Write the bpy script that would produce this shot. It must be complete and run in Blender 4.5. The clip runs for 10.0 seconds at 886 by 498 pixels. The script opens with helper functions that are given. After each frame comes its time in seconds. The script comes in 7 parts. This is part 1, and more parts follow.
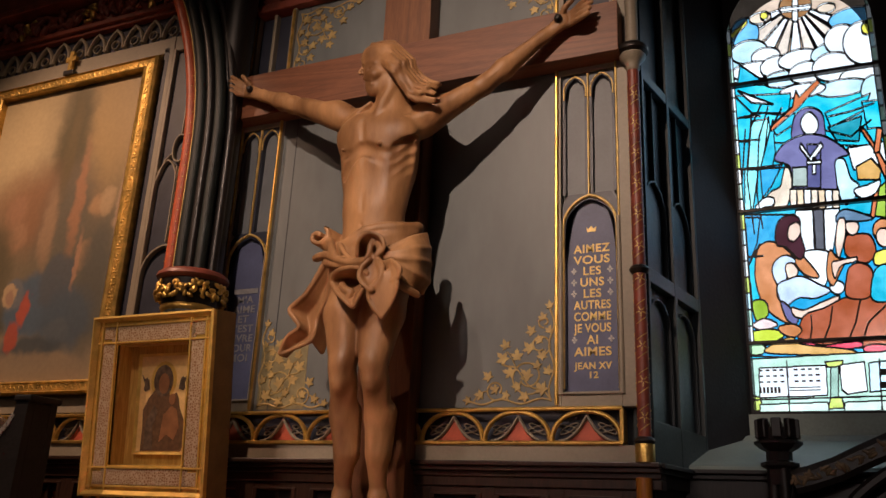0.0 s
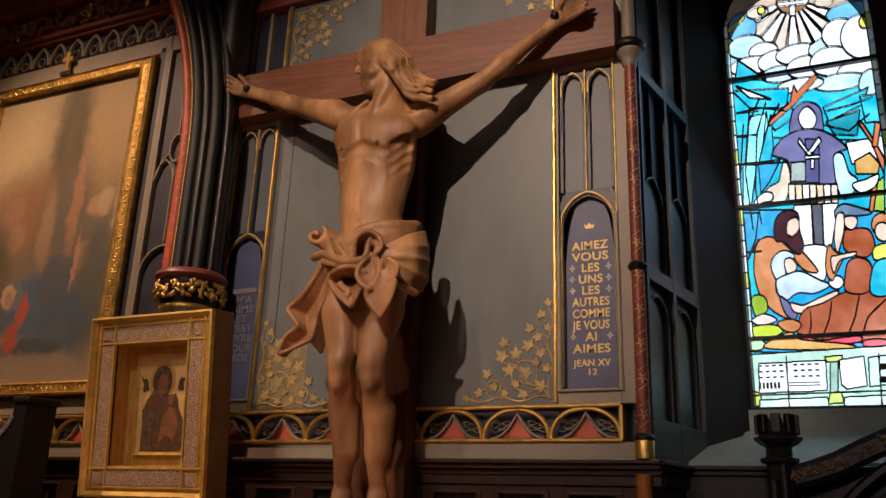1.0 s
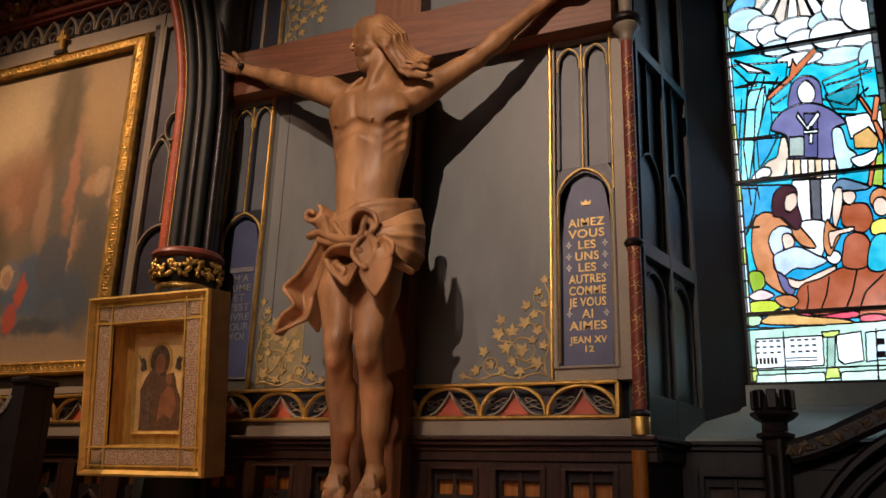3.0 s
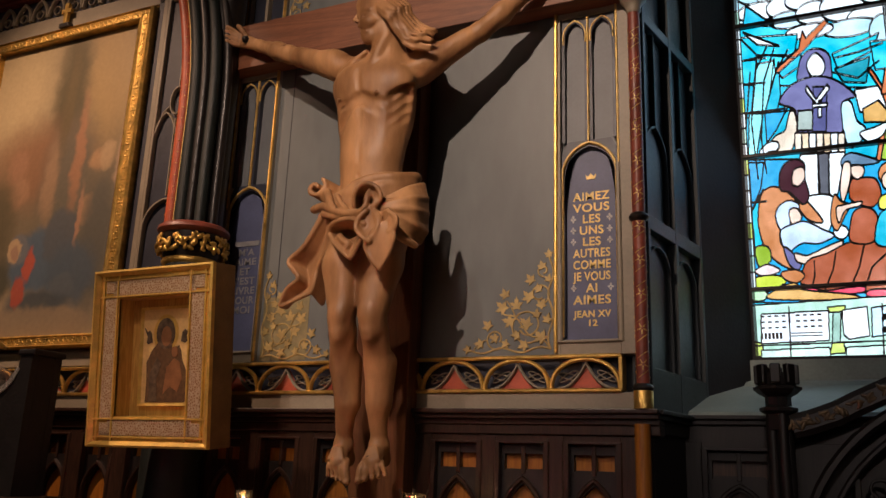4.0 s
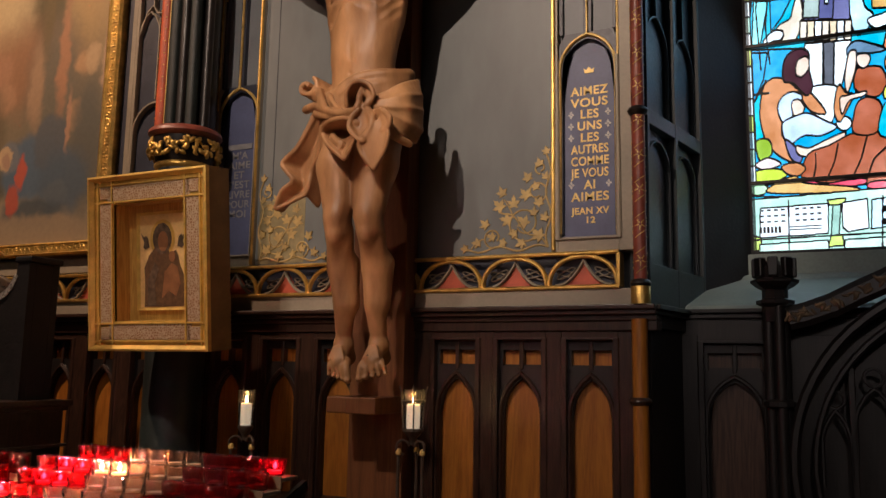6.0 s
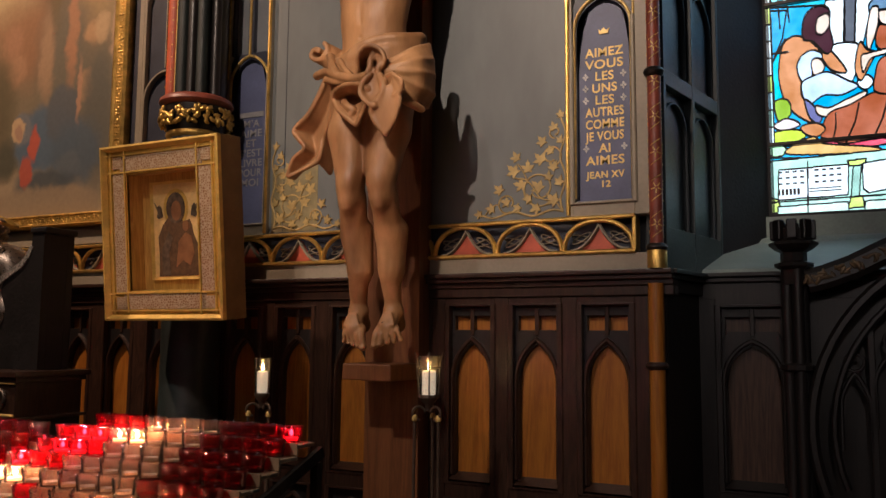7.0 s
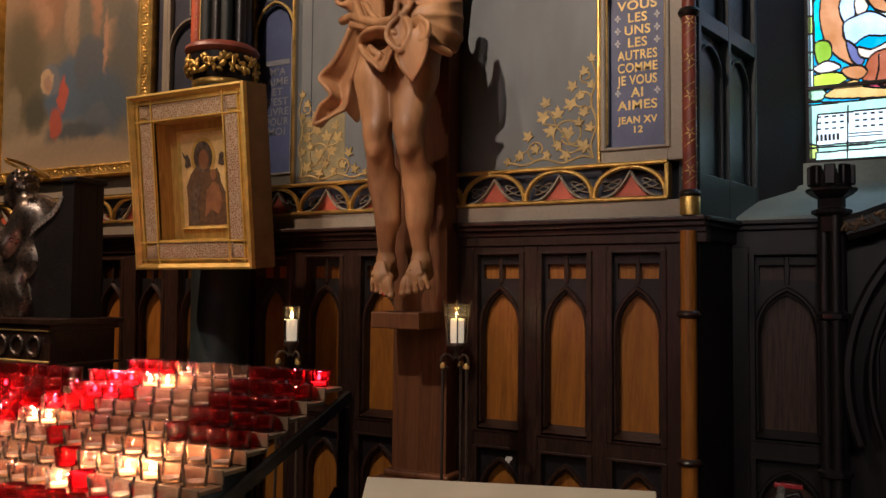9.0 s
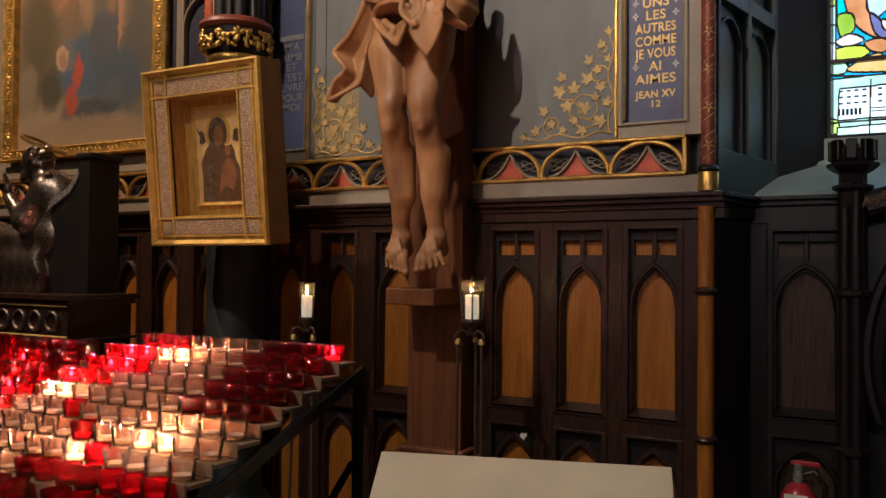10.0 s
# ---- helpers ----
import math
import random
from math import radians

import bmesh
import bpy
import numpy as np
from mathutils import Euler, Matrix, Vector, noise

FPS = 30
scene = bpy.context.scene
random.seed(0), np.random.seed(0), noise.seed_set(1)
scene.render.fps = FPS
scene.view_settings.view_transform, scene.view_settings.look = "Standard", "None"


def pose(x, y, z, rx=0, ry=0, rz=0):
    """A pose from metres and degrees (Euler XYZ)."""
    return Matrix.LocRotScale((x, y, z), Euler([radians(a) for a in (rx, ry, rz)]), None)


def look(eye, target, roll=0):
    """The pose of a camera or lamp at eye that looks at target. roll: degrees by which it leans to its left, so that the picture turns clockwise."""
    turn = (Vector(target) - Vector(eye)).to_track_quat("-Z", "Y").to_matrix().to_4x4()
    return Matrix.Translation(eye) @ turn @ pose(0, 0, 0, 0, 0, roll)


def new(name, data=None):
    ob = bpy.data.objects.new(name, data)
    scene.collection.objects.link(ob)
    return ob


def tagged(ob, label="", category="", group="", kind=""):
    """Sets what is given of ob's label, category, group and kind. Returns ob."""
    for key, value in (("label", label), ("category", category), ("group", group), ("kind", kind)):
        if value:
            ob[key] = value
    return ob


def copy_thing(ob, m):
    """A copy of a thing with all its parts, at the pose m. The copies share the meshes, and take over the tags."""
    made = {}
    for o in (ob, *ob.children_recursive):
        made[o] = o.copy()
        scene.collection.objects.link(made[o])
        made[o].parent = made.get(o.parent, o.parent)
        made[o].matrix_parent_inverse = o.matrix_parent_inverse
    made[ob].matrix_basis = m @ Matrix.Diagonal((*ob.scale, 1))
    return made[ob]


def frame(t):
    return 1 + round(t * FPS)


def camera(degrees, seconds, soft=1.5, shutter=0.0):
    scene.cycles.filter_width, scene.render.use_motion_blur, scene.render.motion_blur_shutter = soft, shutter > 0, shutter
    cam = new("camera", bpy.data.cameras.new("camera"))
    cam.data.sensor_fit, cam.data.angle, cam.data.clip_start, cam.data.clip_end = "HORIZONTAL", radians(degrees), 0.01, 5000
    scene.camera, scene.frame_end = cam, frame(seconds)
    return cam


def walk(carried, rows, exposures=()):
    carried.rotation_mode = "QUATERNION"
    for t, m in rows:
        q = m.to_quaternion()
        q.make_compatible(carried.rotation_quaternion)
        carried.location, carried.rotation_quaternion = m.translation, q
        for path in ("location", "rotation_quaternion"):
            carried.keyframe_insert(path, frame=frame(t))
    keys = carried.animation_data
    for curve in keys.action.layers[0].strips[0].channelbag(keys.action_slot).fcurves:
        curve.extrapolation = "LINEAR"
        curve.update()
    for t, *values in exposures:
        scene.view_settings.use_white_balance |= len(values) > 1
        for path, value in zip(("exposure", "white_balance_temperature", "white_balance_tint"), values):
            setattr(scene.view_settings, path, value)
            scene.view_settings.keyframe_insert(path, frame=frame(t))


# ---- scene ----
cam = camera(56.06, 10.0)
PATH = [
    (0.0, pose(0.000, -4.000, 1.550, 108.45, -2.49, 23.75)),
    (0.5, pose(0.005, -3.996, 1.554, 108.33, -2.42, 23.90)),
    (1.0, pose(0.010, -3.992, 1.559, 108.22, -2.05, 23.93)),
    (1.5, pose(0.015, -3.988, 1.563, 108.23, -1.85, 23.92)),
    (2.0, pose(0.020, -3.983, 1.567, 108.10, -1.78, 24.05)),
    (2.5, pose(0.025, -3.979, 1.571, 107.28, -1.73, 24.01)),
    (4.0, pose(0.054, -3.954, 1.560, 104.95, -2.00, 24.74)),
    (4.5, pose(0.064, -3.946, 1.556, 103.34, -2.10, 24.84)),
    (5.0, pose(0.066, -3.935, 1.553, 101.87, -1.80, 24.77)),
    (5.5, pose(0.061, -3.922, 1.552, 99.88, -1.36, 24.78)),
    (7.0, pose(0.044, -3.881, 1.549, 96.02, -0.45, 26.04)),
    (7.5, pose(0.041, -3.872, 1.543, 94.94, -0.35, 26.69)),
    (8.0, pose(0.038, -3.862, 1.537, 94.23, -0.35, 27.20)),
    (8.5, pose(0.035, -3.853, 1.532, 93.43, -0.42, 27.39)),
    (9.0, pose(0.032, -3.843, 1.526, 92.80, -0.46, 28.07)),
    (9.5, pose(0.029, -3.833, 1.520, 92.00, -0.55, 28.78)),
    (10.0, pose(0.026, -3.824, 1.515, 91.32, -0.54, 29.15)),
]
walk(cam, PATH, [(0.0, 0.02, 6400, 13), (2.5, 0.04, 6400, 13), (4.5, 0.08, 6300, 11), (5.5, 0.15, 6150, 9), (7.0, 0.25, 5950, 7), (10.0, 0.35, 5750, 5)])

# ---- light ----
world = bpy.data.worlds.new("world")
scene.world = world
world.use_nodes = True
sky = world.node_tree.nodes.new("ShaderNodeTexSky")
sky.sky_type, sky.sun_disc = "NISHITA", False
sky.sun_elevation, sky.sun_rotation = radians(35), radians(20)
world.node_tree.links.new(sky.outputs[0], world.node_tree.nodes["Background"].inputs[0])
world.node_tree.nodes["Background"].inputs[1].default_value = 0.15


def lamp(name, kind, eye, target, watts, colour, **more):
    d = bpy.data.lights.new(name, kind)
    d.energy, d.color = watts, colour
    for key, value in more.items():
        if key == "size":
            if kind == "AREA":
                d.size = value
            else:
                d.shadow_soft_size = value
        if key == "size_y":
            d.shape, d.size_y = "RECTANGLE", value
        if key == "cone":
            d.spot_size = radians(value)
        if key == "blend":
            d.spot_blend = value
    ob = new(name, d)
    ob.matrix_world = look(eye, target)
    return ob


WARM = (1.0, 0.7, 0.5)
lamp("spot_crucifix", "SPOT", (-1.8, -7.6, 6.8), (-1.95, 0, 3.58), 2250, (1.0, 0.72, 0.54), size=0.05, cone=28, blend=1.0)
lamp("spot_painting", "SPOT", (-5.6, -3.0, 6.6), (-4.7, 0, 2.5), 1000, (1.0, 0.62, 0.4), size=0.05, cone=58, blend=0.9)
lamp("spot_wainscot", "SPOT", (-2.6, -5.6, 6.8), (-2.0, -0.9, 0.45), 680, (1.0, 0.77, 0.62), size=0.12, cone=44, blend=1.0)
# added soft fill from above, no fixture of the church
lamp("nave_light", "AREA", (-3.0, -5.8, 6.6), (-2.6, -0.8, 1.0), 12, WARM, size=2.2)
# added low fill in place of ambient light, not a real lamp
lamp("aisle_light", "AREA", (-1.3, -6.6, 3.4), (-2.6, -1.2, 0.9), 8, (1.0, 0.82, 0.74), size=1.6)
# added fill spot that lifts the wainscot and rail below the window
lamp("spot_stair", "SPOT", (0.9, -6.5, 4.2), (-0.2, 0.4, 0.9), 190, (1.0, 0.8, 0.7), size=0.1, cone=34, blend=1.0)
lamp("window_daylight", "AREA", (0.1, 0.98, 3.5), (-0.3, -3.0, 1.2), 5, (0.5, 0.75, 1.0), size=0.8, size_y=2.3)

# ---- materials ----
MATS = {}


def nodes_of(m):
    m.use_nodes = True
    t = m.node_tree
    return t, t.nodes, t.links, t.nodes["Principled BSDF"]


def surface(name, colour, rough=0.5, metal=0.0, vary=0.25, scale=6.0, bump=0.15, fine=60.0, stretch=(1, 1, 1), spec=0.5, second=None, coat=0.0):
    """A worn surface: colour that varies at two scales, uneven gloss and fine relief."""
    m = bpy.data.materials.new(name)
    t, n, l, b = nodes_of(m)
    co, mp = n.new("ShaderNodeTexCoord"), n.new("ShaderNodeMapping")
    mp.inputs["Scale"].default_value = stretch
    l.new(co.outputs["Object"], mp.inputs["Vector"])
    a, f = n.new("ShaderNodeTexNoise"), n.new("ShaderNodeTexNoise")
    a.inputs["Scale"].default_value, a.inputs["Detail"].default_value = scale, 6
    f.inputs["Scale"].default_value, f.inputs["Detail"].default_value = fine, 4
    for q in (a, f):
        l.new(mp.outputs[0], q.inputs["Vector"])
    ramp = n.new("ShaderNodeValToRGB")
    dark = [c * (1 - vary) for c in colour]
    light = [min(1, c * (1 + vary)) for c in colour]
    ramp.color_ramp.elements[0].position, ramp.color_ramp.elements[1].position = 0.32, 0.68
    ramp.color_ramp.elements[0].color = (*dark, 1)
    ramp.color_ramp.elements[1].color = (*(second or light), 1)
    l.new(a.outputs[0], ramp.inputs[0])
    mix = n.new("ShaderNodeMix")
    mix.data_type, mix.blend_type = "RGBA", "MULTIPLY"
    mix.inputs[0].default_value = 0.5
    rf = n.new("ShaderNodeMapRange")
    rf.inputs[3].default_value, rf.inputs[4].default_value = 0.55, 1.25
    l.new(f.outputs[0], rf.inputs[0])
    l.new(ramp.outputs[0], mix.inputs["A"])
    l.new(rf.outputs[0], mix.inputs["B"])
    l.new(mix.outputs["Result"], b.inputs["Base Color"])
    rr = n.new("ShaderNodeMapRange")
    rr.inputs[3].default_value, rr.inputs[4].default_value = max(0.03, rough - 0.14), min(1, rough + 0.14)
    l.new(f.outputs[0], rr.inputs[0])
    l.new(rr.outputs[0], b.inputs["Roughness"])
    bp = n.new("ShaderNodeBump")
    bp.inputs["Strength"].default_value, bp.inputs["Distance"].default_value = bump, 0.01
    l.new(f.outputs[0], bp.inputs["Height"])
    l.new(bp.outputs[0], b.inputs["Normal"])
    b.inputs["Metallic"].default_value = metal
    b.inputs["Specular IOR Level"].default_value = spec
    b.inputs["Coat Weight"].default_value = coat
    MATS[name] = m
    return m


def wood(name, dark, light, rough=0.4, scale=9.0, coat=0.1, along="Z"):
    """Wood with growth rings drawn out along one axis."""
    m = bpy.data.materials.new(name)
    t, n, l, b = nodes_of(m)
    co, mp = n.new("ShaderNodeTexCoord"), n.new("ShaderNodeMapping")
    mp.inputs["Scale"].default_value = (1, 1, 0.09) if along == "Z" else (0.09, 1, 1)
    info = n.new("ShaderNodeObjectInfo")
    l.new(co.outputs["Object"], mp.inputs["Vector"])
    l.new(info.outputs["Random"], mp.inputs["Location"])
    a = n.new("ShaderNodeTexNoise")
    a.inputs["Scale"].default_value, a.inputs["Detail"].default_value, a.inputs["Distortion"].default_value = scale, 3, 1.2
    l.new(mp.outputs[0], a.inputs["Vector"])
    mul = n.new("ShaderNodeMath")
    mul.operation = "MULTIPLY"
    mul.inputs[1].default_value = 9.0
    l.new(a.outputs[0], mul.inputs[0])
    fr = n.new("ShaderNodeMath")
    fr.operation = "PINGPONG"
    fr.inputs[1].default_value = 0.5
    l.new(mul.outputs[0], fr.inputs[0])
    f = n.new("ShaderNodeTexNoise")
    f.inputs["Scale"].default_value, f.inputs["Detail"].default_value = 150, 3
    l.new(mp.outputs[0], f.inputs["Vector"])
    add = n.new("ShaderNodeMath")
    add.operation = "MULTIPLY_ADD"
    add.inputs[1].default_value = 0.9
    l.new(fr.outputs[0], add.inputs[0])
    l.new(f.outputs[0], add.inputs[2])
    ramp = n.new("ShaderNodeValToRGB")
    ramp.color_ramp.elements[0].position, ramp.color_ramp.elements[1].position = 0.35, 1.0
    ramp.color_ramp.elements[0].color, ramp.color_ramp.elements[1].color = (*light, 1), (*dark, 1)
    l.new(add.outputs[0], ramp.inputs[0])
    l.new(ramp.outputs[0], b.inputs["Base Color"])
    bp = n.new("ShaderNodeBump")
    bp.inputs["Strength"].default_value, bp.inputs["Distance"].default_value = 0.12, 0.004
    l.new(add.outputs[0], bp.inputs["Height"])
    l.new(bp.outputs[0], b.inputs["Normal"])
    b.inputs["Roughness"].default_value = rough
    b.inputs["Coat Weight"].default_value = coat
    b.inputs["Coat Roughness"].default_value = 0.25
    MATS[name] = m
    return m


GREY_GREEN = surface("grey_green_paint", (0.125, 0.14, 0.142), 0.45, vary=0.18, scale=1.6, fine=14, stretch=(1, 1, 0.35), bump=0.05)
TAUPE = surface("taupe_paint", (0.27, 0.235, 0.175), 0.5, vary=0.12, scale=3, bump=0.06)
GOLD = surface("gilding", (0.72, 0.47, 0.13), 0.36, metal=0.85, vary=0.3, scale=14, bump=0.25, fine=90)
GOLD_PAINT = surface("gold_paint", (0.6, 0.42, 0.13), 0.5, metal=0.25, vary=0.3, scale=18, bump=0.1)
BLUE_PANEL = surface("blue_paint", (0.085, 0.1, 0.19), 0.5, vary=0.2, scale=4, bump=0.05)
LANCET_GREY = surface("slate_paint", (0.13, 0.145, 0.16), 0.5, vary=0.15, scale=3, bump=0.05)
DARK_NAVY = surface("navy_paint", (0.025, 0.03, 0.05), 0.45, vary=0.2, bump=0.08)
RED_PAINT = surface("vermilion_paint", (0.42, 0.085, 0.045), 0.5, vary=0.25, scale=8, bump=0.1)
RUST_RED = surface("oxblood_paint", (0.22, 0.055, 0.035), 0.42, vary=0.3, scale=10, bump=0.15)
TEAL_DARK = surface("bottle_green_paint", (0.008, 0.014, 0.013), 0.55, vary=0.35, scale=8, bump=0.12)
DARK_WOOD = wood("dark_stained_wood", (0.018, 0.009, 0.006), (0.05, 0.024, 0.015), 0.33, 10, 0.25)
BLACK_WOOD = wood("ebonised_wood", (0.006, 0.005, 0.005), (0.016, 0.012, 0.011), 0.42, 10, 0.12)
HONEY_WOOD = wood("honey_oak", (0.24, 0.082, 0.01), (0.38, 0.145, 0.018), 0.4, 5, 0.2)
BROWN_WOOD = wood("brown_oak", (0.03, 0.016, 0.011), (0.075, 0.042, 0.028), 0.4, 7, 0.2)
CROSS_WOOD = wood("cross_wood", (0.12, 0.042, 0.014), (0.2, 0.078, 0.026), 0.5, 3.2, 0.02)
STATUE_WOOD = surface("limewood", (0.31, 0.146, 0.058), 0.5, vary=0.4, scale=6, bump=0.35, fine=34, stretch=(1, 1, 0.3), second=(0.5, 0.27, 0.12), spec=0.4)
BRONZE = surface("dark_bronze", (0.2, 0.16, 0.13), 0.3, metal=0.85, vary=0.3, scale=10, bump=0.1)
DARK_WALL = surface("dark_plaster", (0.018, 0.018, 0.022), 0.7, vary=0.25, scale=3, bump=0.2)
STONE_SILL = surface("painted_sill", (0.28, 0.34, 0.31), 0.55, vary=0.12, scale=4, bump=0.1)
STAND_IRON = surface("brown_iron", (0.1, 0.07, 0.05), 0.4, metal=0.4, vary=0.3, scale=20, bump=0.2)
IRON = surface("wrought_iron", (0.035, 0.03, 0.028), 0.42, metal=0.7, vary=0.3, scale=20, bump=0.2)
CREAM = surface("cream_board", (0.66, 0.56, 0.38), 0.5, vary=0.06, scale=3, bump=0.02, fine=5)
FLOOR_WOOD = wood("floor_wood", (0.05, 0.028, 0.015), (0.1, 0.06, 0.035), 0.35, 5, 0.2, along="X")


# ---- mesh tools ----
def box(bm, x0, x1, y0, y1, z0, z1, bevel=0.0):
    r = bmesh.ops.create_cube(bm, size=1, matrix=Matrix.Translation(((x0 + x1) / 2, (y0 + y1) / 2, (z0 + z1) / 2)) @ Matrix.Diagonal((x1 - x0, y1 - y0, z1 - z0, 1)))
    if bevel:
        es = {e for v in r["verts"] for e in v.link_edges}
        bmesh.ops.bevel(bm, geom=list(es), offset=bevel, segments=2, profile=0.5, affect="EDGES")
    return r["verts"]


def lathe(bm, profile, cx=0.0, cy=0.0, seg=24, a0=0.0, a1=math.tau, facet=0):
    """Turns (radius, height) pairs round a vertical axis."""
    full = abs(a1 - a0 - math.tau) < 1e-6
    count = seg if full else seg + 1
    rings = []
    for r, z in profile:
        rings.append([bm.verts.new((cx + r * math.cos(a0 + (a1 - a0) * i / seg), cy + r * math.sin(a0 + (a1 - a0) * i / seg), z)) for i in range(count)])
    for p, q in zip(rings, rings[1:]):
        for i in range(seg):
            j = (i + 1) % count
            bm.faces.new((p[i], p[j], q[j], q[i]))
    if full:
        if profile[0][0] > 1e-5:
            bm.faces.new(rings[0][::-1])
        if profile[-1][0] > 1e-5:
            bm.faces.new(rings[-1])
    return rings


def sweep(bm, path, shape, closed=False, up=(0, -1, 0), scales=None, caps=True):
    """Sweeps a closed outline (sideways, along up) on a line of points."""
    pts = [Vector(p) for p in path]
    n, rings = len(pts), []
    for i, p in enumerate(pts):
        a = pts[(i - 1) % n] if closed or i else p
        c = pts[(i + 1) % n] if closed or i < n - 1 else p
        d = (c - a).normalized()
        u = Vector(up)
        side = d.cross(u)
        side = side.normalized() if side.length > 1e-6 else Vector((1, 0, 0))
        u = side.cross(d).normalized()
        k = scales[i] if scales else 1.0
        miter = 1.0
        if (closed or 0 < i < n - 1):
            d1, d2 = (p - a).normalized(), (c - p).normalized()
            miter = 1 / max(0.5, math.sqrt(max(0.0, (1 + d1.dot(d2)) / 2)))
        rings.append([bm.verts.new(p + side * (sx * k * miter) + u * (sy * k)) for sx, sy in shape])
    m = len(shape)
    for i in range(n if closed else n - 1):
        p, q = rings[i], rings[(i + 1) % n]
        for j in range(m):
            bm.faces.new((p[j], p[(j + 1) % m], q[(j + 1) % m], q[j]))
    if not closed and caps:
        bm.faces.new(rings[0][::-1])
        bm.faces.new(rings[-1])


def ring_shape(r, n=8, squash=1.0):
    return [(r * math.cos(math.tau * i / n), r * squash * math.sin(math.tau * i / n)) for i in range(n)]


def bar_shape(w, h):
    """A moulded bar: width w, rising h, with chamfered top edges."""
    return [(-w / 2, 0), (w / 2, 0), (w / 2, h * 0.55), (w * 0.22, h), (-w * 0.22, h), (-w / 2, h * 0.55)]


def pointed(x0, x1, spring, apex, n=10, base=None):
    """A pointed arch in x, z: from the left foot over the apex to the right foot."""
    w, h = (x1 - x0) / 2, apex - spring
    r = (w * w + h * h) / (2 * w)
    cl, cr = x0 + r, x1 - r
    top = math.atan2(h, r - w)
    left = [(cl - r * math.cos(top * i / n), spring + r * math.sin(top * i / n)) for i in range(n + 1)]
    right = [(cr + r * math.cos(top * (1 - i / n)), spring + r * math.sin(top * (1 - i / n))) for i in range(1, n + 1)]
    pts = left + right
    if base is not None:
        pts = [(x0, base)] + pts + [(x1, base)]
    return pts


def plate(bm, outline, y0, y1):
    """A plate in x, z, from y0 (front) to y1 (back)."""
    f = [bm.verts.new((x, y0, z)) for x, z in outline]
    b = [bm.verts.new((x, y1, z)) for x, z in outline]
    n = len(outline)
    bm.faces.new(f)
    bm.faces.new(b[::-1])
    for i in range(n):
        j = (i + 1) % n
        bm.faces.new((f[j], f[i], b[i], b[j]))


def holed(bm, x0, x1, z0, z1, arch, y0, y1):
    """A plate with an arched hole, whose outline runs from the left foot over the top to the right foot."""
    feet = [(x0, arch[0][1])] + [(x0, z) if x < (x0 + x1) / 2 - 1e-6 else (x1, z) for x, z in arch] + [(x1, arch[-1][1])]
    mid = len(arch) // 2
    edge = []
    for i, (x, z) in enumerate(arch):
        if i < mid:
            k = i / mid
            edge.append((x0, z0 + (z1 - z0) * min(1, k * 1.3)) if k < 0.77 else (x0 + (x1 - x0) / 2 * (k - 0.77) / 0.23, z1))
        elif i == mid:
            edge.append(((x0 + x1) / 2, z1))
        else:
            k = (len(arch) - 1 - i) / (len(arch) - 1 - mid)
            edge.append((x1, z0 + (z1 - z0) * min(1, k * 1.3)) if k < 0.77 else (x1 - (x1 - x0) / 2 * (k - 0.77) / 0.23, z1))
    for y in (y0, y1):
        a = [bm.verts.new((x, y, z)) for x, z in arch]
        e = [bm.verts.new((x, y, z)) for x, z in edge]
        for i in range(len(arch) - 1):
            fs = (a[i], a[i + 1], e[i + 1], e[i])
            bm.faces.new(fs if y == y0 else fs[::-1])
        if y == y0:
            a0, e0 = a, e
        else:
            for p, q in ((a0, a), (e, e0)):
                for i in range(len(arch) - 1):
                    bm.faces.new((p[i + 1], p[i], q[i], q[i + 1]))


def part(name, bm, material, parent=None, label="", smooth=False):
    """Links a bmesh as one mesh object under a thing or a part."""
    me = bpy.data.meshes.new(name)
    bmesh.ops.recalc_face_normals(bm, faces=bm.faces)
    bm.to_mesh(me)
    bm.free()
    for mt in (material if isinstance(material, (list, tuple)) else [material]):
        me.materials.append(mt)
    if smooth:
        me.polygons.foreach_set("use_smooth", [True] * len(me.polygons))
        me.set_sharp_from_angle(angle=radians(45))
    ob = new(name, me)
    if parent:
        ob.parent = parent
    if label:
        ob["label"] = label
    return ob


def thing(name, at=(0, 0, 0), label="", category="", group="", kind=""):
    ob = new(name)
    ob.location = at
    ob.empty_display_size = 0.1
    return tagged(ob, label, category, group, kind)


def boxpart(name, dims, material, parent=None, label="", bevel=0.004):
    bm = bmesh.new()
    box(bm, *dims, bevel=bevel)
    return part(name, bm, material, parent, label)


def lines(bm, pts2, y, w, h, closed=False):
    """A moulded bar along points in x, z, rising h from the plane y towards the room."""
    sweep(bm, [(x, y, z) for x, z in pts2], bar_shape(w, h), closed=closed, up=(0, -1, 0))

# ---- structure ----
LEFT, RIGHT = -3.33, -0.735


def setting(name, bm, material, label="", smooth=False):
    return tagged(part(name, bm, material, None, label, smooth), kind="structure", category="structure")


def frame_only(name, label, at=(0, 0, 0)):
    return thing(name, at, label, "structure", "", "structure")


bm = bmesh.new()
box(bm, -9, 6, -9, 3, -0.1, 0)
setting("floor", bm, FLOOR_WOOD, "dark worn wooden church floor")
bm = bmesh.new()
box(bm, -9, 6, -9, 3, 7.6, 7.7)
setting("ceiling", bm, DARK_WALL, "dark ceiling high above in deep shade")
for nm, d in (("wall_south", (-9, 6, -9.2, -9, 0, 7.6)), ("wall_west", (-9.2, -9, -9, 3, 0, 7.6)), ("wall_east", (6, 6.2, -9, 3, 0, 7.6))):
    bm = bmesh.new()
    box(bm, *d)
    setting(nm, bm, DARK_WALL, "dark plaster wall of the nave")
bm = bmesh.new()
box(bm, -9, LEFT, 0.08, 0.4, 0, 7.6)
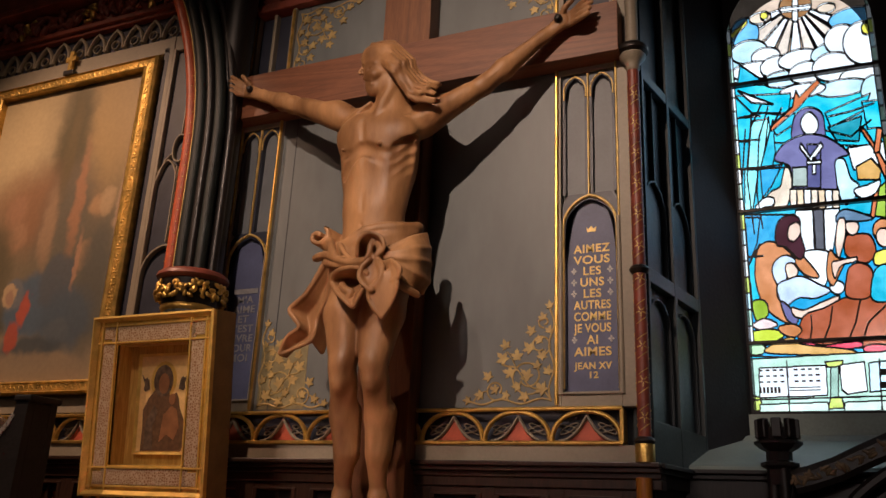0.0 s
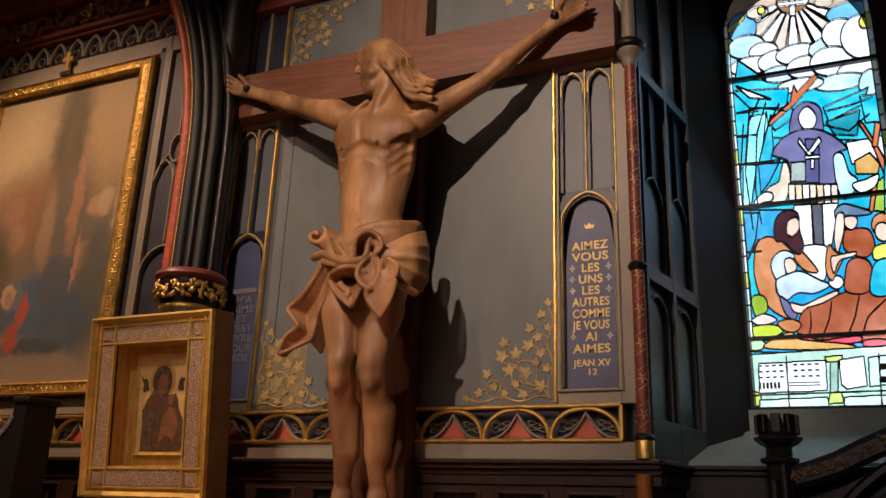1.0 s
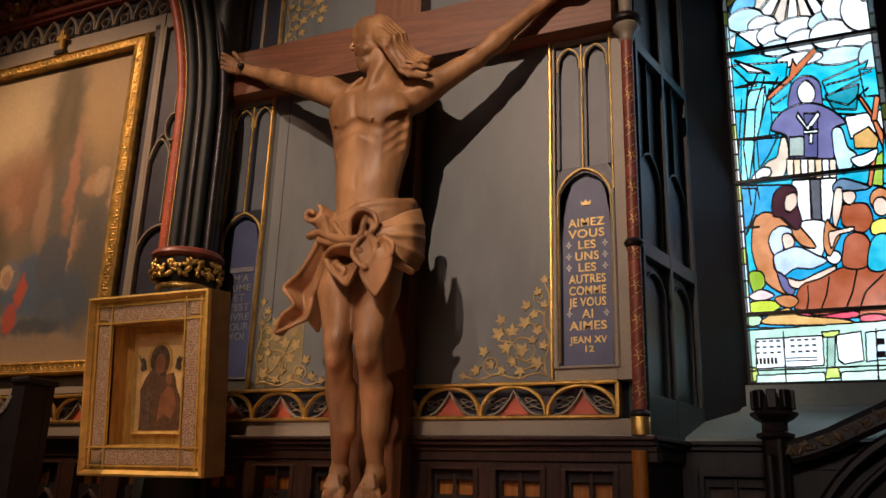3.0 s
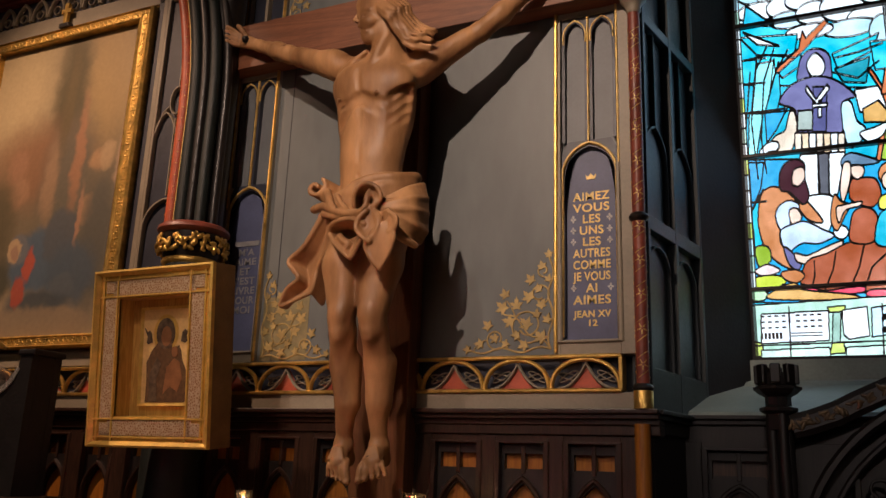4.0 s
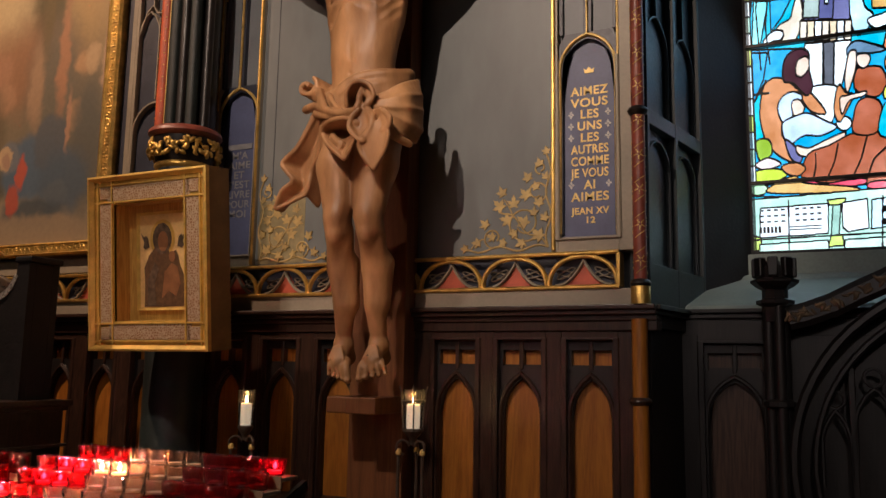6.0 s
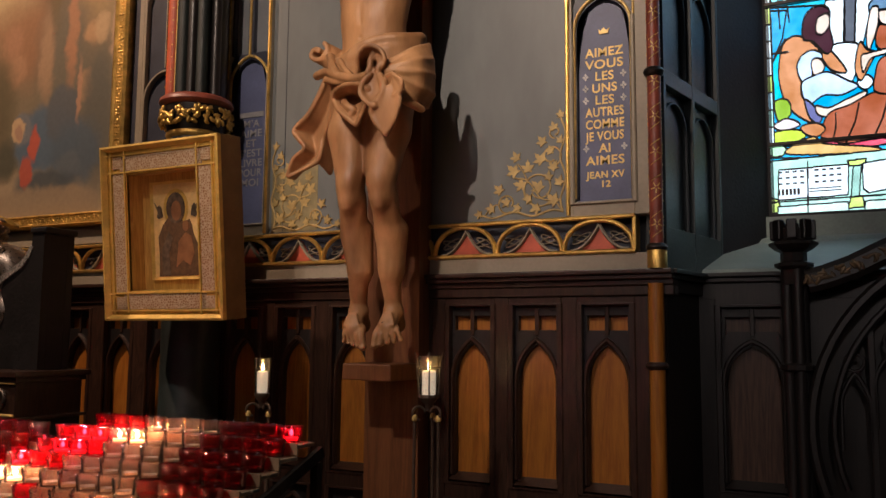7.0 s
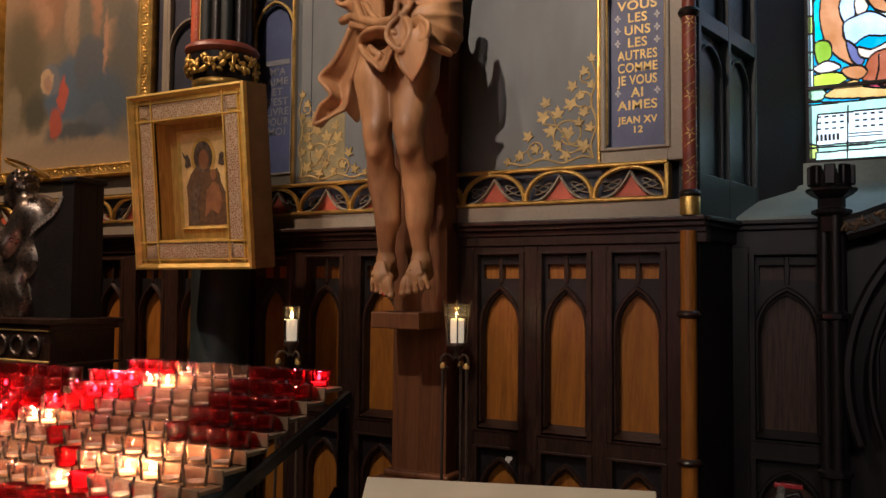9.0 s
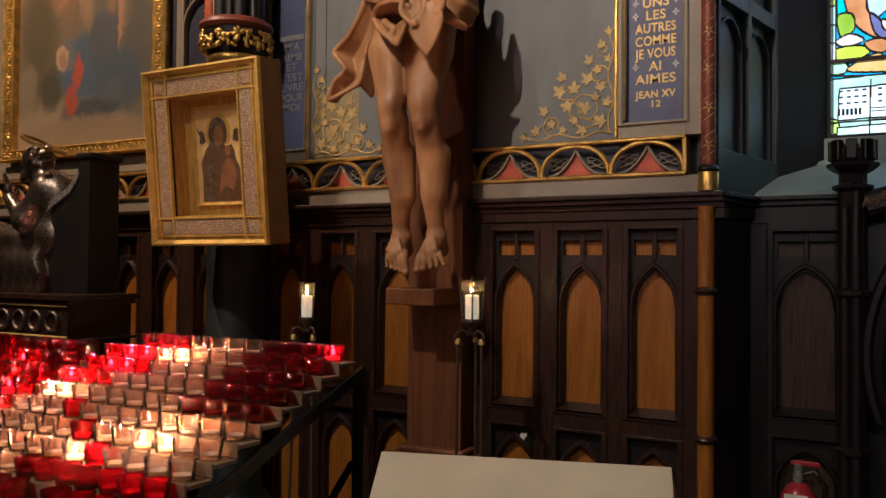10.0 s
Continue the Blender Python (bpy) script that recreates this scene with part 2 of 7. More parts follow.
box(bm, LEFT, RIGHT, 0.1, 0.4, 0, 7.6)
setting("wall_north", bm, DARK_WALL, "dark wall behind the painted panelling")

# window wall, with an arched opening
WX0, WX1, WZ0, WSPRING, WTOP, WY = -0.335, 0.525, 2.23, 4.62, 5.12, 1.05
WXC = (WX0 + WX1) / 2
bm = bmesh.new()
opening = [(WX0, WZ0)] + [(WXC - (WX1 - WX0) / 2 * math.cos(math.pi * i / 24), WSPRING + (WTOP - WSPRING) * math.sin(math.pi * i / 24)) for i in range(25)] + [(WX1, WZ0)]
holed(bm, -1.2, 2.2, WZ0, 7.6, opening, WY, WY + 0.3)
box(bm, -1.2, 2.2, WY, WY + 0.3, 0, WZ0)
setting("wall_window", bm, DARK_WALL, "dark wall round the stained glass window")
bm = bmesh.new()
box(bm, 2.2, 6, WY, WY + 0.3, 0, 7.6)
setting("wall_window_side", bm, DARK_WALL, "dark wall beside the window bay")
bm = bmesh.new()
vs = [(-0.56, 0.76), (WX0 - 0.01, WY), (-0.9, WY + 0.2), (-0.9, 0.76)]
lo = [bm.verts.new((x, y, 1.8)) for x, y in vs]
hi = [bm.verts.new((x, y, 7.6)) for x, y in vs]
for i in range(4):
    bm.faces.new((lo[i], lo[(i + 1) % 4], hi[(i + 1) % 4], hi[i]))
bm.faces.new(lo[::-1])
bm.faces.new(hi)
setting("wall_reveal", bm, DARK_WALL, "dark splayed reveal beside the window")

# sloping sill under the window
bm = bmesh.new()
prof = [(0.44, 1.86), (0.46, 1.895), (0.98, 2.075), (1.0, 2.1), (1.03, 2.11), (1.03, 2.225), (1.2, 2.225), (1.2, 1.86)]
a = [bm.verts.new((-0.72, y, z)) for y, z in prof]
b = [bm.verts.new((2.2, y, z)) for y, z in prof]
for i in range(len(prof)):
    j = (i + 1) % len(prof)
    bm.faces.new((a[i], a[j], b[j], b[i]))
bm.faces.new(a)
bm.faces.new(b[::-1])
setting("window_sill", bm, STONE_SILL, "pale green sloping sill below the window")

# ---- cross bay: painted panelling ----
bm = bmesh.new()
box(bm, -3.0, -1.18, 0.012, 0.1, 2.13, 4.86)
setting("panel_field", bm, GREY_GREEN, "grey-green painted panel with uneven brushwork")
for x in (-2.9,):
    bm = bmesh.new()
    box(bm, x, x + 0.003, 0.009, 0.02, 2.14, 4.85)
    setting("trim", bm, DARK_NAVY, "thin dark joint between painted boards")
bm = bmesh.new()
for x0, x1 in ((-1.18, -1.148), (-0.848, RIGHT), (LEFT, -3.312), (-3.022, -3.0)):
    box(bm, x0, x1, -0.012, 0.1, 2.13, 4.86, 0.003)
for x0, x1 in ((-1.148, -0.848), (-3.312, -3.022)):
    box(bm, x0, x1, -0.012, 0.1, 2.13, 2.205, 0.003)
    box(bm, x0, x1, -0.012, 0.1, 3.97, 4.35, 0.003)
box(bm, LEFT, RIGHT, -0.014, 0.1, 1.868, 1.948, 0.003)
setting("panel_border", bm, TAUPE, "taupe painted border of the panelling")
for x in (-1.171, -3.011):
    bm = bmesh.new()
    sweep(bm, [(x, -0.012, 2.14), (x, -0.012, 4.84)], bar_shape(0.02, 0.014), up=(0, -1, 0))
    setting("trim", bm, GOLD, "bright gilded vertical strip")
for x in (-0.842, -3.32):
    bm = bmesh.new()
    sweep(bm, [(x, -0.012, 2.2), (x, -0.012, 4.84)], bar_shape(0.012, 0.008), up=(0, -1, 0))
    setting("trim", bm, GOLD_PAINT, "thin gold painted strip")


def inscription(xc, label, words, size, ink, dim):
    """An arched blue text panel under a pair of lancets."""
    root = thing("inscription_panel", (xc, 0, 2.2), label, "sign", "arched text panels")
    w = 0.146
    bm = bmesh.new()
    box(bm, -w, w, 0.034, 0.06, 0, 1.0)
    part("board", bm, BLUE_PANEL, root)
    bm = bmesh.new()
    box(bm, -w, w, 0.032, 0.06, 1.0, 1.77)
    part("lancet_board", bm, LANCET_GREY, root, "slate grey board behind the lancets")
    # spandrel plate with arch and lancet openings
    bm = bmesh.new()
    holed(bm, -w, w, 0.04, 1.05, pointed(-w + 0.016, w - 0.016, 0.86, 1.015, 10, 0.02), 0.004, 0.034)
    part("arch_plate", bm, DARK_NAVY, root)
    for sx in (-1, 1):
        bm = bmesh.new()
        x0, x1 = sorted((sx * 0.009, sx * (w - 0.006)))
        holed(bm, x0 - 0.004, x1 + 0.004, 1.05, 1.772, pointed(x0 + 0.012, x1 - 0.012, 1.66, 1.745, 8, 1.05), 0.002, 0.032)
        part("lancet", bm, DARK_NAVY, root)
        bm = bmesh.new()
        lines(bm, pointed(x0 + 0.004, x1 - 0.004, 1.665, 1.755, 8, 1.72 - 0.1), 0.002, 0.009, 0.008)
        part("lancet_edge", bm, GOLD_PAINT, root)
    bm = bmesh.new()
    lines(bm, pointed(-w + 0.004, w - 0.004, 0.86, 1.035, 12, 0.02), 0.004, 0.016, 0.016)
    part("arch_edge", bm, GOLD_PAINT, root, "gold painted arch moulding")
    bm = bmesh.new()
    lines(bm, [(0, 1.04), (0, 1.76)], 0.0, 0.011, 0.014)
    part("mullion", bm, GOLD_PAINT, root, "thin gold mullion between the lancets")
    bm = bmesh.new()
    lines(bm, [(-w - 0.006, 0.9), (-w - 0.006, -0.006), (w + 0.006, -0.006), (w + 0.006, 0.9)], -0.012, 0.02, 0.014)
    part("frame", bm, TAUPE, root)
    z = size[1]
    for text, height, step in words:
        if text == "=":
            bm = bmesh.new()
            box(bm, -0.09, 0.09, 0.029, 0.033, z, z + height * 0.7)
            part("writing", bm, ink, root)
        elif text == "*":
            bm = bmesh.new()
            plate(bm, [(-0.022, z), (0.022, z), (0.027, z + 0.026), (0.014, z + 0.015), (0.0, z + 0.032), (-0.014, z + 0.015), (-0.027, z + 0.026)], 0.029, 0.033)
            part("crown", bm, dim, root, "small painted gold crown")
        else:
            fl = text.startswith("+")
            cu = bpy.data.curves.new("writing", "FONT")
            cu.body, cu.size, cu.align_x, cu.extrude = text.strip("+"), height * 1.38, "CENTER", 0.001
            cu.offset = 0.0012
            cu.space_character = 1.08
            ob = new("writing", cu)
            cu.materials.append(ink)
            me = bpy.data.meshes.new_from_object(ob)
            wide = max(v.co.x for v in me.vertices) - min(v.co.x for v in me.vertices)
            bpy.data.objects.remove(ob)
            me.name = "writing"
            k = min(1.12, size[0] / wide) if not fl else 1.0
            for v in me.vertices:
                v.co = Vector((v.co.x * k, 0.031 - v.co.z, v.co.y + z))
            ob = new("writing", me)
            ob.parent = root
            if fl:
                for sx in (-0.094, 0.094):
                    bm = bmesh.new()
                    for a in range(4):
                        ang, r = math.pi / 2 * a, 0.02 if a % 2 else 0.016
                        c, s = math.cos(ang), math.sin(ang)
                        pts = [(0.003, -0.003), (r * 0.6, -0.006), (r, 0), (r * 0.6, 0.006), (0.003, 0.003)]
                        plate(bm, [(sx + x * c - y * s, z + height * 0.5 + x * s + y * c) for x, y in pts], 0.029, 0.033)
                    part("flower", bm, INK_SILVER, root, "small painted silver lily")
        z -= step
    return root


INK_SILVER = surface("lily_silver", (0.45, 0.45, 0.46), 0.5, metal=0.1, vary=0.15, scale=20, bump=0.05)
INK = surface("letter_gold", (0.75, 0.55, 0.2), 0.5, metal=0.2, vary=0.15, scale=20, bump=0.05)
INK_PALE = surface("letter_silver", (0.24, 0.24, 0.25), 0.5, metal=0.1, vary=0.2, scale=20, bump=0.05)
L, S = 0.045, 0.0602
inscription(-0.998, "arched blue panel with gold French inscription, framed in gold", [("*", 0.03, 0.113), ("AIMEZ", L, S), ("VOUS", L, S), ("+LES+", L, S), ("+UNS+", L, S), ("+LES+", L, S), ("AUTRES", L, S), ("COMME", L, S), ("JE VOUS", L, S), ("+AI+", L, S), ("AIMES", L, 0.066), ("JEAN XV", 0.034, 0.045), ("12", 0.032, 0.05)], (0.19, 0.843), INK, INK)
inscription(-3.167, "arched blue panel with worn pale inscription, framed in gold", [("=", L, S), ("M'A", L, S), ("AIME", L, S), ("ET", L, S), ("S'EST", L, S), ("LIVRE", L, S), ("POUR", L, S), ("MOI", L, S)], (0.17, 0.66), INK_PALE, INK_PALE)

# small upper lancets, in shade above the beam
for xc in (-3.165, -1.0):
    root = thing("lancet_panel", (xc, 0, 4.36), "dark narrow lancet panel in a taupe frame", "panel", "upper lancet panels")
    boxpart("board", (-0.14, 0.14, 0.03, 0.07, 0, 0.48), DARK_NAVY, root)
    for sx in (-0.143, 0.0, 0.143):
        boxpart("mullion", (sx - 0.012, sx + 0.012, -0.012, 0.034, 0, 0.48), TAUPE, root)
# cornice above the cross bay
bm = bmesh.new()
box(bm, LEFT, RIGHT, -0.04, 0.1, 4.86, 4.92, 0.006)
box(bm, LEFT, RIGHT, -0.06, 0.1, 5.1, 5.16, 0.006)
box(bm, LEFT, RIGHT, -0.1, 0.1, 5.34, 5.42, 0.01)
box(bm, LEFT, RIGHT, 0.0, 0.1, 4.9, 7.0)
setting("cornice", bm, RUST_RED, "dark reddish moulded cornice")


def leaf(bm, x, z, r, turn, y=0.006, lobes=5):
    """A flat leaf with five pointed lobes, cut deep between them."""
    pts = []
    for i in range(lobes):
        a = turn + (i - (lobes - 1) / 2) * 1.05
        big = r * (1.0 if i == lobes // 2 else 0.82 if abs(i - lobes // 2) == 1 else 0.6)
        for da, k in ((-0.5, 0.4), (-0.3, 0.72), (-0.16, 0.7), (0.0, 1.0), (0.16, 0.7), (0.3, 0.72)):
            pts.append((x + big * k * math.cos(a + da), z + big * k * math.sin(a + da)))
    pts.append((x - 0.25 * r * math.cos(turn), z - 0.25 * r * math.sin(turn)))
    plate(bm, pts, y, 0.014)


def vine(corner_x, corner_z, sx, sz, dim):
    """A painted gold vine that fills a corner of the panel: a main scroll, tendrils and small lobed leaves."""
    root = thing("vine_ornament", (corner_x, 0, corner_z), "slender gilded vine scroll with small lobed leaves in a panel corner", "ornament", "vine corner ornaments")
    layer = [0]

    def stroke(pts, w):
        bm = bmesh.new()
        layer[0] += 1
        sweep(bm, [(x * sx, 0.0115 - 0.0002 * layer[0], z * sz) for x, z in pts], bar_shape(w, 0.004), up=(0, -1, 0))
        part("stem", bm, dim, root)

    def curl(cx, cz, r, turns, start, way, shrink=0.55):
        stroke([(cx + r * (1 - shrink * k / 40) * math.cos(start + way * math.tau * turns * k / 40), cz + r * (1 - shrink * k / 40) * math.sin(start + way * math.tau * turns * k / 40)) for k in range(41)], 0.009)

    curl(0.14, 0.14, 0.095, 1.3, 3.9, 1)
    curl(0.075, 0.3, 0.058, 1.1, 4.7, -1)
    curl(0.31, 0.075, 0.06, 1.1, 3.2, 1)
    curl(0.055, 0.42, 0.032, 1.0, 4.7, 1)
    stroke([(0.015 + 0.014 * math.sin(k * 0.7), 0.015 + 0.5 * k / 20) for k in range(21)], 0.01)
    stroke([(0.015 + 0.47 * k / 20, 0.015 + 0.013 * math.sin(k * 0.7)) for k in range(21)], 0.01)
    stroke([(0.02 + 0.25 * k / 12, 0.02 + 0.2 * k / 12 + 0.018 * math.sin(k * 0.9)) for k in range(13)], 0.008)
    stroke([(0.2 + 0.05 * k / 8, 0.17 + 0.1 * (k / 8) ** 0.7) for k in range(9)], 0.006)
    stroke([(0.36 + 0.07 * k / 8, 0.07 - 0.05 * (k / 8) ** 2) for k in range(9)], 0.006)
    spots = ((0.14, 0.14, 0.046, 0.8), (0.23, 0.16, 0.042, 0.3), (0.27, 0.23, 0.046, 0.8), (0.2, 0.24, 0.042, 1.6), (0.26, 0.3, 0.036, 1.2), (0.07, 0.24, 0.036, 2.2),
             (0.13, 0.28, 0.042, 0.9), (0.08, 0.32, 0.03, 1.4), (0.12, 0.37, 0.036, 1.0), (0.03, 0.37, 0.028, 1.9), (0.06, 0.44, 0.03, 1.3), (0.025, 0.5, 0.028, 1.5),
             (0.31, 0.075, 0.034, 0.4), (0.35, 0.14, 0.036, 0.8), (0.25, 0.05, 0.03, 5.6), (0.39, 0.05, 0.034, 0.1), (0.46, 0.025, 0.028, 0.0), (0.06, 0.07, 0.046, 0.8),
             (0.15, 0.04, 0.036, 5.9), (0.035, 0.16, 0.034, 1.9), (0.19, 0.09, 0.032, 0.0), (0.09, 0.19, 0.03, 1.7))
    for k, (x, z, r, turn) in enumerate(spots):
        bm = bmesh.new()
        way = math.atan2(math.sin(turn) * sz, math.cos(turn) * sx)
        leaf(bm, x * sx, z * sz, r * 1.25, way, 0.0088 - 0.0003 * k)
        part("leaf", bm, dim, root)
    return root


VINE_GOLD = surface("vine_gold", (0.4, 0.29, 0.11), 0.5, metal=0.25, vary=0.3, scale=14, bump=0.06)
bm = bmesh.new()
box(bm, -2.98, -2.66, 0.0102, 0.0125, 2.145, 2.52)
setting("trim", bm, surface("olive_patch", (0.2, 0.17, 0.085), 0.5, vary=0.35, scale=9, bump=0.06), "olive-tan repainted patch in the panel corner")
vine(-1.19, 2.15, -1, 1, VINE_GOLD)
vine(-2.985, 2.15, 1, 1, VINE_GOLD)
vine(-1.19, 4.83, -1, -1, VINE_GOLD)
vine(-2.985, 4.83, 1, -1, VINE_GOLD)

# ---- arcaded frieze ----


def frieze(x0, count, pitch, z0, z1, gold, fill, y=0.0, label="gilded arcaded frieze with red and blue fields"):
    root = frame_only("frieze", label, (x0, y, z0))
    h, w = z1 - z0, pitch
    full = count * pitch
    boxpart("back", (0, full, 0.05, 0.09, 0, h), DARK_NAVY, root)
    for z, nm in ((0.0, "lower_rail"), (h, "upper_rail")):
        bm = bmesh.new()
        sweep(bm, [(-0.004, -0.012, z), (full + 0.004, -0.012, z)], bar_shape(0.02, 0.02), up=(0, -1, 0))
        part(nm, bm, gold, root)
    bm = bmesh.new()
    for k in range(2):
        box(bm, k * full - 0.01, k * full + 0.01, -0.025, 0.06, 0, h, 0.004)
    part("end_post", bm, gold, root)
    arch = [(w / 2 - (w / 2 - 0.006) * math.cos(math.pi * i / 20), 0.0 + (h - 0.012) * math.sin(math.pi * i / 20) ** 0.8) for i in range(21)]
    bm = bmesh.new()
    lines(bm, arch, 0.0, 0.022, 0.022)
    a_me = part("arch", bm, gold, root)
    ogee_l = [(0.035 + (w / 2 - 0.035) * i / 10, 0.012 + (h * 0.74) * (i / 10) ** 2.2) for i in range(11)]
    ogee = ogee_l + [(w - x, z) for x, z in ogee_l[-2::-1]]
    bm = bmesh.new()
    plate(bm, ogee, 0.022, 0.05)
    f_me = part("field", bm, fill, root, "red painted field")
    bm = bmesh.new()
    lines(bm, ogee, 0.02, 0.014, 0.02)
    o_me = part("ogee", bm, TAUPE if gold is GOLD else gold, root)
    tr = []
    for s in (-1, 1):
        bm = bmesh.new()
        c = w / 2 + s * w * 0.27
        for tilt in (0.5, -0.25):
            pts = [(c + s * 0.052 * math.cos(t) * math.cos(tilt) - s * 0.014 * math.sin(t) * math.sin(tilt), h * 0.45 - 0.052 * math.cos(t) * math.sin(tilt) - 0.014 * math.sin(t) * math.cos(tilt)) for t in [math.tau * i / 14 for i in range(14)]]
            lines(bm, pts, 0.045, 0.006, 0.014, closed=True)
        tr.append(part("tracery", bm, TAUPE if gold is GOLD else gold, root))
    for i in range(1, count):
        for ob in (a_me, f_me, o_me, *tr):
            c = new(ob.name.split(".")[0], ob.data)
            c.parent = root
            c.location = (i * pitch, 0, 0)
    return root


frieze(-0.852 - 7 * 0.3505, 7, 0.3505, 1.958, 2.122, GOLD, RED_PAINT)

# ---- ledge and wainscot ----
LEDGE = (("nosing", -0.075, 1.845, 1.868), ("ovolo", -0.055, 1.822, 1.845), ("fillet", -0.03, 1.795, 1.822), ("frieze_board", -0.018, 1.748, 1.795))
root = frame_only("ledge", "dark moulded ledge capping the wainscot")
for nm, y, z0, z1 in LEDGE:
    boxpart(nm, (LEFT, RIGHT + 0.06, y, 0.1, z0, z1), DARK_WOOD, root, "", 0.005)


def wainscot_panel(width, at, board, frame, turn=0.0, label="", low=True):
    """One bay of wainscot: a traceried upper panel and an arched lower one."""
    root = thing("wainscot_panel", at, label)
    root.rotation_euler = (0, 0, turn)
    w = width
    boxpart("upper_board", (0.01, w - 0.01, 0.062, 0.08, 0.82, 1.72), board, root, "panel board with long grain")
    boxpart("lower_board", (0.01, w - 0.01, 0.062, 0.08, 0.1, 0.74), board, root)
    ins = 0.028
    for nm, z0, z1, sp, ap in (("upper_arch", 0.83, 1.585, 1.34, 1.515), ("lower_arch", 0.12, 0.735, 0.5, 0.655)):
        bm = bmesh.new()
        holed(bm, ins, w - ins, z0, z1, pointed(ins + 0.022, w - ins - 0.022, sp, ap, 10, z0 + 0.01), 0.03, 0.062)
        part(nm, bm, BLACK_WOOD, root)
        bm = bmesh.new()
        lines(bm, pointed(ins + 0.008, w - ins - 0.008, sp, ap + 0.025, 10, z0 + 0.03), 0.03, 0.022, 0.02)
        part("arch_moulding", bm, frame, root)
    bm = bmesh.new()
    box(bm, w / 2 - 0.011, w / 2 + 0.011, 0.022, 0.062, 1.56, 1.7, 0.004)
    part("mullion", bm, frame, root)
    bm = bmesh.new()
    box(bm, ins, w - ins, 0.03, 0.062, 1.655, 1.7, 0.004)
    box(bm, ins, ins + 0.018, 0.03, 0.062, 1.55, 1.66)
    box(bm, w - ins - 0.018, w - ins, 0.03, 0.062, 1.55, 1.66)
    part("head", bm, BLACK_WOOD, root)
    for nm, z0, z1 in (("upper_moulding", 0.82, 1.712), ("lower_moulding", 0.1, 0.742)):
        bm = bmesh.new()
        ring = [(0.012, z0), (w - 0.012, z0), (w - 0.012, z1), (0.012, z1)]
        sweep(bm, [(x, 0.0, z) for x, z in ring], [(-0.013, -0.06), (0.013, -0.06), (0.013, 0.0), (0.004, 0.012), (-0.013, 0.012)], closed=True, up=(0, -1, 0))
        part(nm, bm, frame, root)
    bm = bmesh.new()
    a = [bm.verts.new(p) for p in ((0.02, -0.006, 0.835), (w - 0.02, -0.006, 0.835), (w - ins, 0.06, 0.868), (ins, 0.06, 0.868), (0.02, 0.06, 0.83), (w - 0.02, 0.06, 0.83))]
    bm.faces.new((a[0], a[1], a[2], a[3]))
    bm.faces.new((a[0], a[4], a[5], a[1]))
    bm.faces.new((a[3], a[2], a[5], a[4]))
    bm.faces.new((a[0], a[3], a[4]))
    bm.faces.new((a[1], a[5], a[2]))
    part("sill", bm, frame, root)
    return root


PANELS = (-1.142, -1.494, -1.842, -2.196, -2.556, -2.928, -3.3)
first = wainscot_panel(0.288, (PANELS[0], 0, 0), HONEY_WOOD, DARK_WOOD, label="honey oak panel with pointed tracery in a dark stained frame")
bays = [first] + [copy_thing(first, pose(x, 0, 0)) for x in PANELS[1:]]
ob = frame_only("wainscot", "dark stained wainscot framing")
edges = sorted([x for p in PANELS for x in (p + 0.008, p + 0.28)])
stiles = [(LEFT, edges[0])] + [(edges[i], edges[i + 1]) for i in range(1, len(edges) - 1, 2)] + [(edges[-1], RIGHT)]
for x0, x1 in stiles:
    if x1 > x0:
        boxpart("stile", (x0, x1, -0.006, 0.09, 0.1, 1.745), DARK_WOOD, ob)
for x in PANELS:
    boxpart("top_rail", (x + 0.008, x + 0.28, -0.004, 0.09, 1.708, 1.745), DARK_WOOD, ob, "", 0.002)
    boxpart("middle_rail", (x + 0.008, x + 0.28, -0.004, 0.09, 0.738, 0.824), DARK_WOOD, ob, "", 0.003)
boxpart("backing", (LEFT, RIGHT, 0.085, 0.1, 0.0, 1.75), DARK_WOOD, ob, "", 0.0)
boxpart("plinth", (LEFT, RIGHT + 0.03, -0.05, 0.09, 0.0, 0.1), DARK_WOOD, ob, "", 0.008)
for bay in bays:
    bay.parent = ob

# return side of the cross bay, towards the window
SIDE_TEAL = surface("teal_black_paint", (0.03, 0.04, 0.044), 0.45, vary=0.2, scale=4, bump=0.1)
root = frame_only("return_panelling", "dark teal panelled return with narrow lancets", (-0.712, 0.02, 0))
root.rotation_euler = (0, 0, math.atan2(0.74, 0.155))
W = 0.756
boxpart("back", (0, W, 0.045, 0.1, 0, 7.0), SIDE_TEAL, root)
for z0, z1 in ((1.868, 2.07), (2.755, 2.83), (3.9, 3.96), (5.0, 5.08)):
    boxpart("rail", (0, W, 0.0, 0.05, z0, z1), SIDE_TEAL, root)
for x0, x1 in ((0.0, 0.03), (W / 2 - 0.018, W / 2 + 0.018), (W - 0.03, W)):
    boxpart("stile", (x0, x1, -0.002, 0.05, 1.87, 5.0), SIDE_TEAL, root)
for x0 in (0.03, W / 2 + 0.018):
    x1 = x0 + W / 2 - 0.05
    for z0, sp, ap, tp in ((2.07, 2.55, 2.7, 2.755), (2.83, 3.18, 3.36, 3.9)):
        bm = bmesh.new()
        lines(bm, pointed(x0 + 0.02, x1 - 0.02, sp, ap, 10, z0), 0.045, 0.016, 0.025)
        part("lancet", bm, SIDE_TEAL, root)
        if tp > 3.5:
            bm = bmesh.new()
            lines(bm, [((x0 + x1) / 2, ap), ((x0 + x1) / 2, tp)], 0.045, 0.014, 0.025)
            part("mullion", bm, SIDE_TEAL, root)
bm = bmesh.new()
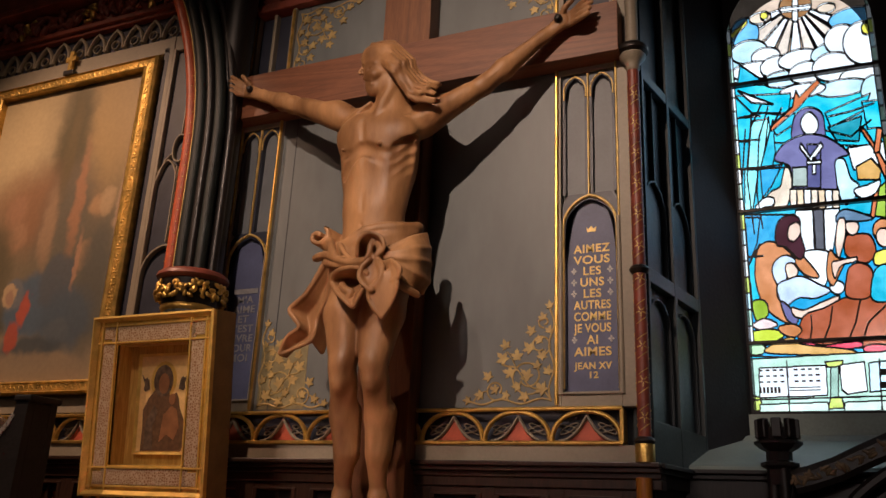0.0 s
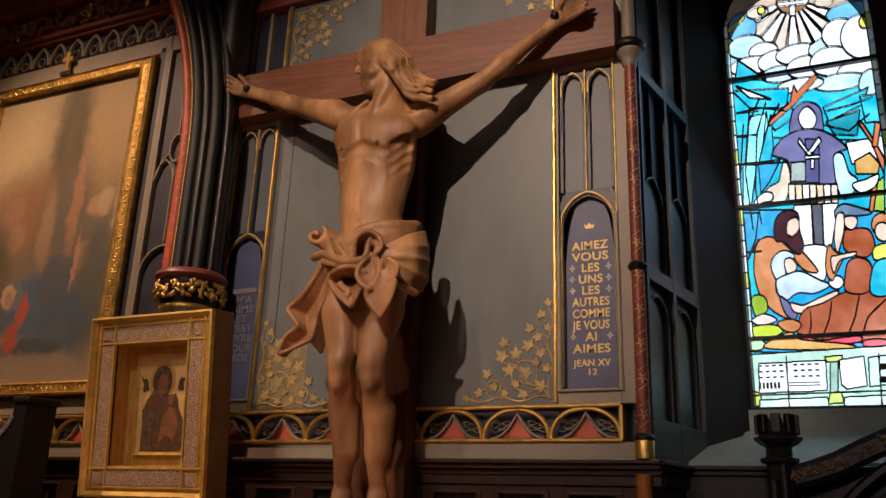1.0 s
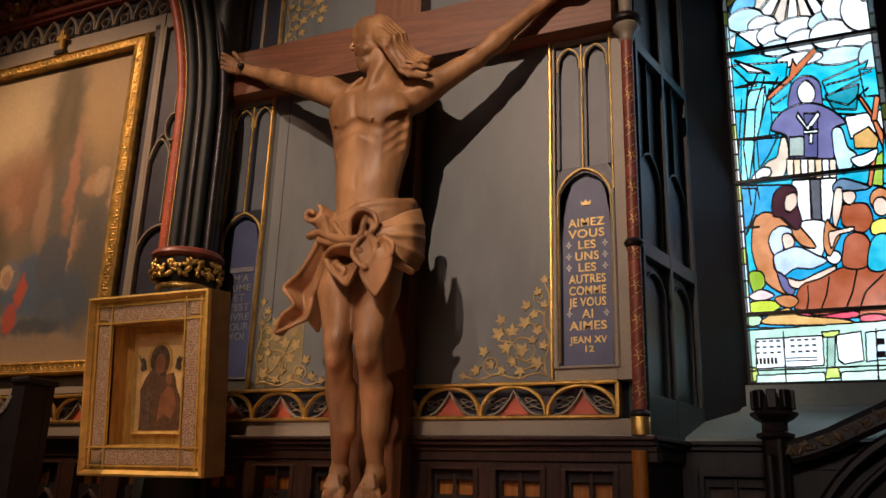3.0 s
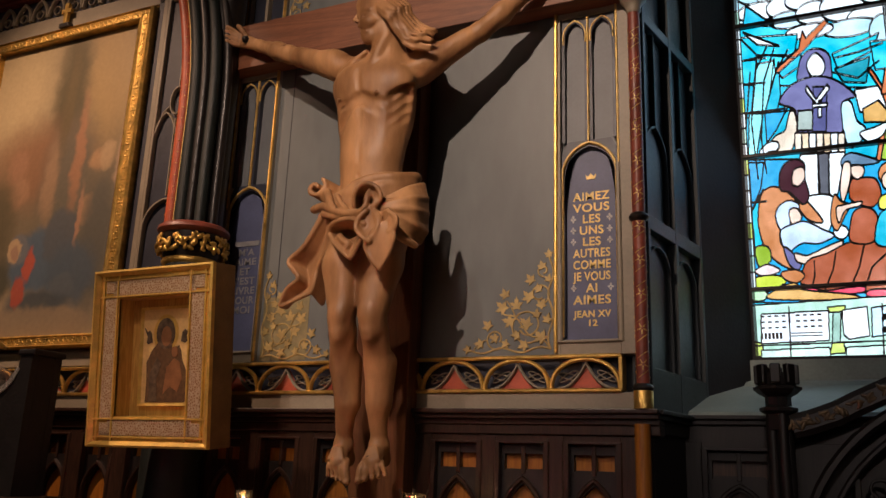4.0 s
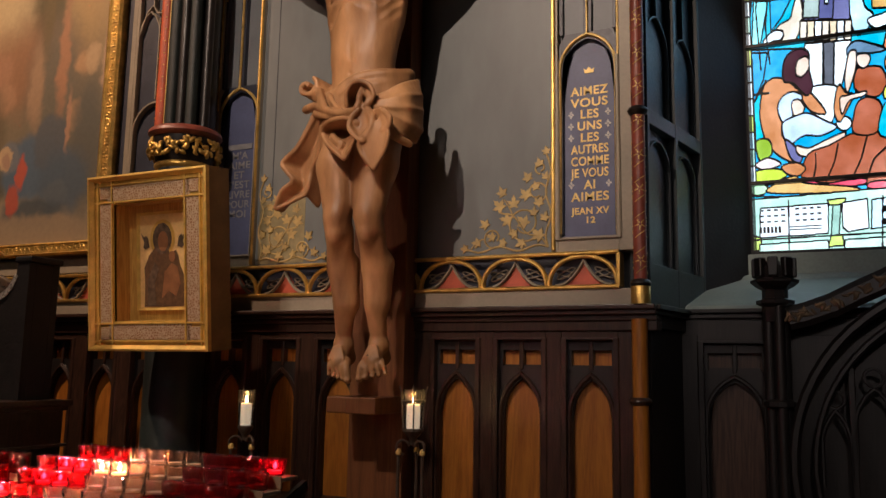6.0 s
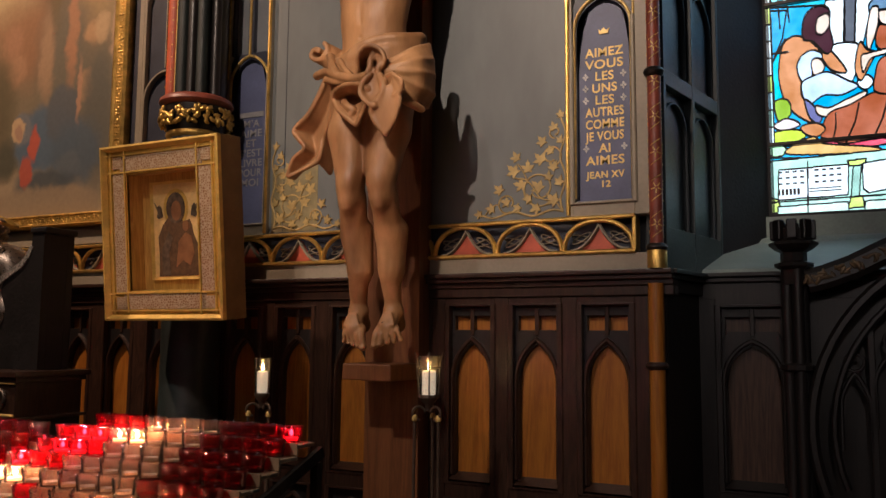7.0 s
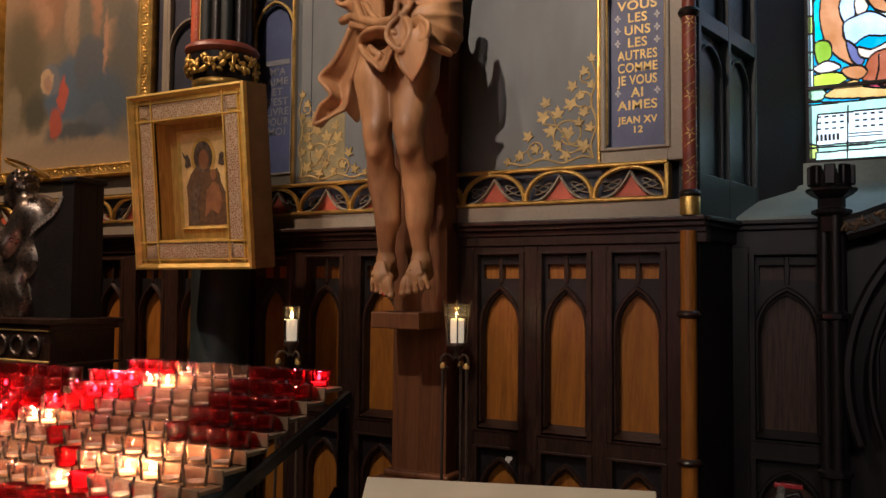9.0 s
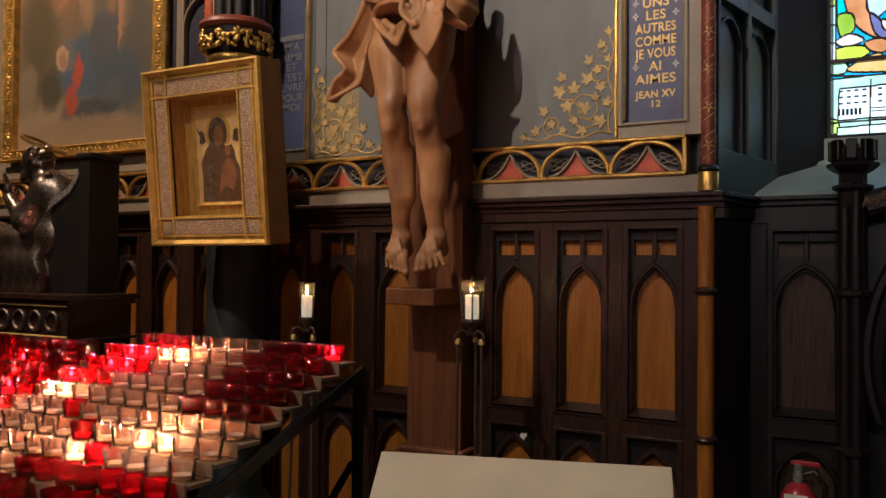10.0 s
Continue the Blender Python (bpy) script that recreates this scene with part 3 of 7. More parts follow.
for y, z0, z1 in ((-0.06, 1.845, 1.868), (-0.04, 1.822, 1.845), (-0.02, 1.76, 1.822)):
    box(bm, -0.03, W, y, 0.05, z0, z1, 0.004)
box(bm, 0, W, 0.0, 0.1, 0.0, 1.77)
part("lower_casing", bm, BLACK_WOOD, root, "black stained lower casing")

# wainscot under the window
bm = bmesh.new()
for y, z0, z1 in ((0.36, 1.85, 1.872), (0.38, 1.825, 1.85), (0.4, 1.74, 1.825)):
    box(bm, -0.66, 2.2, y, 0.5, z0, z1, 0.005)
box(bm, -0.66, 2.2, 0.485, 0.52, 0.0, 1.75)
box(bm, -0.66, -0.555, 0.398, 0.5, 0.0, 1.745, 0.004)
box(bm, -0.225, 2.2, 0.398, 0.5, 0.0, 1.745, 0.004)
box(bm, -0.555, -0.225, 0.4, 0.5, 1.71, 1.745)
box(bm, -0.555, -0.225, 0.4, 0.5, 0.738, 0.824)
ob = setting("wainscot_window", bm, BLACK_WOOD, "black stained wainscot below the window")
wainscot_panel(0.345, (-0.562, 0.404, 0), BROWN_WOOD, BLACK_WOOD, label="brown oak panel with pointed tracery in a black frame").parent = ob

# ---- columns ----


def ring_part(name, prof, at, material, root, label="", seg=24):
    bm = bmesh.new()
    lathe(bm, prof, at[0], at[1], seg)
    return part(name, bm, material, root, label, True)


CX, CY = -0.742, -0.045
root = thing("corner_shaft", (CX, CY, 0), "slender oxblood corner shaft with stencilled gold flowers", "column")
ring_part("base", [(0.045, 1.868), (0.045, 1.95), (0.04, 1.956)], (0, 0), GOLD, root, "gilded round base")
ring_part("shaft", [(0.031, 1.95), (0.031, 3.97)], (0, 0), RUST_RED, root)
for z in (1.962, 2.79):
    ring_part("ring", [(0.031, z - 0.022), (0.044, z - 0.014), (0.05, z), (0.044, z + 0.014), (0.031, z + 0.022)], (0, 0), IRON, root, "dark turned ring")
ring_part("capital", [(0.032, 3.9), (0.04, 3.915), (0.036, 3.93), (0.05, 3.955), (0.068, 3.975), (0.07, 3.99), (0.062, 4.0)], (0, 0), TAUPE, root, "turned taupe capital")
ring_part("abacus", [(0.07, 4.0), (0.084, 4.01), (0.086, 4.03), (0.07, 4.05), (0.04, 4.06)], (0, 0), IRON, root, "black moulded abacus")
ring_part("upper_shaft", [(0.034, 4.05), (0.034, 5.3)], (0, 0), TAUPE, root)
bm = bmesh.new()
for k in range(11):
    z = 2.07 + k * 0.168
    for q in range(3):
        a0 = math.radians(-75 + q * 120)
        for j in range(5):
            t = math.radians(50 + 72 * j)
            for far, long in ((0.012, 0.011), (0.023, 0.007)):
                a = a0 + far * math.cos(t) / 0.032
                at = Vector((0.0318 * math.cos(a), 0.0318 * math.sin(a), z + far * math.sin(t)))
                bmesh.ops.create_cube(bm, size=1, matrix=Matrix.Translation(at) @ Matrix.Rotation(a, 4, "Z") @ Matrix.Rotation(t, 4, "X") @ Matrix.Diagonal((0.0016, long, 0.0055, 1)))
        for low, high in ((-0.062, -0.028), (0.03, 0.062)):
            pts = [(0.0318 * math.cos(a0 - 0.75 + 1.5 * i / 6), 0.0318 * math.sin(a0 - 0.75 + 1.5 * i / 6), z + low + (high - low) * i / 6) for i in range(7)]
            for one, two in zip(pts, pts[1:]):
                sweep(bm, [one, two], ring_shape(0.0022, 4), up=(0.3, 0.2, 1))
tagged(part("stencil", bm, GOLD_PAINT, root), "small stencilled gold flowers on the shaft", kind="stuff")

root = thing("wainscot_shaft", (-0.752, -0.04, 0), "slim brown wooden shaft at the wainscot corner", "column")
ring_part("shaft", [(0.036, 0.02), (0.036, 1.8)], (0, 0), HONEY_WOOD, root)
for z in (0.772, 1.425):
    ring_part("ring", [(0.036, z - 0.018), (0.046, z - 0.012), (0.052, z), (0.046, z + 0.012), (0.036, z + 0.018)], (0, 0), DARK_WOOD, root)
ring_part("base", [(0.07, 0.0), (0.07, 0.06), (0.05, 0.1), (0.036, 0.12)], (0, 0), DARK_WOOD, root)

PX, PY = -3.366, -0.2
root = thing("pier", (PX, PY, 0), "dark painted clustered pier with a gilded foliage capital", "column")
ring_part("drum", [(0.26, 0.0), (0.26, 0.12), (0.2, 0.2), (0.165, 0.26), (0.165, 2.68)], (0, 0), TEAL_DARK, root, "dark bottle-green round drum", 32)
ring_part("necking", [(0.15, 2.675), (0.165, 2.69), (0.17, 2.705), (0.165, 2.72), (0.15, 2.73)], (-0.025, 0), GOLD, root, "gilded necking ring", 32)
ring_part("bell", [(0.15, 2.7), (0.165, 2.74), (0.18, 2.8), (0.188, 2.87)], (-0.025, 0), BLACK_WOOD, root, "", 32)
ring_part("abacus", [(0.18, 2.87), (0.2, 2.878), (0.214, 2.895), (0.21, 2.915), (0.19, 2.93), (0.1, 2.935)], (-0.025, 0), RUST_RED, root, "dark red moulded abacus", 32)
rnd = random.Random(2)
for k in range(22):
    a = math.tau * k / 22
    bm = bmesh.new()
    for j in range(9):
        da, dz, r = rnd.uniform(-0.12, 0.12), rnd.uniform(-0.05, 0.05), rnd.uniform(0.011, 0.022)
        rad = 0.182 + 0.018 * math.cos(dz * 18) + rnd.uniform(-0.008, 0.012)
        m = Matrix.Translation((-0.025 + rad * math.cos(a + da), rad * math.sin(a + da), 2.805 + dz)) @ Matrix.Rotation(a + da, 4, "Z") @ Matrix.Rotation(rnd.uniform(0, 3), 4, "X") @ Matrix.Diagonal((0.6, 1.25, 0.7, 1))
        bmesh.ops.create_icosphere(bm, subdivisions=2, radius=r, matrix=m)
    part("foliage", bm, GOLD, root, "", True)


def rib(name, x, y, r, material, label=""):
    """A shaft that rises straight and then bends into the arch over the painting."""
    bm = bmesh.new()
    spring, big = 3.72, 2.7 + (x - (PX - 0.17)) * 1.0
    pts = [(x, y, 2.93), (x, y, 3.3), (x, y, spring)] + [(x - big + big * math.cos(t), y, spring + big * math.sin(t)) for t in [math.radians(3 * i) for i in range(1, 16)]]
    sweep(bm, [(a - PX, b - PY, c) for a, b, c in pts], ring_shape(r, 12), up=(0, -1, 0))
    return part(name, bm, material, root, label, True)


RIB_RED = surface("rib_red", (0.5, 0.1, 0.04), 0.45, vary=0.25, scale=8, bump=0.1)
rib("rib", PX - 0.152, PY - 0.07, 0.042, RIB_RED, "red painted rib with gold studs")
rib("rib", PX - 0.09, PY - 0.08, 0.028, TEAL_DARK)
rib("rib", PX - 0.05, PY - 0.1, 0.038, TEAL_DARK)
rib("rib", PX + 0.015, PY - 0.095, 0.03, BLACK_WOOD)
rib("rib", PX + 0.07, PY - 0.07, 0.036, TEAL_DARK)
rib("rib", PX + 0.125, PY - 0.02, 0.03, BLACK_WOOD)
rib("fillet", PX - 0.105, PY - 0.1, 0.006, GOLD_PAINT, "thin gold fillet")
rib("fillet", PX - 0.078, PY - 0.095, 0.006, GOLD_PAINT, "thin gold fillet")
ring_part("core", [(0.11, 2.93), (0.11, 7.2)], (0, 0.06), BLACK_WOOD, root)
bm = bmesh.new()
for k in range(18):
    z = 3.0 + k * 0.075
    for dx in (-0.18, -0.14):
        bmesh.ops.create_icosphere(bm, subdivisions=1, radius=0.0055, matrix=Matrix.Translation((dx + 0.006, -0.106, z + (0.03 if dx > -0.16 else 0))))
tagged(part("stud", bm, GOLD, root), "small gilded studs along a rib", kind="stuff")

# ---- painting bay ----
BL, BR = -6.6, -3.42
bm = bmesh.new()
box(bm, BL, BR, 0.03, 0.08, 2.12, 5.1)
box(bm, BL, -4.06, -0.01, 0.04, 2.14, 2.235, 0.004)
box(bm, BL, BR, -0.012, 0.06, 4.735, 4.86, 0.004)
box(bm, -4.075, -4.035, -0.02, 0.06, 2.14, 4.86, 0.004)
box(bm, -3.645, BR, -0.012, 0.06, 2.14, 4.86, 0.004)
setting("bay_panelling", bm, TAUPE, "taupe painted panelling round the large painting")
bm = bmesh.new()
box(bm, -4.13, -4.08, -0.012, 0.05, 2.235, 4.78, 0.003)
setting("trim", bm, DARK_NAVY, "dark recessed moulding beside the painting")

root = thing("tracery_panel", (-3.84, 0, 2.2), "dark lancet panel with taupe tracery and a small oculus", "wall panel")
boxpart("board", (-0.2, 0.2, 0.012, 0.04, 0, 2.55), DARK_NAVY, root)
for x in (-0.188, 0.188):
    boxpart("jamb", (x - 0.014, x + 0.014, -0.018, 0.03, 0, 2.55), TAUPE, root)
bm = bmesh.new()
lines(bm, [(0.0 + 0.075 * math.sin(t) * (1 - 0.18 * abs(math.sin(t))), 1.735 + 0.1 * math.cos(t)) for t in [math.tau * i / 24 for i in range(24)]], 0.012, 0.018, 0.03, closed=True)
part("oculus", bm, TAUPE, root, "pointed oval oculus ring")
bm = bmesh.new()
lines(bm, [(0, 1.84), (0, 2.55)], 0.012, 0.018, 0.03)
lines(bm, [(0, 1.6), (0, 1.05)], 0.012, 0.018, 0.03)
part("mullion", bm, TAUPE, root)
for s in (-1, 1):
    bm = bmesh.new()
    lines(bm, pointed(*sorted((s * 0.006, s * 0.178)), 1.5, 1.66, 8, 1.1), 0.012, 0.015, 0.024)
    part("lancet", bm, TAUPE, root)
    bm = bmesh.new()
    lines(bm, [(s * 0.18, 1.5), (s * 0.12, 1.66), (s * 0.07, 1.7)], 0.012, 0.016, 0.026)
    part("cusp", bm, TAUPE, root)
bm = bmesh.new()
lines(bm, pointed(-0.175, 0.175, 0.84, 1.03, 12, 0.02), 0.012, 0.024, 0.03)
part("arch", bm, TAUPE, root)

# small arcade above the painting
root = frame_only("arcade", "taupe pointed arcade moulding above the painting", (BL, 0, 4.862))
boxpart("back", (0, BR - BL, 0.02, 0.08, 0, 0.22), DARK_NAVY, root)
bm = bmesh.new()
lines(bm, pointed(0.006, 0.174, 0.02, 0.185, 8), 0.012, 0.024, 0.03)
arch0 = part("arch", bm, TAUPE, root)
bm = bmesh.new()
lines(bm, [(0.09 + 0.036 * math.cos(t), 0.062 + 0.036 * math.sin(t)) for t in [math.tau * i / 10 for i in range(10)]], 0.012, 0.01, 0.02, closed=True)
eye0 = part("trefoil", bm, TAUPE, root)
for i in range(1, 17):
    for ob in (arch0, eye0):
        c = new(ob.name.split(".")[0], ob.data)
        c.parent, c.location = root, (i * 0.186, 0, 0)
bm = bmesh.new()
box(bm, BL, BR, -0.03, 0.08, 5.07, 5.1, 0.005)
box(bm, BL, BR, -0.06, 0.08, 5.1, 5.14, 0.006)
box(bm, BL, BR, 0.0, 0.08, 5.14, 7.2)
box(bm, BL, BR, -0.13, 0.08, 5.36, 5.42, 0.01)
setting("cornice_left", bm, RUST_RED, "dark red moulded cornice above the arcade")
root = frame_only("foliage_band", "dark carved foliage band with glints of gold", (BL, 0, 5.25))
rnd = random.Random(8)
for k in range(24):
    bm = bmesh.new()
    for j in range(8):
        bmesh.ops.create_icosphere(bm, subdivisions=2, radius=rnd.uniform(0.02, 0.045), matrix=Matrix.Translation((k * 0.13 + rnd.uniform(0, 0.12), -0.03 + rnd.uniform(-0.03, 0.02), rnd.uniform(-0.08, 0.08))) @ Matrix.Rotation(rnd.uniform(0, 3), 4, "Y") @ Matrix.Diagonal((1.4, 0.7, 0.6, 1)))
    part("foliage", bm, GOLD if k % 5 == 2 else RUST_RED, root, "", True)
for nm, x0 in (("cross_foliage", LEFT),):
    root = frame_only("foliage_band", "dark carved foliage band over the cross bay", (x0, 0, 5.01))
    for k in range(20):
        bm = bmesh.new()
        for j in range(7):
            bmesh.ops.create_icosphere(bm, subdivisions=2, radius=rnd.uniform(0.015, 0.035), matrix=Matrix.Translation((k * 0.13 + rnd.uniform(0, 0.12), -0.01 + rnd.uniform(-0.02, 0.02), rnd.uniform(-0.07, 0.07))) @ Matrix.Rotation(rnd.uniform(0, 3), 4, "Y") @ Matrix.Diagonal((1.4, 0.7, 0.6, 1)))
        part("foliage", bm, RUST_RED, root, "", True)
frieze(BL + 0.05, 9, 0.34, 1.958, 2.122, GOLD, RED_PAINT, label="arcaded frieze with gilded arches below the painting")
bm = bmesh.new()
box(bm, BL, BR, -0.014, 0.1, 1.868, 1.948, 0.003)
setting("panel_border_left", bm, TAUPE, "taupe painted band under the frieze")
root = frame_only("ledge_left", "dark moulded ledge below the painting")
for nm, y, z0, z1 in LEDGE:
    boxpart(nm, (BL, LEFT, y, 0.1, z0, z1), DARK_WOOD, root, "", 0.005)
ob = frame_only("wainscot_left", "dark stained wainscot framing below the painting")
boxpart("backing", (BL, LEFT, 0.085, 0.1, 0, 1.75), DARK_WOOD, ob, "", 0.0)
xs = [-3.93 - 0.372 * k for k in range(7)]
more = []
for x in xs:
    more.append(copy_thing(first, pose(x, 0, 0)))
    boxpart("top_rail", (x + 0.008, x + 0.28, -0.004, 0.09, 1.708, 1.745), DARK_WOOD, ob, "", 0.002)
    boxpart("middle_rail", (x + 0.008, x + 0.28, -0.004, 0.09, 0.738, 0.824), DARK_WOOD, ob, "", 0.003)
    boxpart("stile", (x + 0.28, x + 0.38, -0.006, 0.09, 0.1, 1.745), DARK_WOOD, ob)
boxpart("stile", (-3.55, LEFT, -0.006, 0.09, 0.1, 1.745), DARK_WOOD, ob)
boxpart("plinth", (BL, LEFT, -0.05, 0.09, 0, 0.1), DARK_WOOD, ob, "", 0.008)
for bay in more:
    bay.parent = ob


def daubs(name, ground, marks, rough=0.45, scale=1.6):
    """A painted picture: a ground with soft-edged patches of colour, broken up by brush marks."""
    m = bpy.data.materials.new(name)
    t, n, l, b = nodes_of(m)
    co = n.new("ShaderNodeTexCoord")
    nz = n.new("ShaderNodeTexNoise")
    nz.inputs["Scale"].default_value, nz.inputs["Detail"].default_value = 5 * scale, 5
    l.new(co.outputs["Object"], nz.inputs["Vector"])
    sub = n.new("ShaderNodeVectorMath")
    sub.operation = "MULTIPLY_ADD"
    sub.inputs[1].default_value = (0.22 / scale, 0, 0.22 / scale)
    l.new(nz.outputs["Color"], sub.inputs[0])
    l.new(co.outputs["Object"], sub.inputs[2])
    last = n.new("ShaderNodeRGB")
    last.outputs[0].default_value = (*ground, 1)
    out = last.outputs[0]
    for x, z, rx, rz, col, soft in marks:
        mp = n.new("ShaderNodeMapping")
        mp.vector_type = "POINT"
        mp.inputs["Scale"].default_value = (1 / rx, 0, 1 / rz)
        mp.inputs["Location"].default_value = (-(x + 0.11 / scale) / rx, 0, -(z + 0.11 / scale) / rz)
        l.new(sub.outputs[0], mp.inputs["Vector"])
        ln = n.new("ShaderNodeVectorMath")
        ln.operation = "LENGTH"
        l.new(mp.outputs[0], ln.inputs[0])
        mr = n.new("ShaderNodeMapRange")
        mr.interpolation_type = "SMOOTHSTEP"
        mr.inputs[1].default_value, mr.inputs[2].default_value = 1 - soft, 1 + soft
        mr.inputs[3].default_value, mr.inputs[4].default_value = 0.92, 0.0
        l.new(ln.outputs["Value"], mr.inputs[0])
        mx = n.new("ShaderNodeMix")
        mx.data_type = "RGBA"
        l.new(mr.outputs[0], mx.inputs[0])
        l.new(out, mx.inputs["A"])
        mx.inputs["B"].default_value = (*col, 1)
        out = mx.outputs["Result"]
    fn = n.new("ShaderNodeTexNoise")
    fn.inputs["Scale"].default_value, fn.inputs["Detail"].default_value = 18 * scale, 6
    l.new(co.outputs["Object"], fn.inputs["Vector"])
    rf = n.new("ShaderNodeMapRange")
    rf.inputs[3].default_value, rf.inputs[4].default_value = 0.55, 1.4
    l.new(fn.outputs[0], rf.inputs[0])
    mu = n.new("ShaderNodeMix")
    mu.data_type, mu.blend_type = "RGBA", "MULTIPLY"
    mu.inputs[0].default_value = 0.35
    l.new(out, mu.inputs["A"])
    l.new(rf.outputs[0], mu.inputs["B"])
    l.new(mu.outputs["Result"], b.inputs["Base Color"])
    bp = n.new("ShaderNodeBump")
    bp.inputs["Strength"].default_value, bp.inputs["Distance"].default_value = 0.1, 0.004
    l.new(fn.outputs[0], bp.inputs["Height"])
    l.new(bp.outputs[0], b.inputs["Normal"])
    b.inputs["Roughness"].default_value = rough
    return m


# first patch colours the lamp's sheen at upper left into the picture
OIL = daubs("oil_painting", (0.17, 0.14, 0.09), [
    (-0.5, 0.8, 0.45, 0.6, (0.46, 0.36, 0.2), 0.7), (0.5, 0.8, 0.3, 0.6, (0.36, 0.25, 0.11), 0.6), (0.1, 0.65, 0.16, 0.55, (0.09, 0.075, 0.04), 0.5),
    (-0.15, 0.15, 0.5, 0.3, (0.24, 0.13, 0.07), 0.6), (0.2, -0.05, 0.25, 0.5, (0.13, 0.12, 0.09), 0.5), (0.48, 0.12, 0.09, 0.08, (0.4, 0.25, 0.13), 0.35),
    (-0.3, -0.05, 0.1, 0.11, (0.32, 0.19, 0.11), 0.45), (-0.52, 0.05, 0.1, 0.12, (0.29, 0.18, 0.1), 0.5), (0.27, 0.2, 0.05, 0.4, (0.34, 0.18, 0.1), 0.5), (-0.5, -0.3, 0.2, 0.4, (0.1, 0.085, 0.05), 0.5), (0.02, 0.0, 0.07, 0.3, (0.3, 0.2, 0.12), 0.5),
    (0.05, -0.6, 0.34, 0.24, (0.075, 0.115, 0.16), 0.22), (0.2, -0.42, 0.16, 0.2, (0.09, 0.1, 0.11), 0.2), (-0.2, -0.5, 0.1, 0.12, (0.14, 0.15, 0.16), 0.18), (0.3, -0.8, 0.12, 0.1, (0.36, 0.3, 0.2), 0.2), (-0.62, -0.7, 0.1, 0.2, (0.2, 0.17, 0.11), 0.25), (0.42, -0.25, 0.07, 0.12, (0.34, 0.22, 0.12), 0.2), 
    (0.0, -1.05, 1.0, 0.22, (0.3, 0.235, 0.15), 0.3), (0.55, -0.5, 0.15, 0.5, (0.1, 0.1, 0.085), 0.5),
    (0.356, -0.708, 0.24, 0.22, (0.075, 0.1, 0.125), 0.3), (0.075, -0.914, 0.3, 0.1, (0.06, 0.075, 0.085), 0.3), (0.021, -1.060, 0.6, 0.13, (0.26, 0.2, 0.13), 0.25),
    (-0.064, -0.616, 0.055, 0.12, (0.4, 0.085, 0.05), 0.25), (-0.131, -0.809, 0.05, 0.12, (0.36, 0.08, 0.05), 0.25), (-0.239, -0.504, 0.085, 0.09, (0.42, 0.3, 0.17), 0.12), (-0.224, -0.526, 0.055, 0.06, (0.3, 0.19, 0.13), 0.2), (-0.357, -0.716, 0.12, 0.14, (0.07, 0.07, 0.05), 0.35),
    (0.688, 0.102, 0.05, 0.2, (0.4, 0.28, 0.18), 0.35), (0.550, 0.139, 0.07, 0.1, (0.42, 0.3, 0.17), 0.3), (0.359, -0.281, 0.028, 0.2, (0.36, 0.21, 0.13), 0.45), (-0.349, 0.158, 0.1, 0.12, (0.3, 0.17, 0.1), 0.5), (0.095, 0.670, 0.06, 0.4, (0.13, 0.1, 0.05), 0.6)])
PFX0, PFX1, PFZ0, PFZ1 = -5.83, -4.145, 2.25, 4.715
pcx, pcz = (PFX0 + PFX1) / 2, (PFZ0 + PFZ1) / 2
root = thing("oil_painting", (pcx, 0, pcz), "large dim oil painting in a carved gilded frame", "painting")
hw, hh = (PFX1 - PFX0) / 2, (PFZ1 - PFZ0) / 2
bm = bmesh.new()
box(bm, -hw + 0.09, hw - 0.09, -0.005, 0.02, -hh + 0.09, hh - 0.09)
part("canvas", bm, OIL, root, "darkened canvas with hazy colours, lamp sheen coloured in at upper left")
profile = [(-0.055, -0.03), (-0.055, 0.05), (-0.04, 0.065), (-0.03, 0.05), (0.0, 0.046), (0.03, 0.046), (0.042, 0.056), (0.055, 0.05), (0.055, -0.03)]
bm = bmesh.new()
ring = [(-hw + 0.055, -hh + 0.055), (-hw + 0.055, hh - 0.055), (hw - 0.055, hh - 0.055), (hw - 0.055, -hh + 0.055)]
sweep(bm, [(x, -0.005, z) for x, z in ring], profile, closed=True, up=(0, -1, 0))
part("frame", bm, GOLD, root, "gilded picture frame")
rnd = random.Random(4)
FRAME_GOLD = GOLD
for side in range(4):
    a, b = Vector((ring[side][0], 0, ring[side][1])), Vector((ring[(side + 1) % 4][0], 0, ring[(side + 1) % 4][1]))
    d = (b - a).normalized()
    nrm = Vector((d.z, 0, -d.x))
    bm = bmesh.new()
    steps = int((b - a).length / 0.042)
    for i in range(steps + 1):
        p = a + d * ((b - a).length * i / steps)
        for s in (-1, 0, 1):
            q = p + nrm * (0.018 * s) + d * (0.018 * (i % 2) * s)
            m = Matrix.Translation((q.x, -0.05, q.z)) @ Matrix.Rotation(rnd.uniform(0, 3), 4, "Y") @ Matrix.Diagonal((1.5, 0.7, 0.8, 1))
            bmesh.ops.create_icosphere(bm, subdivisions=1, radius=0.0105, matrix=m)
    part("ornament", bm, GOLD, root, "carved leaf ornament along the frame", True)
bm = bmesh.new()
plate(bm, [(-0.017, 0), (0.017, 0), (0.02, 0.1), (0.05, 0.096), (0.05, 0.134), (0.02, 0.13), (0.02, 0.18), (-0.02, 0.18), (-0.02, 0.13), (-0.05, 0.134), (-0.05, 0.096), (-0.02, 0.1)], -0.06, -0.035)
ob = part("finial", bm, GOLD, root, "small gilded cross finial")
ob.location = (-0.045, 0, hh + 0.02)
boxpart("finial_base", (-0.09, 0.01, -0.07, -0.02, hh - 0.005, hh + 0.03), BLACK_WOOD, root)

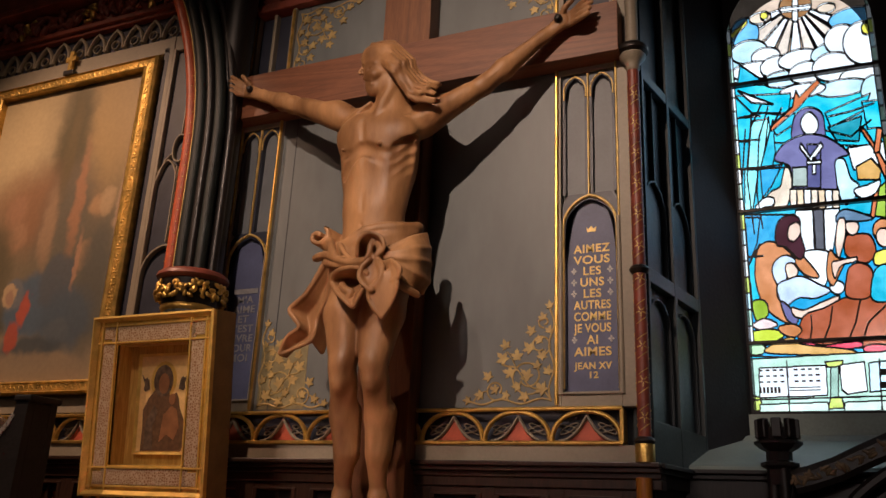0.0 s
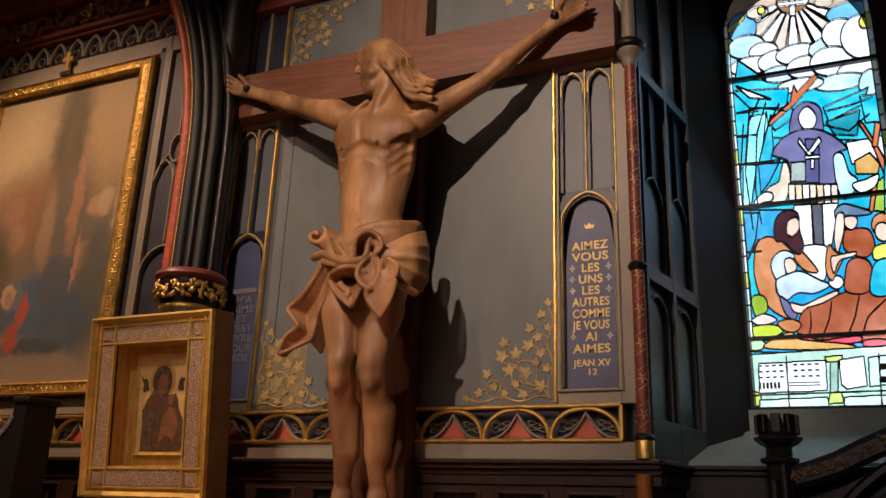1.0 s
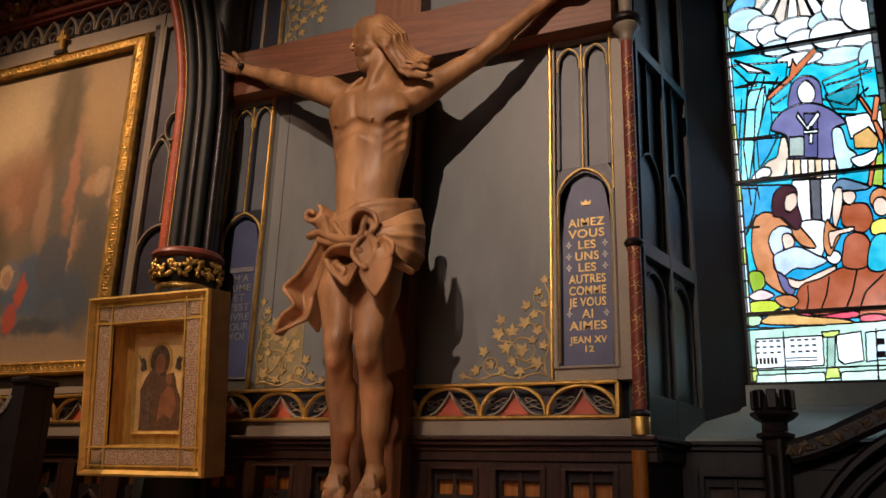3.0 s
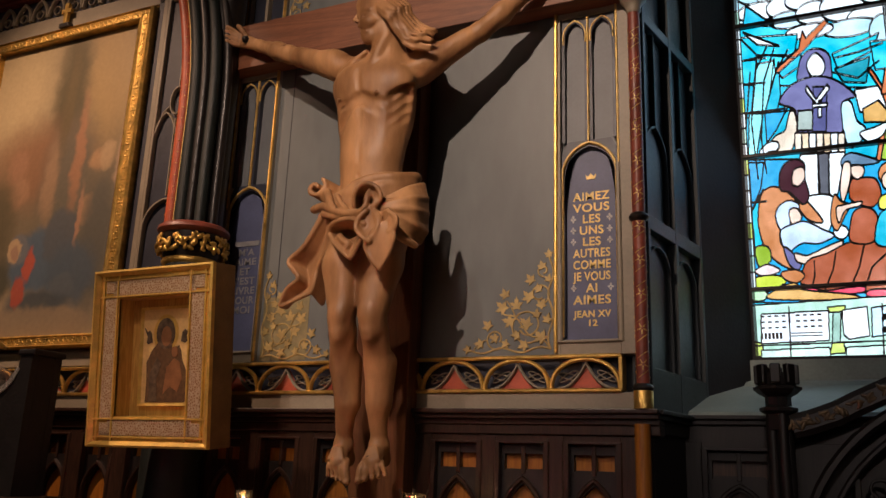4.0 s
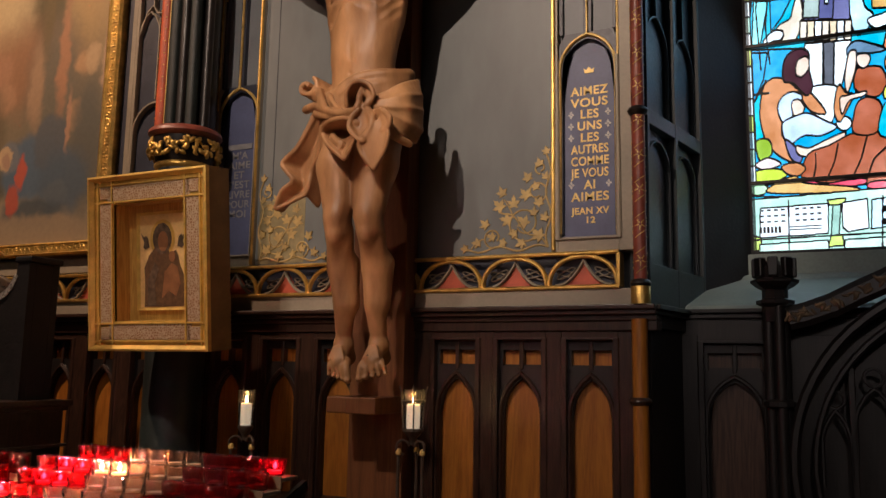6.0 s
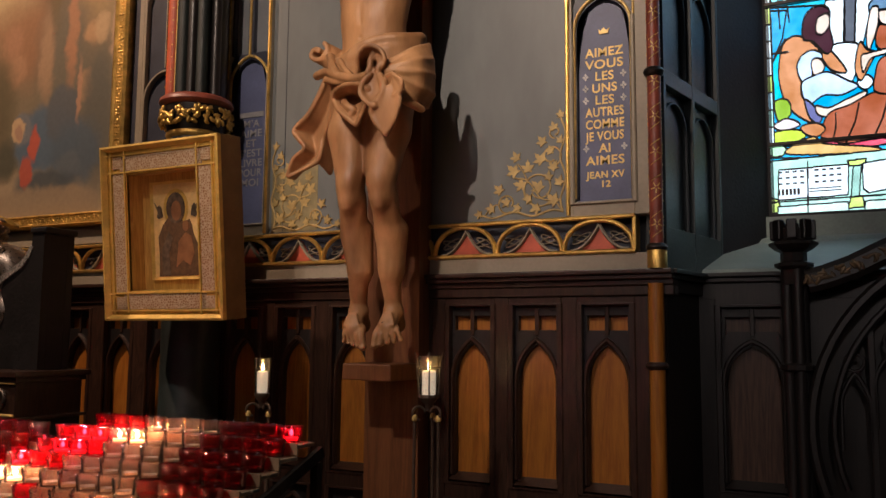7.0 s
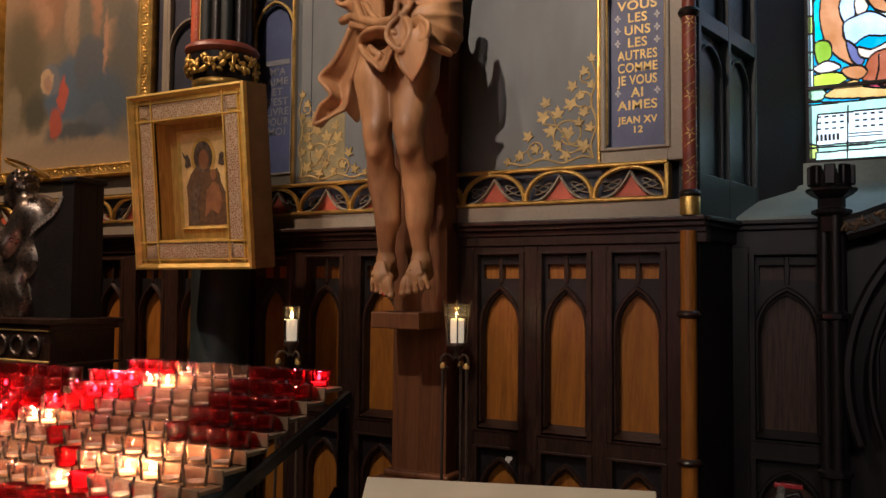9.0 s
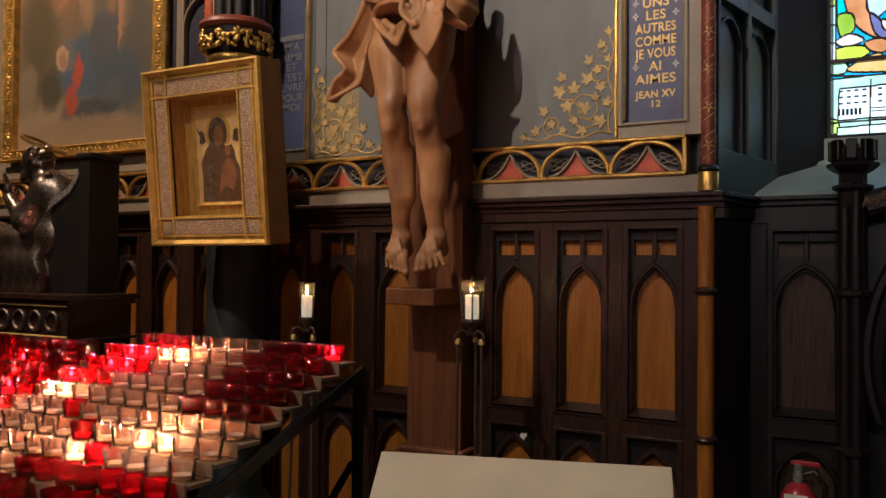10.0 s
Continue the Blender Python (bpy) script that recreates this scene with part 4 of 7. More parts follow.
# ---- icon in a deep gilded case, leaning forward ----
FILI = bpy.data.materials.new("filigree")
t, n, l, b = nodes_of(FILI)
co, vo, rp = n.new("ShaderNodeTexCoord"), n.new("ShaderNodeTexVoronoi"), n.new("ShaderNodeValToRGB")
vo.feature = "DISTANCE_TO_EDGE"
vo.inputs["Scale"].default_value, vo.inputs["Randomness"].default_value = 75, 0.8
l.new(co.outputs["Object"], vo.inputs["Vector"])
rp.color_ramp.elements[0].position, rp.color_ramp.elements[1].position = 0.1, 0.2
rp.color_ramp.elements[0].color, rp.color_ramp.elements[1].color = (0.46, 0.36, 0.24, 1), (0.24, 0.12, 0.04, 1)
l.new(vo.outputs[0], rp.inputs[0])
l.new(rp.outputs[0], b.inputs["Base Color"])
bp = n.new("ShaderNodeBump")
bp.invert = True
bp.inputs["Strength"].default_value, bp.inputs["Distance"].default_value = 0.5, 0.004
l.new(vo.outputs[0], bp.inputs["Height"])
l.new(bp.outputs[0], b.inputs["Normal"])
b.inputs["Roughness"].default_value = 0.45
ICON_GOLD = surface("icon_gold", (0.7, 0.47, 0.11), 0.4, metal=0.4, vary=0.2, scale=12, bump=0.2, fine=120)
PINE = wood("pine_lining", (0.36, 0.2, 0.04), (0.56, 0.36, 0.09), 0.4, 8, 0.2)
root = thing("icon_case", (-3.114, -0.72, 2.078), "gilded box frame holding a painted icon on gold ground", "icon")
root.rotation_euler, root.scale = (radians(6), 0, 0), (0.963, 0.963, 0.963)
iw, ih = 0.416, 0.478
DULL_GILT = surface("dull_gilt", (0.2, 0.13, 0.05), 0.5, metal=0.3, vary=0.2, scale=8)
for x0, x1, z0, z1 in ((-iw, iw, ih - 0.012, ih), (-iw, iw, -ih, -ih + 0.012), (-iw, -iw + 0.012, -ih + 0.012, ih - 0.012), (iw - 0.012, iw, -ih + 0.012, ih - 0.012)):
    boxpart("case_side", (x0, x1, 0.012, 0.165, z0, z1), DULL_GILT, root, "dull gilded box side", 0.001)
boxpart("case_back", (-iw + 0.001, iw - 0.001, 0.155, 0.17, -ih + 0.001, ih - 0.001), DULL_GILT, root, "", 0.0)
bm = bmesh.new()
ring = [(-iw + 0.016, -ih + 0.016), (-iw + 0.016, ih - 0.016), (iw - 0.016, ih - 0.016), (iw - 0.016, -ih + 0.016)]
sweep(bm, [(x, 0.012, z) for x, z in ring], [(-0.016, 0), (-0.016, 0.026), (-0.004, 0.03), (0.016, 0.008), (0.016, 0)], closed=True, up=(0, -1, 0))
part("rim", bm, ICON_GOLD, root)
wx, wz = 0.30, 0.345
for x0, x1, z0, z1 in ((-wx + 0.01, wx - 0.01, wz - 0.01, ih - 0.06), (-wx + 0.01, wx - 0.01, -ih + 0.06, -wz + 0.01)):
    boxpart("filigree", (x0, x1, 0.008, 0.014, z0, z1), FILI, root, "pale pierced filigree strip")
for s in (-1, 1):
    x0, x1 = sorted((s * (wx - 0.04), s * (iw - 0.065)))
    boxpart("filigree", (x0 + 0.004, x1 - 0.004, 0.008, 0.014, -wz + 0.02, wz - 0.02), FILI, root, "pale pierced filigree strip")
    for q in (-1, 1):
        z0, z1 = sorted((q * (wz + 0.005), q * (ih - 0.06)))
        boxpart("filigree", (x0 + 0.004, x1 - 0.004, 0.008, 0.014, z0, z1), FILI, root, "pale pierced filigree square")
bm = bmesh.new()
ox, oz = 0.248, 0.318
for x0, x1, z0, z1 in ((-iw + 0.02, -ox, -ih + 0.02, ih - 0.02), (ox, iw - 0.02, -ih + 0.02, ih - 0.02), (-ox, ox, oz, ih - 0.02), (-ox, ox, -ih + 0.02, -oz)):
    box(bm, x0, x1, 0.014, 0.03, z0, z1)
for x in (-iw + 0.058, -ox - 0.008, ox + 0.008, iw - 0.058):
    box(bm, x - 0.005, x + 0.005, 0.002, 0.016, -ih + 0.03, ih - 0.03, 0.002)
for z in (-ih + 0.052, -oz - 0.012, oz + 0.012, ih - 0.052):
    box(bm, -iw + 0.03, iw - 0.03, 0.003, 0.016, z - 0.005, z + 0.005, 0.002)
part("face_frame", bm, ICON_GOLD, root, "gilded face frame with raised fillets")
bm = bmesh.new()
for x0, x1, z0, z1 in ((-ox - 0.01, -ox, -oz, oz), (ox, ox + 0.01, -oz, oz), (-ox, ox, oz, oz + 0.01), (-ox, ox, -oz - 0.01, -oz)):
    box(bm, x0, x1, 0.016, 0.145, z0, z1)
part("lining", bm, PINE, root, "varnished pine lining")
bm = bmesh.new()
box(bm, -ox, ox, 0.125, 0.15, -oz, oz)
part("backing", bm, PINE, root, "varnished pine backing")
bm = bmesh.new()
sweep(bm, [(x, 0.125, z) for x, z in ((-0.165, -0.255), (-0.165, 0.265), (0.235, 0.265), (0.235, -0.255))], [(-0.01, 0), (-0.01, 0.02), (0.01, 0.012), (0.01, 0)], closed=True, up=(0, -1, 0))
part("inner_rim", bm, ICON_GOLD, root)
boxpart("icon_board", (-0.16, 0.23, 0.112, 0.126, -0.25, 0.26), surface("gold_ground", (0.85, 0.6, 0.24), 0.45, metal=0.15, vary=0.12, scale=6), root, "gold ground icon board", 0.0)
ROBE = surface("icon_robe", (0.11, 0.06, 0.03), 0.5, vary=0.25, scale=40, bump=0.1, second=(0.15, 0.085, 0.04))
HOOD = surface("icon_hood", (0.1, 0.07, 0.045), 0.5, vary=0.5, scale=30, bump=0.1)
SKIN = surface("icon_ochre", (0.26, 0.12, 0.05), 0.5, vary=0.2, scale=18, bump=0.1)


def blob(name, pts, material, y):
    bm = bmesh.new()
    plate(bm, pts, y, 0.1125)
    return part(name, bm, material, root)


blob("robe", [(-0.125, -0.245), (-0.12, -0.12), (-0.125, -0.03), (-0.09, 0.035), (-0.05, 0.075), (0.04, 0.08), (0.06, 0.04), (0.1, 0.06), (0.115, 0.03), (0.125, -0.02), (0.16, -0.09), (0.165, -0.2), (0.15, -0.245)], ROBE, 0.109)
blob("robe_fold", [(-0.1, -0.24), (-0.1, -0.1), (-0.05, 0.0), (-0.02, -0.04), (-0.05, -0.12), (-0.04, -0.24)], HOOD, 0.1075)
blob("mantle", [(0.0, -0.2), (0.02, -0.06), (0.07, -0.01), (0.11, -0.03), (0.13, -0.12), (0.1, -0.19), (0.05, -0.16)], SKIN, 0.1075)
blob("halo", [(0.005 + 0.088 * math.cos(t), 0.125 + 0.105 * math.sin(t)) for t in [math.tau * i / 24 for i in range(24)]], ICON_GOLD, 0.1105)
blob("hood", [(0.005 + 0.066 * math.cos(t), 0.125 + 0.085 * math.sin(t)) for t in [math.tau * i / 20 for i in range(20)]], HOOD, 0.1075)
blob("oval", [(0.012 + 0.036 * math.cos(t), 0.11 + 0.055 * math.sin(t)) for t in [math.tau * i / 18 for i in range(18)]], SKIN, 0.106)
blob("small_oval", [(0.075 + 0.022 * math.cos(t), 0.025 + 0.03 * math.sin(t)) for t in [math.tau * i / 14 for i in range(14)]], SKIN, 0.106)
for s, c in ((-1, -0.118), (1, 0.142)):
    blob("wing", [(c + s * x, z + 0.1) for x, z in ((-0.02, 0.03), (-0.03, -0.02), (0.0, -0.03), (0.012, -0.02), (0.006, 0.01), (0.03, 0.06), (0.008, 0.035), (-0.005, 0.045))], HOOD, 0.108)
boxpart("bracket", (-0.12, 0.0, 0.165, 0.27, -0.1, 0.1), IRON, root, "iron wall bracket")

# ---- carved figures: solid forms blended together and skinned ----


class Carving:
    """A block of space that forms are blended into, skinned as one closed mesh."""

    def __init__(self, lo, hi, h):
        self.lo, self.h = np.array(lo, float), h
        self.n = np.ceil((np.array(hi) - self.lo) / h).astype(int) + 1
        self.f = np.full(self.n, 0.25, np.float32)

    def _part(self, lo, hi):
        a = np.maximum(np.floor((np.array(lo) - self.lo) / self.h).astype(int), 0)
        b = np.minimum(np.ceil((np.array(hi) - self.lo) / self.h).astype(int) + 1, self.n)
        if (b <= a).any():
            return None, None
        s = tuple(slice(i, j) for i, j in zip(a, b))
        ax = [(self.lo[k] + self.h * np.arange(a[k], b[k])).astype(np.float32) for k in range(3)]
        return s, (ax[0][:, None, None], ax[1][None, :, None], ax[2][None, None, :])

    def _blend(self, s, d, k, cut):
        g = self.f[s]
        if cut:
            d = -d
            m = np.clip(0.5 + 0.5 * (d - g) / k, 0, 1)
            self.f[s] = g + (d - g) * m + k * m * (1 - m)
        else:
            m = np.clip(0.5 + 0.5 * (g - d) / k, 0, 1)
            self.f[s] = g + (d - g) * m - k * m * (1 - m)

    def limb(self, a, b, ra, rb=None, k=0.02, cut=False, flat=1.0):
        """A tapering limb from a to b; flat squeezes it front to back."""
        rb = ra if rb is None else rb
        a, b = np.array(a, float), np.array(b, float)
        m = max(ra, rb) + 2.2 * k + self.h
        s, p = self._part(np.minimum(a, b) - m, np.maximum(a, b) + m)
        if s is None:
            return
        d = b - a
        q = [p[i] - a[i] for i in range(3)]
        dd = max(1e-9, float(d @ d))
        t = np.clip((q[0] * d[0] + q[1] * d[1] + q[2] * d[2]) / dd, 0, 1)
        r = ra + (rb - ra) * t
        dist = np.sqrt((q[0] - d[0] * t) ** 2 + ((q[1] - d[1] * t) / flat) ** 2 + (q[2] - d[2] * t) ** 2) - r
        self._blend(s, dist, k, cut)

    def lump(self, c, r, k=0.02, cut=False, turn=0.0):
        """An ellipsoid, leaning by turn degrees in the picture plane."""
        c, r = np.array(c, float), np.array(r, float)
        m = r.max() + 2.2 * k + self.h
        s, p = self._part(c - m, c + m)
        if s is None:
            return
        x, y, z = (p[i] - c[i] for i in range(3))
        ca, sa = math.cos(radians(turn)), math.sin(radians(turn))
        u, w = x * ca + z * sa, z * ca - x * sa
        q = np.sqrt((u / r[0]) ** 2 + (y / r[1]) ** 2 + (w / r[2]) ** 2)
        self._blend(s, (q - 1) * r.min(), k, cut)

    @staticmethod
    def along(line, t):
        """A smooth line through the points, at t from 0 to 1."""
        n = len(line) - 1
        u = t * n
        i = min(int(u), n - 1)
        u -= i
        p = [np.array(line[min(max(j, 0), n)], float) for j in (i - 1, i, i + 1, i + 2)]
        return 0.5 * (2 * p[1] + (p[2] - p[0]) * u + (2 * p[0] - 5 * p[1] + 4 * p[2] - p[3]) * u ** 2 + (3 * p[1] - p[0] - 3 * p[2] + p[3]) * u ** 3)

    def strand(self, pts, r0, r1=None, k=0.012, cut=False):
        r1 = r0 if r1 is None else r1
        if 2 < len(pts) < 10:
            m = 5 * (len(pts) - 1)
            pts = [self.along(pts, j / m) for j in range(m + 1)]
        n = len(pts) - 1
        for i in range(n):
            self.limb(pts[i], pts[i + 1], r0 + (r1 - r0) * i / n, r0 + (r1 - r0) * (i + 1) / n, k, cut)

    def sheet(self, left, right, r=0.011, k=0.006, n=24):
        """Cloth stretched between two lines of points."""
        for j in range(n + 1):
            self.limb(self.along(left, j / n), self.along(right, j / n), r, r, k)

    def skin(self, name, material, label, category):
        f, h = self.f, self.h
        f[0], f[-1], f[:, 0], f[:, -1], f[:, :, 0], f[:, :, -1] = (0.1,) * 6
        sgn = f < 0
        c = [sgn[i:i + self.n[0] - 1, j:j + self.n[1] - 1, k:k + self.n[2] - 1] for i in (0, 1) for j in (0, 1) for k in (0, 1)]
        some, every = np.logical_or.reduce(c), np.logical_and.reduce(c)
        cells = np.argwhere(some & ~every)
        index = np.full(self.n - 1, -1, np.int64)
        index[tuple(cells.T)] = np.arange(len(cells))
        total, count = np.zeros((len(cells), 3)), np.zeros(len(cells))
        for ax in range(3):
            o1, o2 = [o for o in range(3) if o != ax]
            for i in (0, 1):
                for j in (0, 1):
                    p = cells.copy()
                    p[:, o1] += i
                    p[:, o2] += j
                    q = p.copy()
                    q[:, ax] += 1
                    fa, fb = f[tuple(p.T)], f[tuple(q.T)]
                    hit = (fa < 0) != (fb < 0)
                    t = np.where(hit, fa / np.where(hit, fa - fb, 1), 0)
                    pos = p.astype(float)
                    pos[:, ax] += t
                    total[hit] += pos[hit]
                    count[hit] += 1
        verts = self.lo + h * (total / count[:, None])
        quads = []
        for ax in range(3):
            o1, o2 = (ax + 1) % 3, (ax + 2) % 3
            lo = [slice(1, -1)] * 3
            lo[ax] = slice(0, -1)
            hi = list(lo)
            hi[ax] = slice(1, None)
            a, b = sgn[tuple(lo)], sgn[tuple(hi)]
            for flip, which in ((False, a & ~b), (True, ~a & b)):
                e = np.argwhere(which)
                off = np.ones(3, int)
                off[ax] = 0
                e = e + off
                e1, e2 = np.zeros(3, int), np.zeros(3, int)
                e1[o1], e2[o2] = 1, 1
                four = [index[tuple((e - x).T)] for x in (e1 + e2, e2, 0 * e1, e1)]
                quads.append(np.stack(four[::-1] if flip else four, 1))
        quads = np.concatenate(quads)
        me = bpy.data.meshes.new(name)
        me.from_pydata(verts.tolist(), [], quads.tolist())
        me.materials.append(material)
        me.polygons.foreach_set("use_smooth", [True] * len(me.polygons))
        me.update()
        ob = new(name, me)
        return tagged(ob, label, category)


# the cross
root = thing("cross", (-2.085, 0, 0), "large plain reddish-brown wooden cross standing against the panelling", "cross")
boxpart("post", (-0.158, 0.158, -0.125, 0.004, 0.6, 5.2), CROSS_WOOD, root, "", 0.004)
bm = bmesh.new()
box(bm, -1.285, 1.285, -0.128, -0.002, 4.0, 4.31, 0.004)
part("beam", bm, wood("cross_beam_wood", (0.13, 0.045, 0.019), (0.22, 0.082, 0.035), 0.5, 3.2, 0.02, along="X"), root)
bm = bmesh.new()
box(bm, -0.22, 0.22, -0.19, 0.0, 0.0, 0.57, 0.006)
box(bm, -0.19, 0.19, -0.16, 0.0, 0.57, 0.605, 0.012)
part("plinth", bm, CROSS_WOOD, root, "stepped wooden plinth")
for x0, x1, y0 in ((-0.14, -0.015, -0.37), (-0.01, 0.158, -0.41)):
    bm = bmesh.new()
    vs = box(bm, x0, x1, y0, -0.12, 1.335, 1.415, 0.006)
    part("foot_block", bm, CROSS_WOOD, root, "wooden foot block")

# the carved figure
g = Carving((-3.36, -0.79, 1.4), (-0.84, -0.11, 4.36), 0.0064)
# trunk
g.lump((-2.055, -0.385, 3.48), (0.225, 0.15, 0.235), 0.05)
g.lump((-2.16, -0.45, 3.56), (0.125, 0.068, 0.1), 0.06)
g.lump((-1.945, -0.45, 3.53), (0.125, 0.068, 0.1), 0.06)
g.lump((-2.055, -0.385, 3.3), (0.2, 0.13, 0.2), 0.07)
g.lump((-2.055, -0.41, 3.1), (0.175, 0.115, 0.17), 0.07)
g.lump((-2.05, -0.37, 2.9), (0.195, 0.15, 0.17), 0.07)
# arch of the ribs, belly muscles, breast line, wound and navel
g.strand([(-2.078, -0.545, 3.423), (-2.125, -0.540, 3.402), (-2.175, -0.520, 3.358), (-2.223, -0.475, 3.303)], 0.022, 0.014, 0.028, True)
g.strand([(-2.069, -0.545, 3.422), (-2.002, -0.548, 3.380), (-1.934, -0.545, 3.308), (-1.886, -0.520, 3.238)], 0.022, 0.012, 0.03, True)
g.lump((-2.017, -0.572, 3.254), (0.09, 0.045, 0.085), 0.05, cut=True)
g.limb((-2.072, -0.540, 3.364), (-2.063, -0.535, 3.082), 0.011, 0.009, 0.02, cut=True)
for k in range(4):
    z = 3.42 - 0.06 * k
    arc = [radians(28 + 13 * j) for j in range(4)]
    g.strand([(-2.055 + 0.222 * math.sin(q + 0.25), -0.39 - 0.138 * math.cos(q + 0.1), z + 0.03 * j) for j, q in enumerate(arc)], 0.003, 0.004, 0.032, True)
g.strand([(-2.240, -0.500, 3.426), (-2.158, -0.535, 3.410), (-2.093, -0.535, 3.444)], 0.008, 0.006, 0.035, True)
g.strand([(-1.866, -0.500, 3.399), (-1.949, -0.535, 3.393), (-2.073, -0.535, 3.447)], 0.008, 0.006, 0.035, True)
g.limb((-2.099, -0.535, 3.594), (-2.075, -0.550, 3.420), 0.011, 0.01, 0.02, cut=True)
g.lump((-2.063, -0.535, 3.003), (0.012, 0.022, 0.014), 0.008, cut=True)
g.lump((-1.912, -0.530, 3.315), (0.008, 0.03, 0.026), 0.005, cut=True, turn=20)
for x, z in ((-2.199, 3.436), (-1.98, 3.444)):
    g.lump((x, -0.535, z), (0.011, 0.012, 0.011), 0.008)
# shoulders, neck, head
g.limb((-1.982, -0.390, 3.643), (-1.999, -0.420, 3.888), 0.1, 0.082, 0.04)
g.limb((-2.05, -0.36, 3.69), (-2.3, -0.36, 3.71), 0.07, 0.068, 0.06)
g.limb((-2.05, -0.36, 3.68), (-1.83, -0.35, 3.63), 0.07, 0.07, 0.06)
g.strand([(-2.032, -0.480, 3.629), (-1.998, -0.490, 3.712), (-1.958, -0.470, 3.820)], 0.016, 0.014, 0.03)
g.strand([(-2.027, -0.485, 3.605), (-2.125, -0.475, 3.633), (-2.264, -0.430, 3.673)], 0.013, 0.012, 0.02)
g.strand([(-1.993, -0.485, 3.599), (-1.898, -0.460, 3.605), (-1.795, -0.420, 3.617)], 0.013, 0.012, 0.02)
g.lump((-2.019, -0.445, 3.954), (0.098, 0.09, 0.108), 0.03)
g.limb((-2.094, -0.455, 4.019), (-2.085, -0.465, 3.902), 0.066, 0.056, 0.03)
g.lump((-2.067, -0.450, 4.032), (0.072, 0.075, 0.056), 0.03)
g.limb((-2.072, -0.480, 3.891), (-2.074, -0.475, 3.819), 0.05, 0.034, 0.025)
g.limb((-2.139, -0.470, 4.009), (-2.121, -0.460, 4.051), 0.026, 0.034, 0.03)
g.limb((-2.147, -0.475, 3.977), (-2.168, -0.482, 3.929), 0.0095, 0.012, 0.01)
g.lump((-2.152, -0.488, 3.916), (0.014, 0.013, 0.009), 0.007)
g.limb((-2.140, -0.490, 3.976), (-2.048, -0.530, 3.943), 0.0105, 0.009, 0.012)
g.lump((-2.084, -0.535, 3.913), (0.016, 0.016, 0.009), 0.01, cut=True)
g.lump((-2.096, -0.512, 3.926), (0.013, 0.011, 0.009), 0.005)
g.lump((-2.049, -0.520, 3.876), (0.03, 0.02, 0.024), 0.025)
g.limb((-2.133, -0.490, 3.883), (-2.068, -0.520, 3.845), 0.009, 0.007, 0.008)
g.limb((-2.117, -0.490, 3.848), (-2.067, -0.515, 3.822), 0.009, 0.007, 0.008)
g.limb((-2.101, -0.480, 3.822), (-2.091, -0.475, 3.792), 0.022, 0.016, 0.015)
g.limb((-2.073, -0.475, 3.806), (-1.971, -0.470, 3.848), 0.03, 0.034, 0.025)
# hair, combed back in long waves
g.lump((-2.002, -0.430, 4.014), (0.085, 0.1, 0.085), 0.03)
g.lump((-1.910, -0.430, 3.907), (0.062, 0.085, 0.065), 0.03)
g.lump((-1.837, -0.430, 3.807), (0.058, 0.07, 0.05), 0.03)
g.lump((-1.753, -0.435, 3.761), (0.042, 0.045, 0.034), 0.03)
HAIR = [
    ((-2.112, -0.420, 4.117), (-2.041, -0.510, 3.992)),
    ((-1.979, -0.450, 4.092), (-1.955, -0.545, 3.889)),
    ((-1.865, -0.460, 3.974), (-1.899, -0.550, 3.829)),
    ((-1.831, -0.460, 3.894), (-1.877, -0.530, 3.777)),
    ((-1.792, -0.440, 3.850), (-1.842, -0.510, 3.718)),
    ((-1.721, -0.430, 3.812), (-1.779, -0.500, 3.662)),
    ((-1.695, -0.405, 3.790), (-1.715, -0.475, 3.679)),
]
for i in range(15):
    u = i / 14
    ctrl = [Vector(a).lerp(Vector(b), u) + Vector((0, -0.03 * math.sin(math.pi * u), 0)) for a, b in HAIR]
    pts = []
    for j in range(37):
        q = j / 6
        n4 = min(int(q), 5)
        ph = q * 2.3 + 0.2 * i + 0.5 * math.sin(i * 1.7)
        pts.append(ctrl[n4].lerp(ctrl[n4 + 1], q - n4) + Vector((-0.012 * math.sin(ph), -0.008 * math.cos(ph), 0.015 * math.sin(ph))))
    if i % 2:
        g.strand(pts, 0.0085, 0.006, 0.004, True)
    else:
        g.strand(pts, 0.0185, 0.012, 0.004)
for i in range(4):
    g.strand([(-2.097, -0.460, 3.735), (-2.15 - 0.012 * i, -0.47, 3.7 - 0.012 * i), (-2.19 - 0.016 * i, -0.46, 3.695 - 0.014 * i), (-2.22 - 0.016 * i, -0.455, 3.67 - 0.012 * i)], 0.012, 0.008, 0.005)
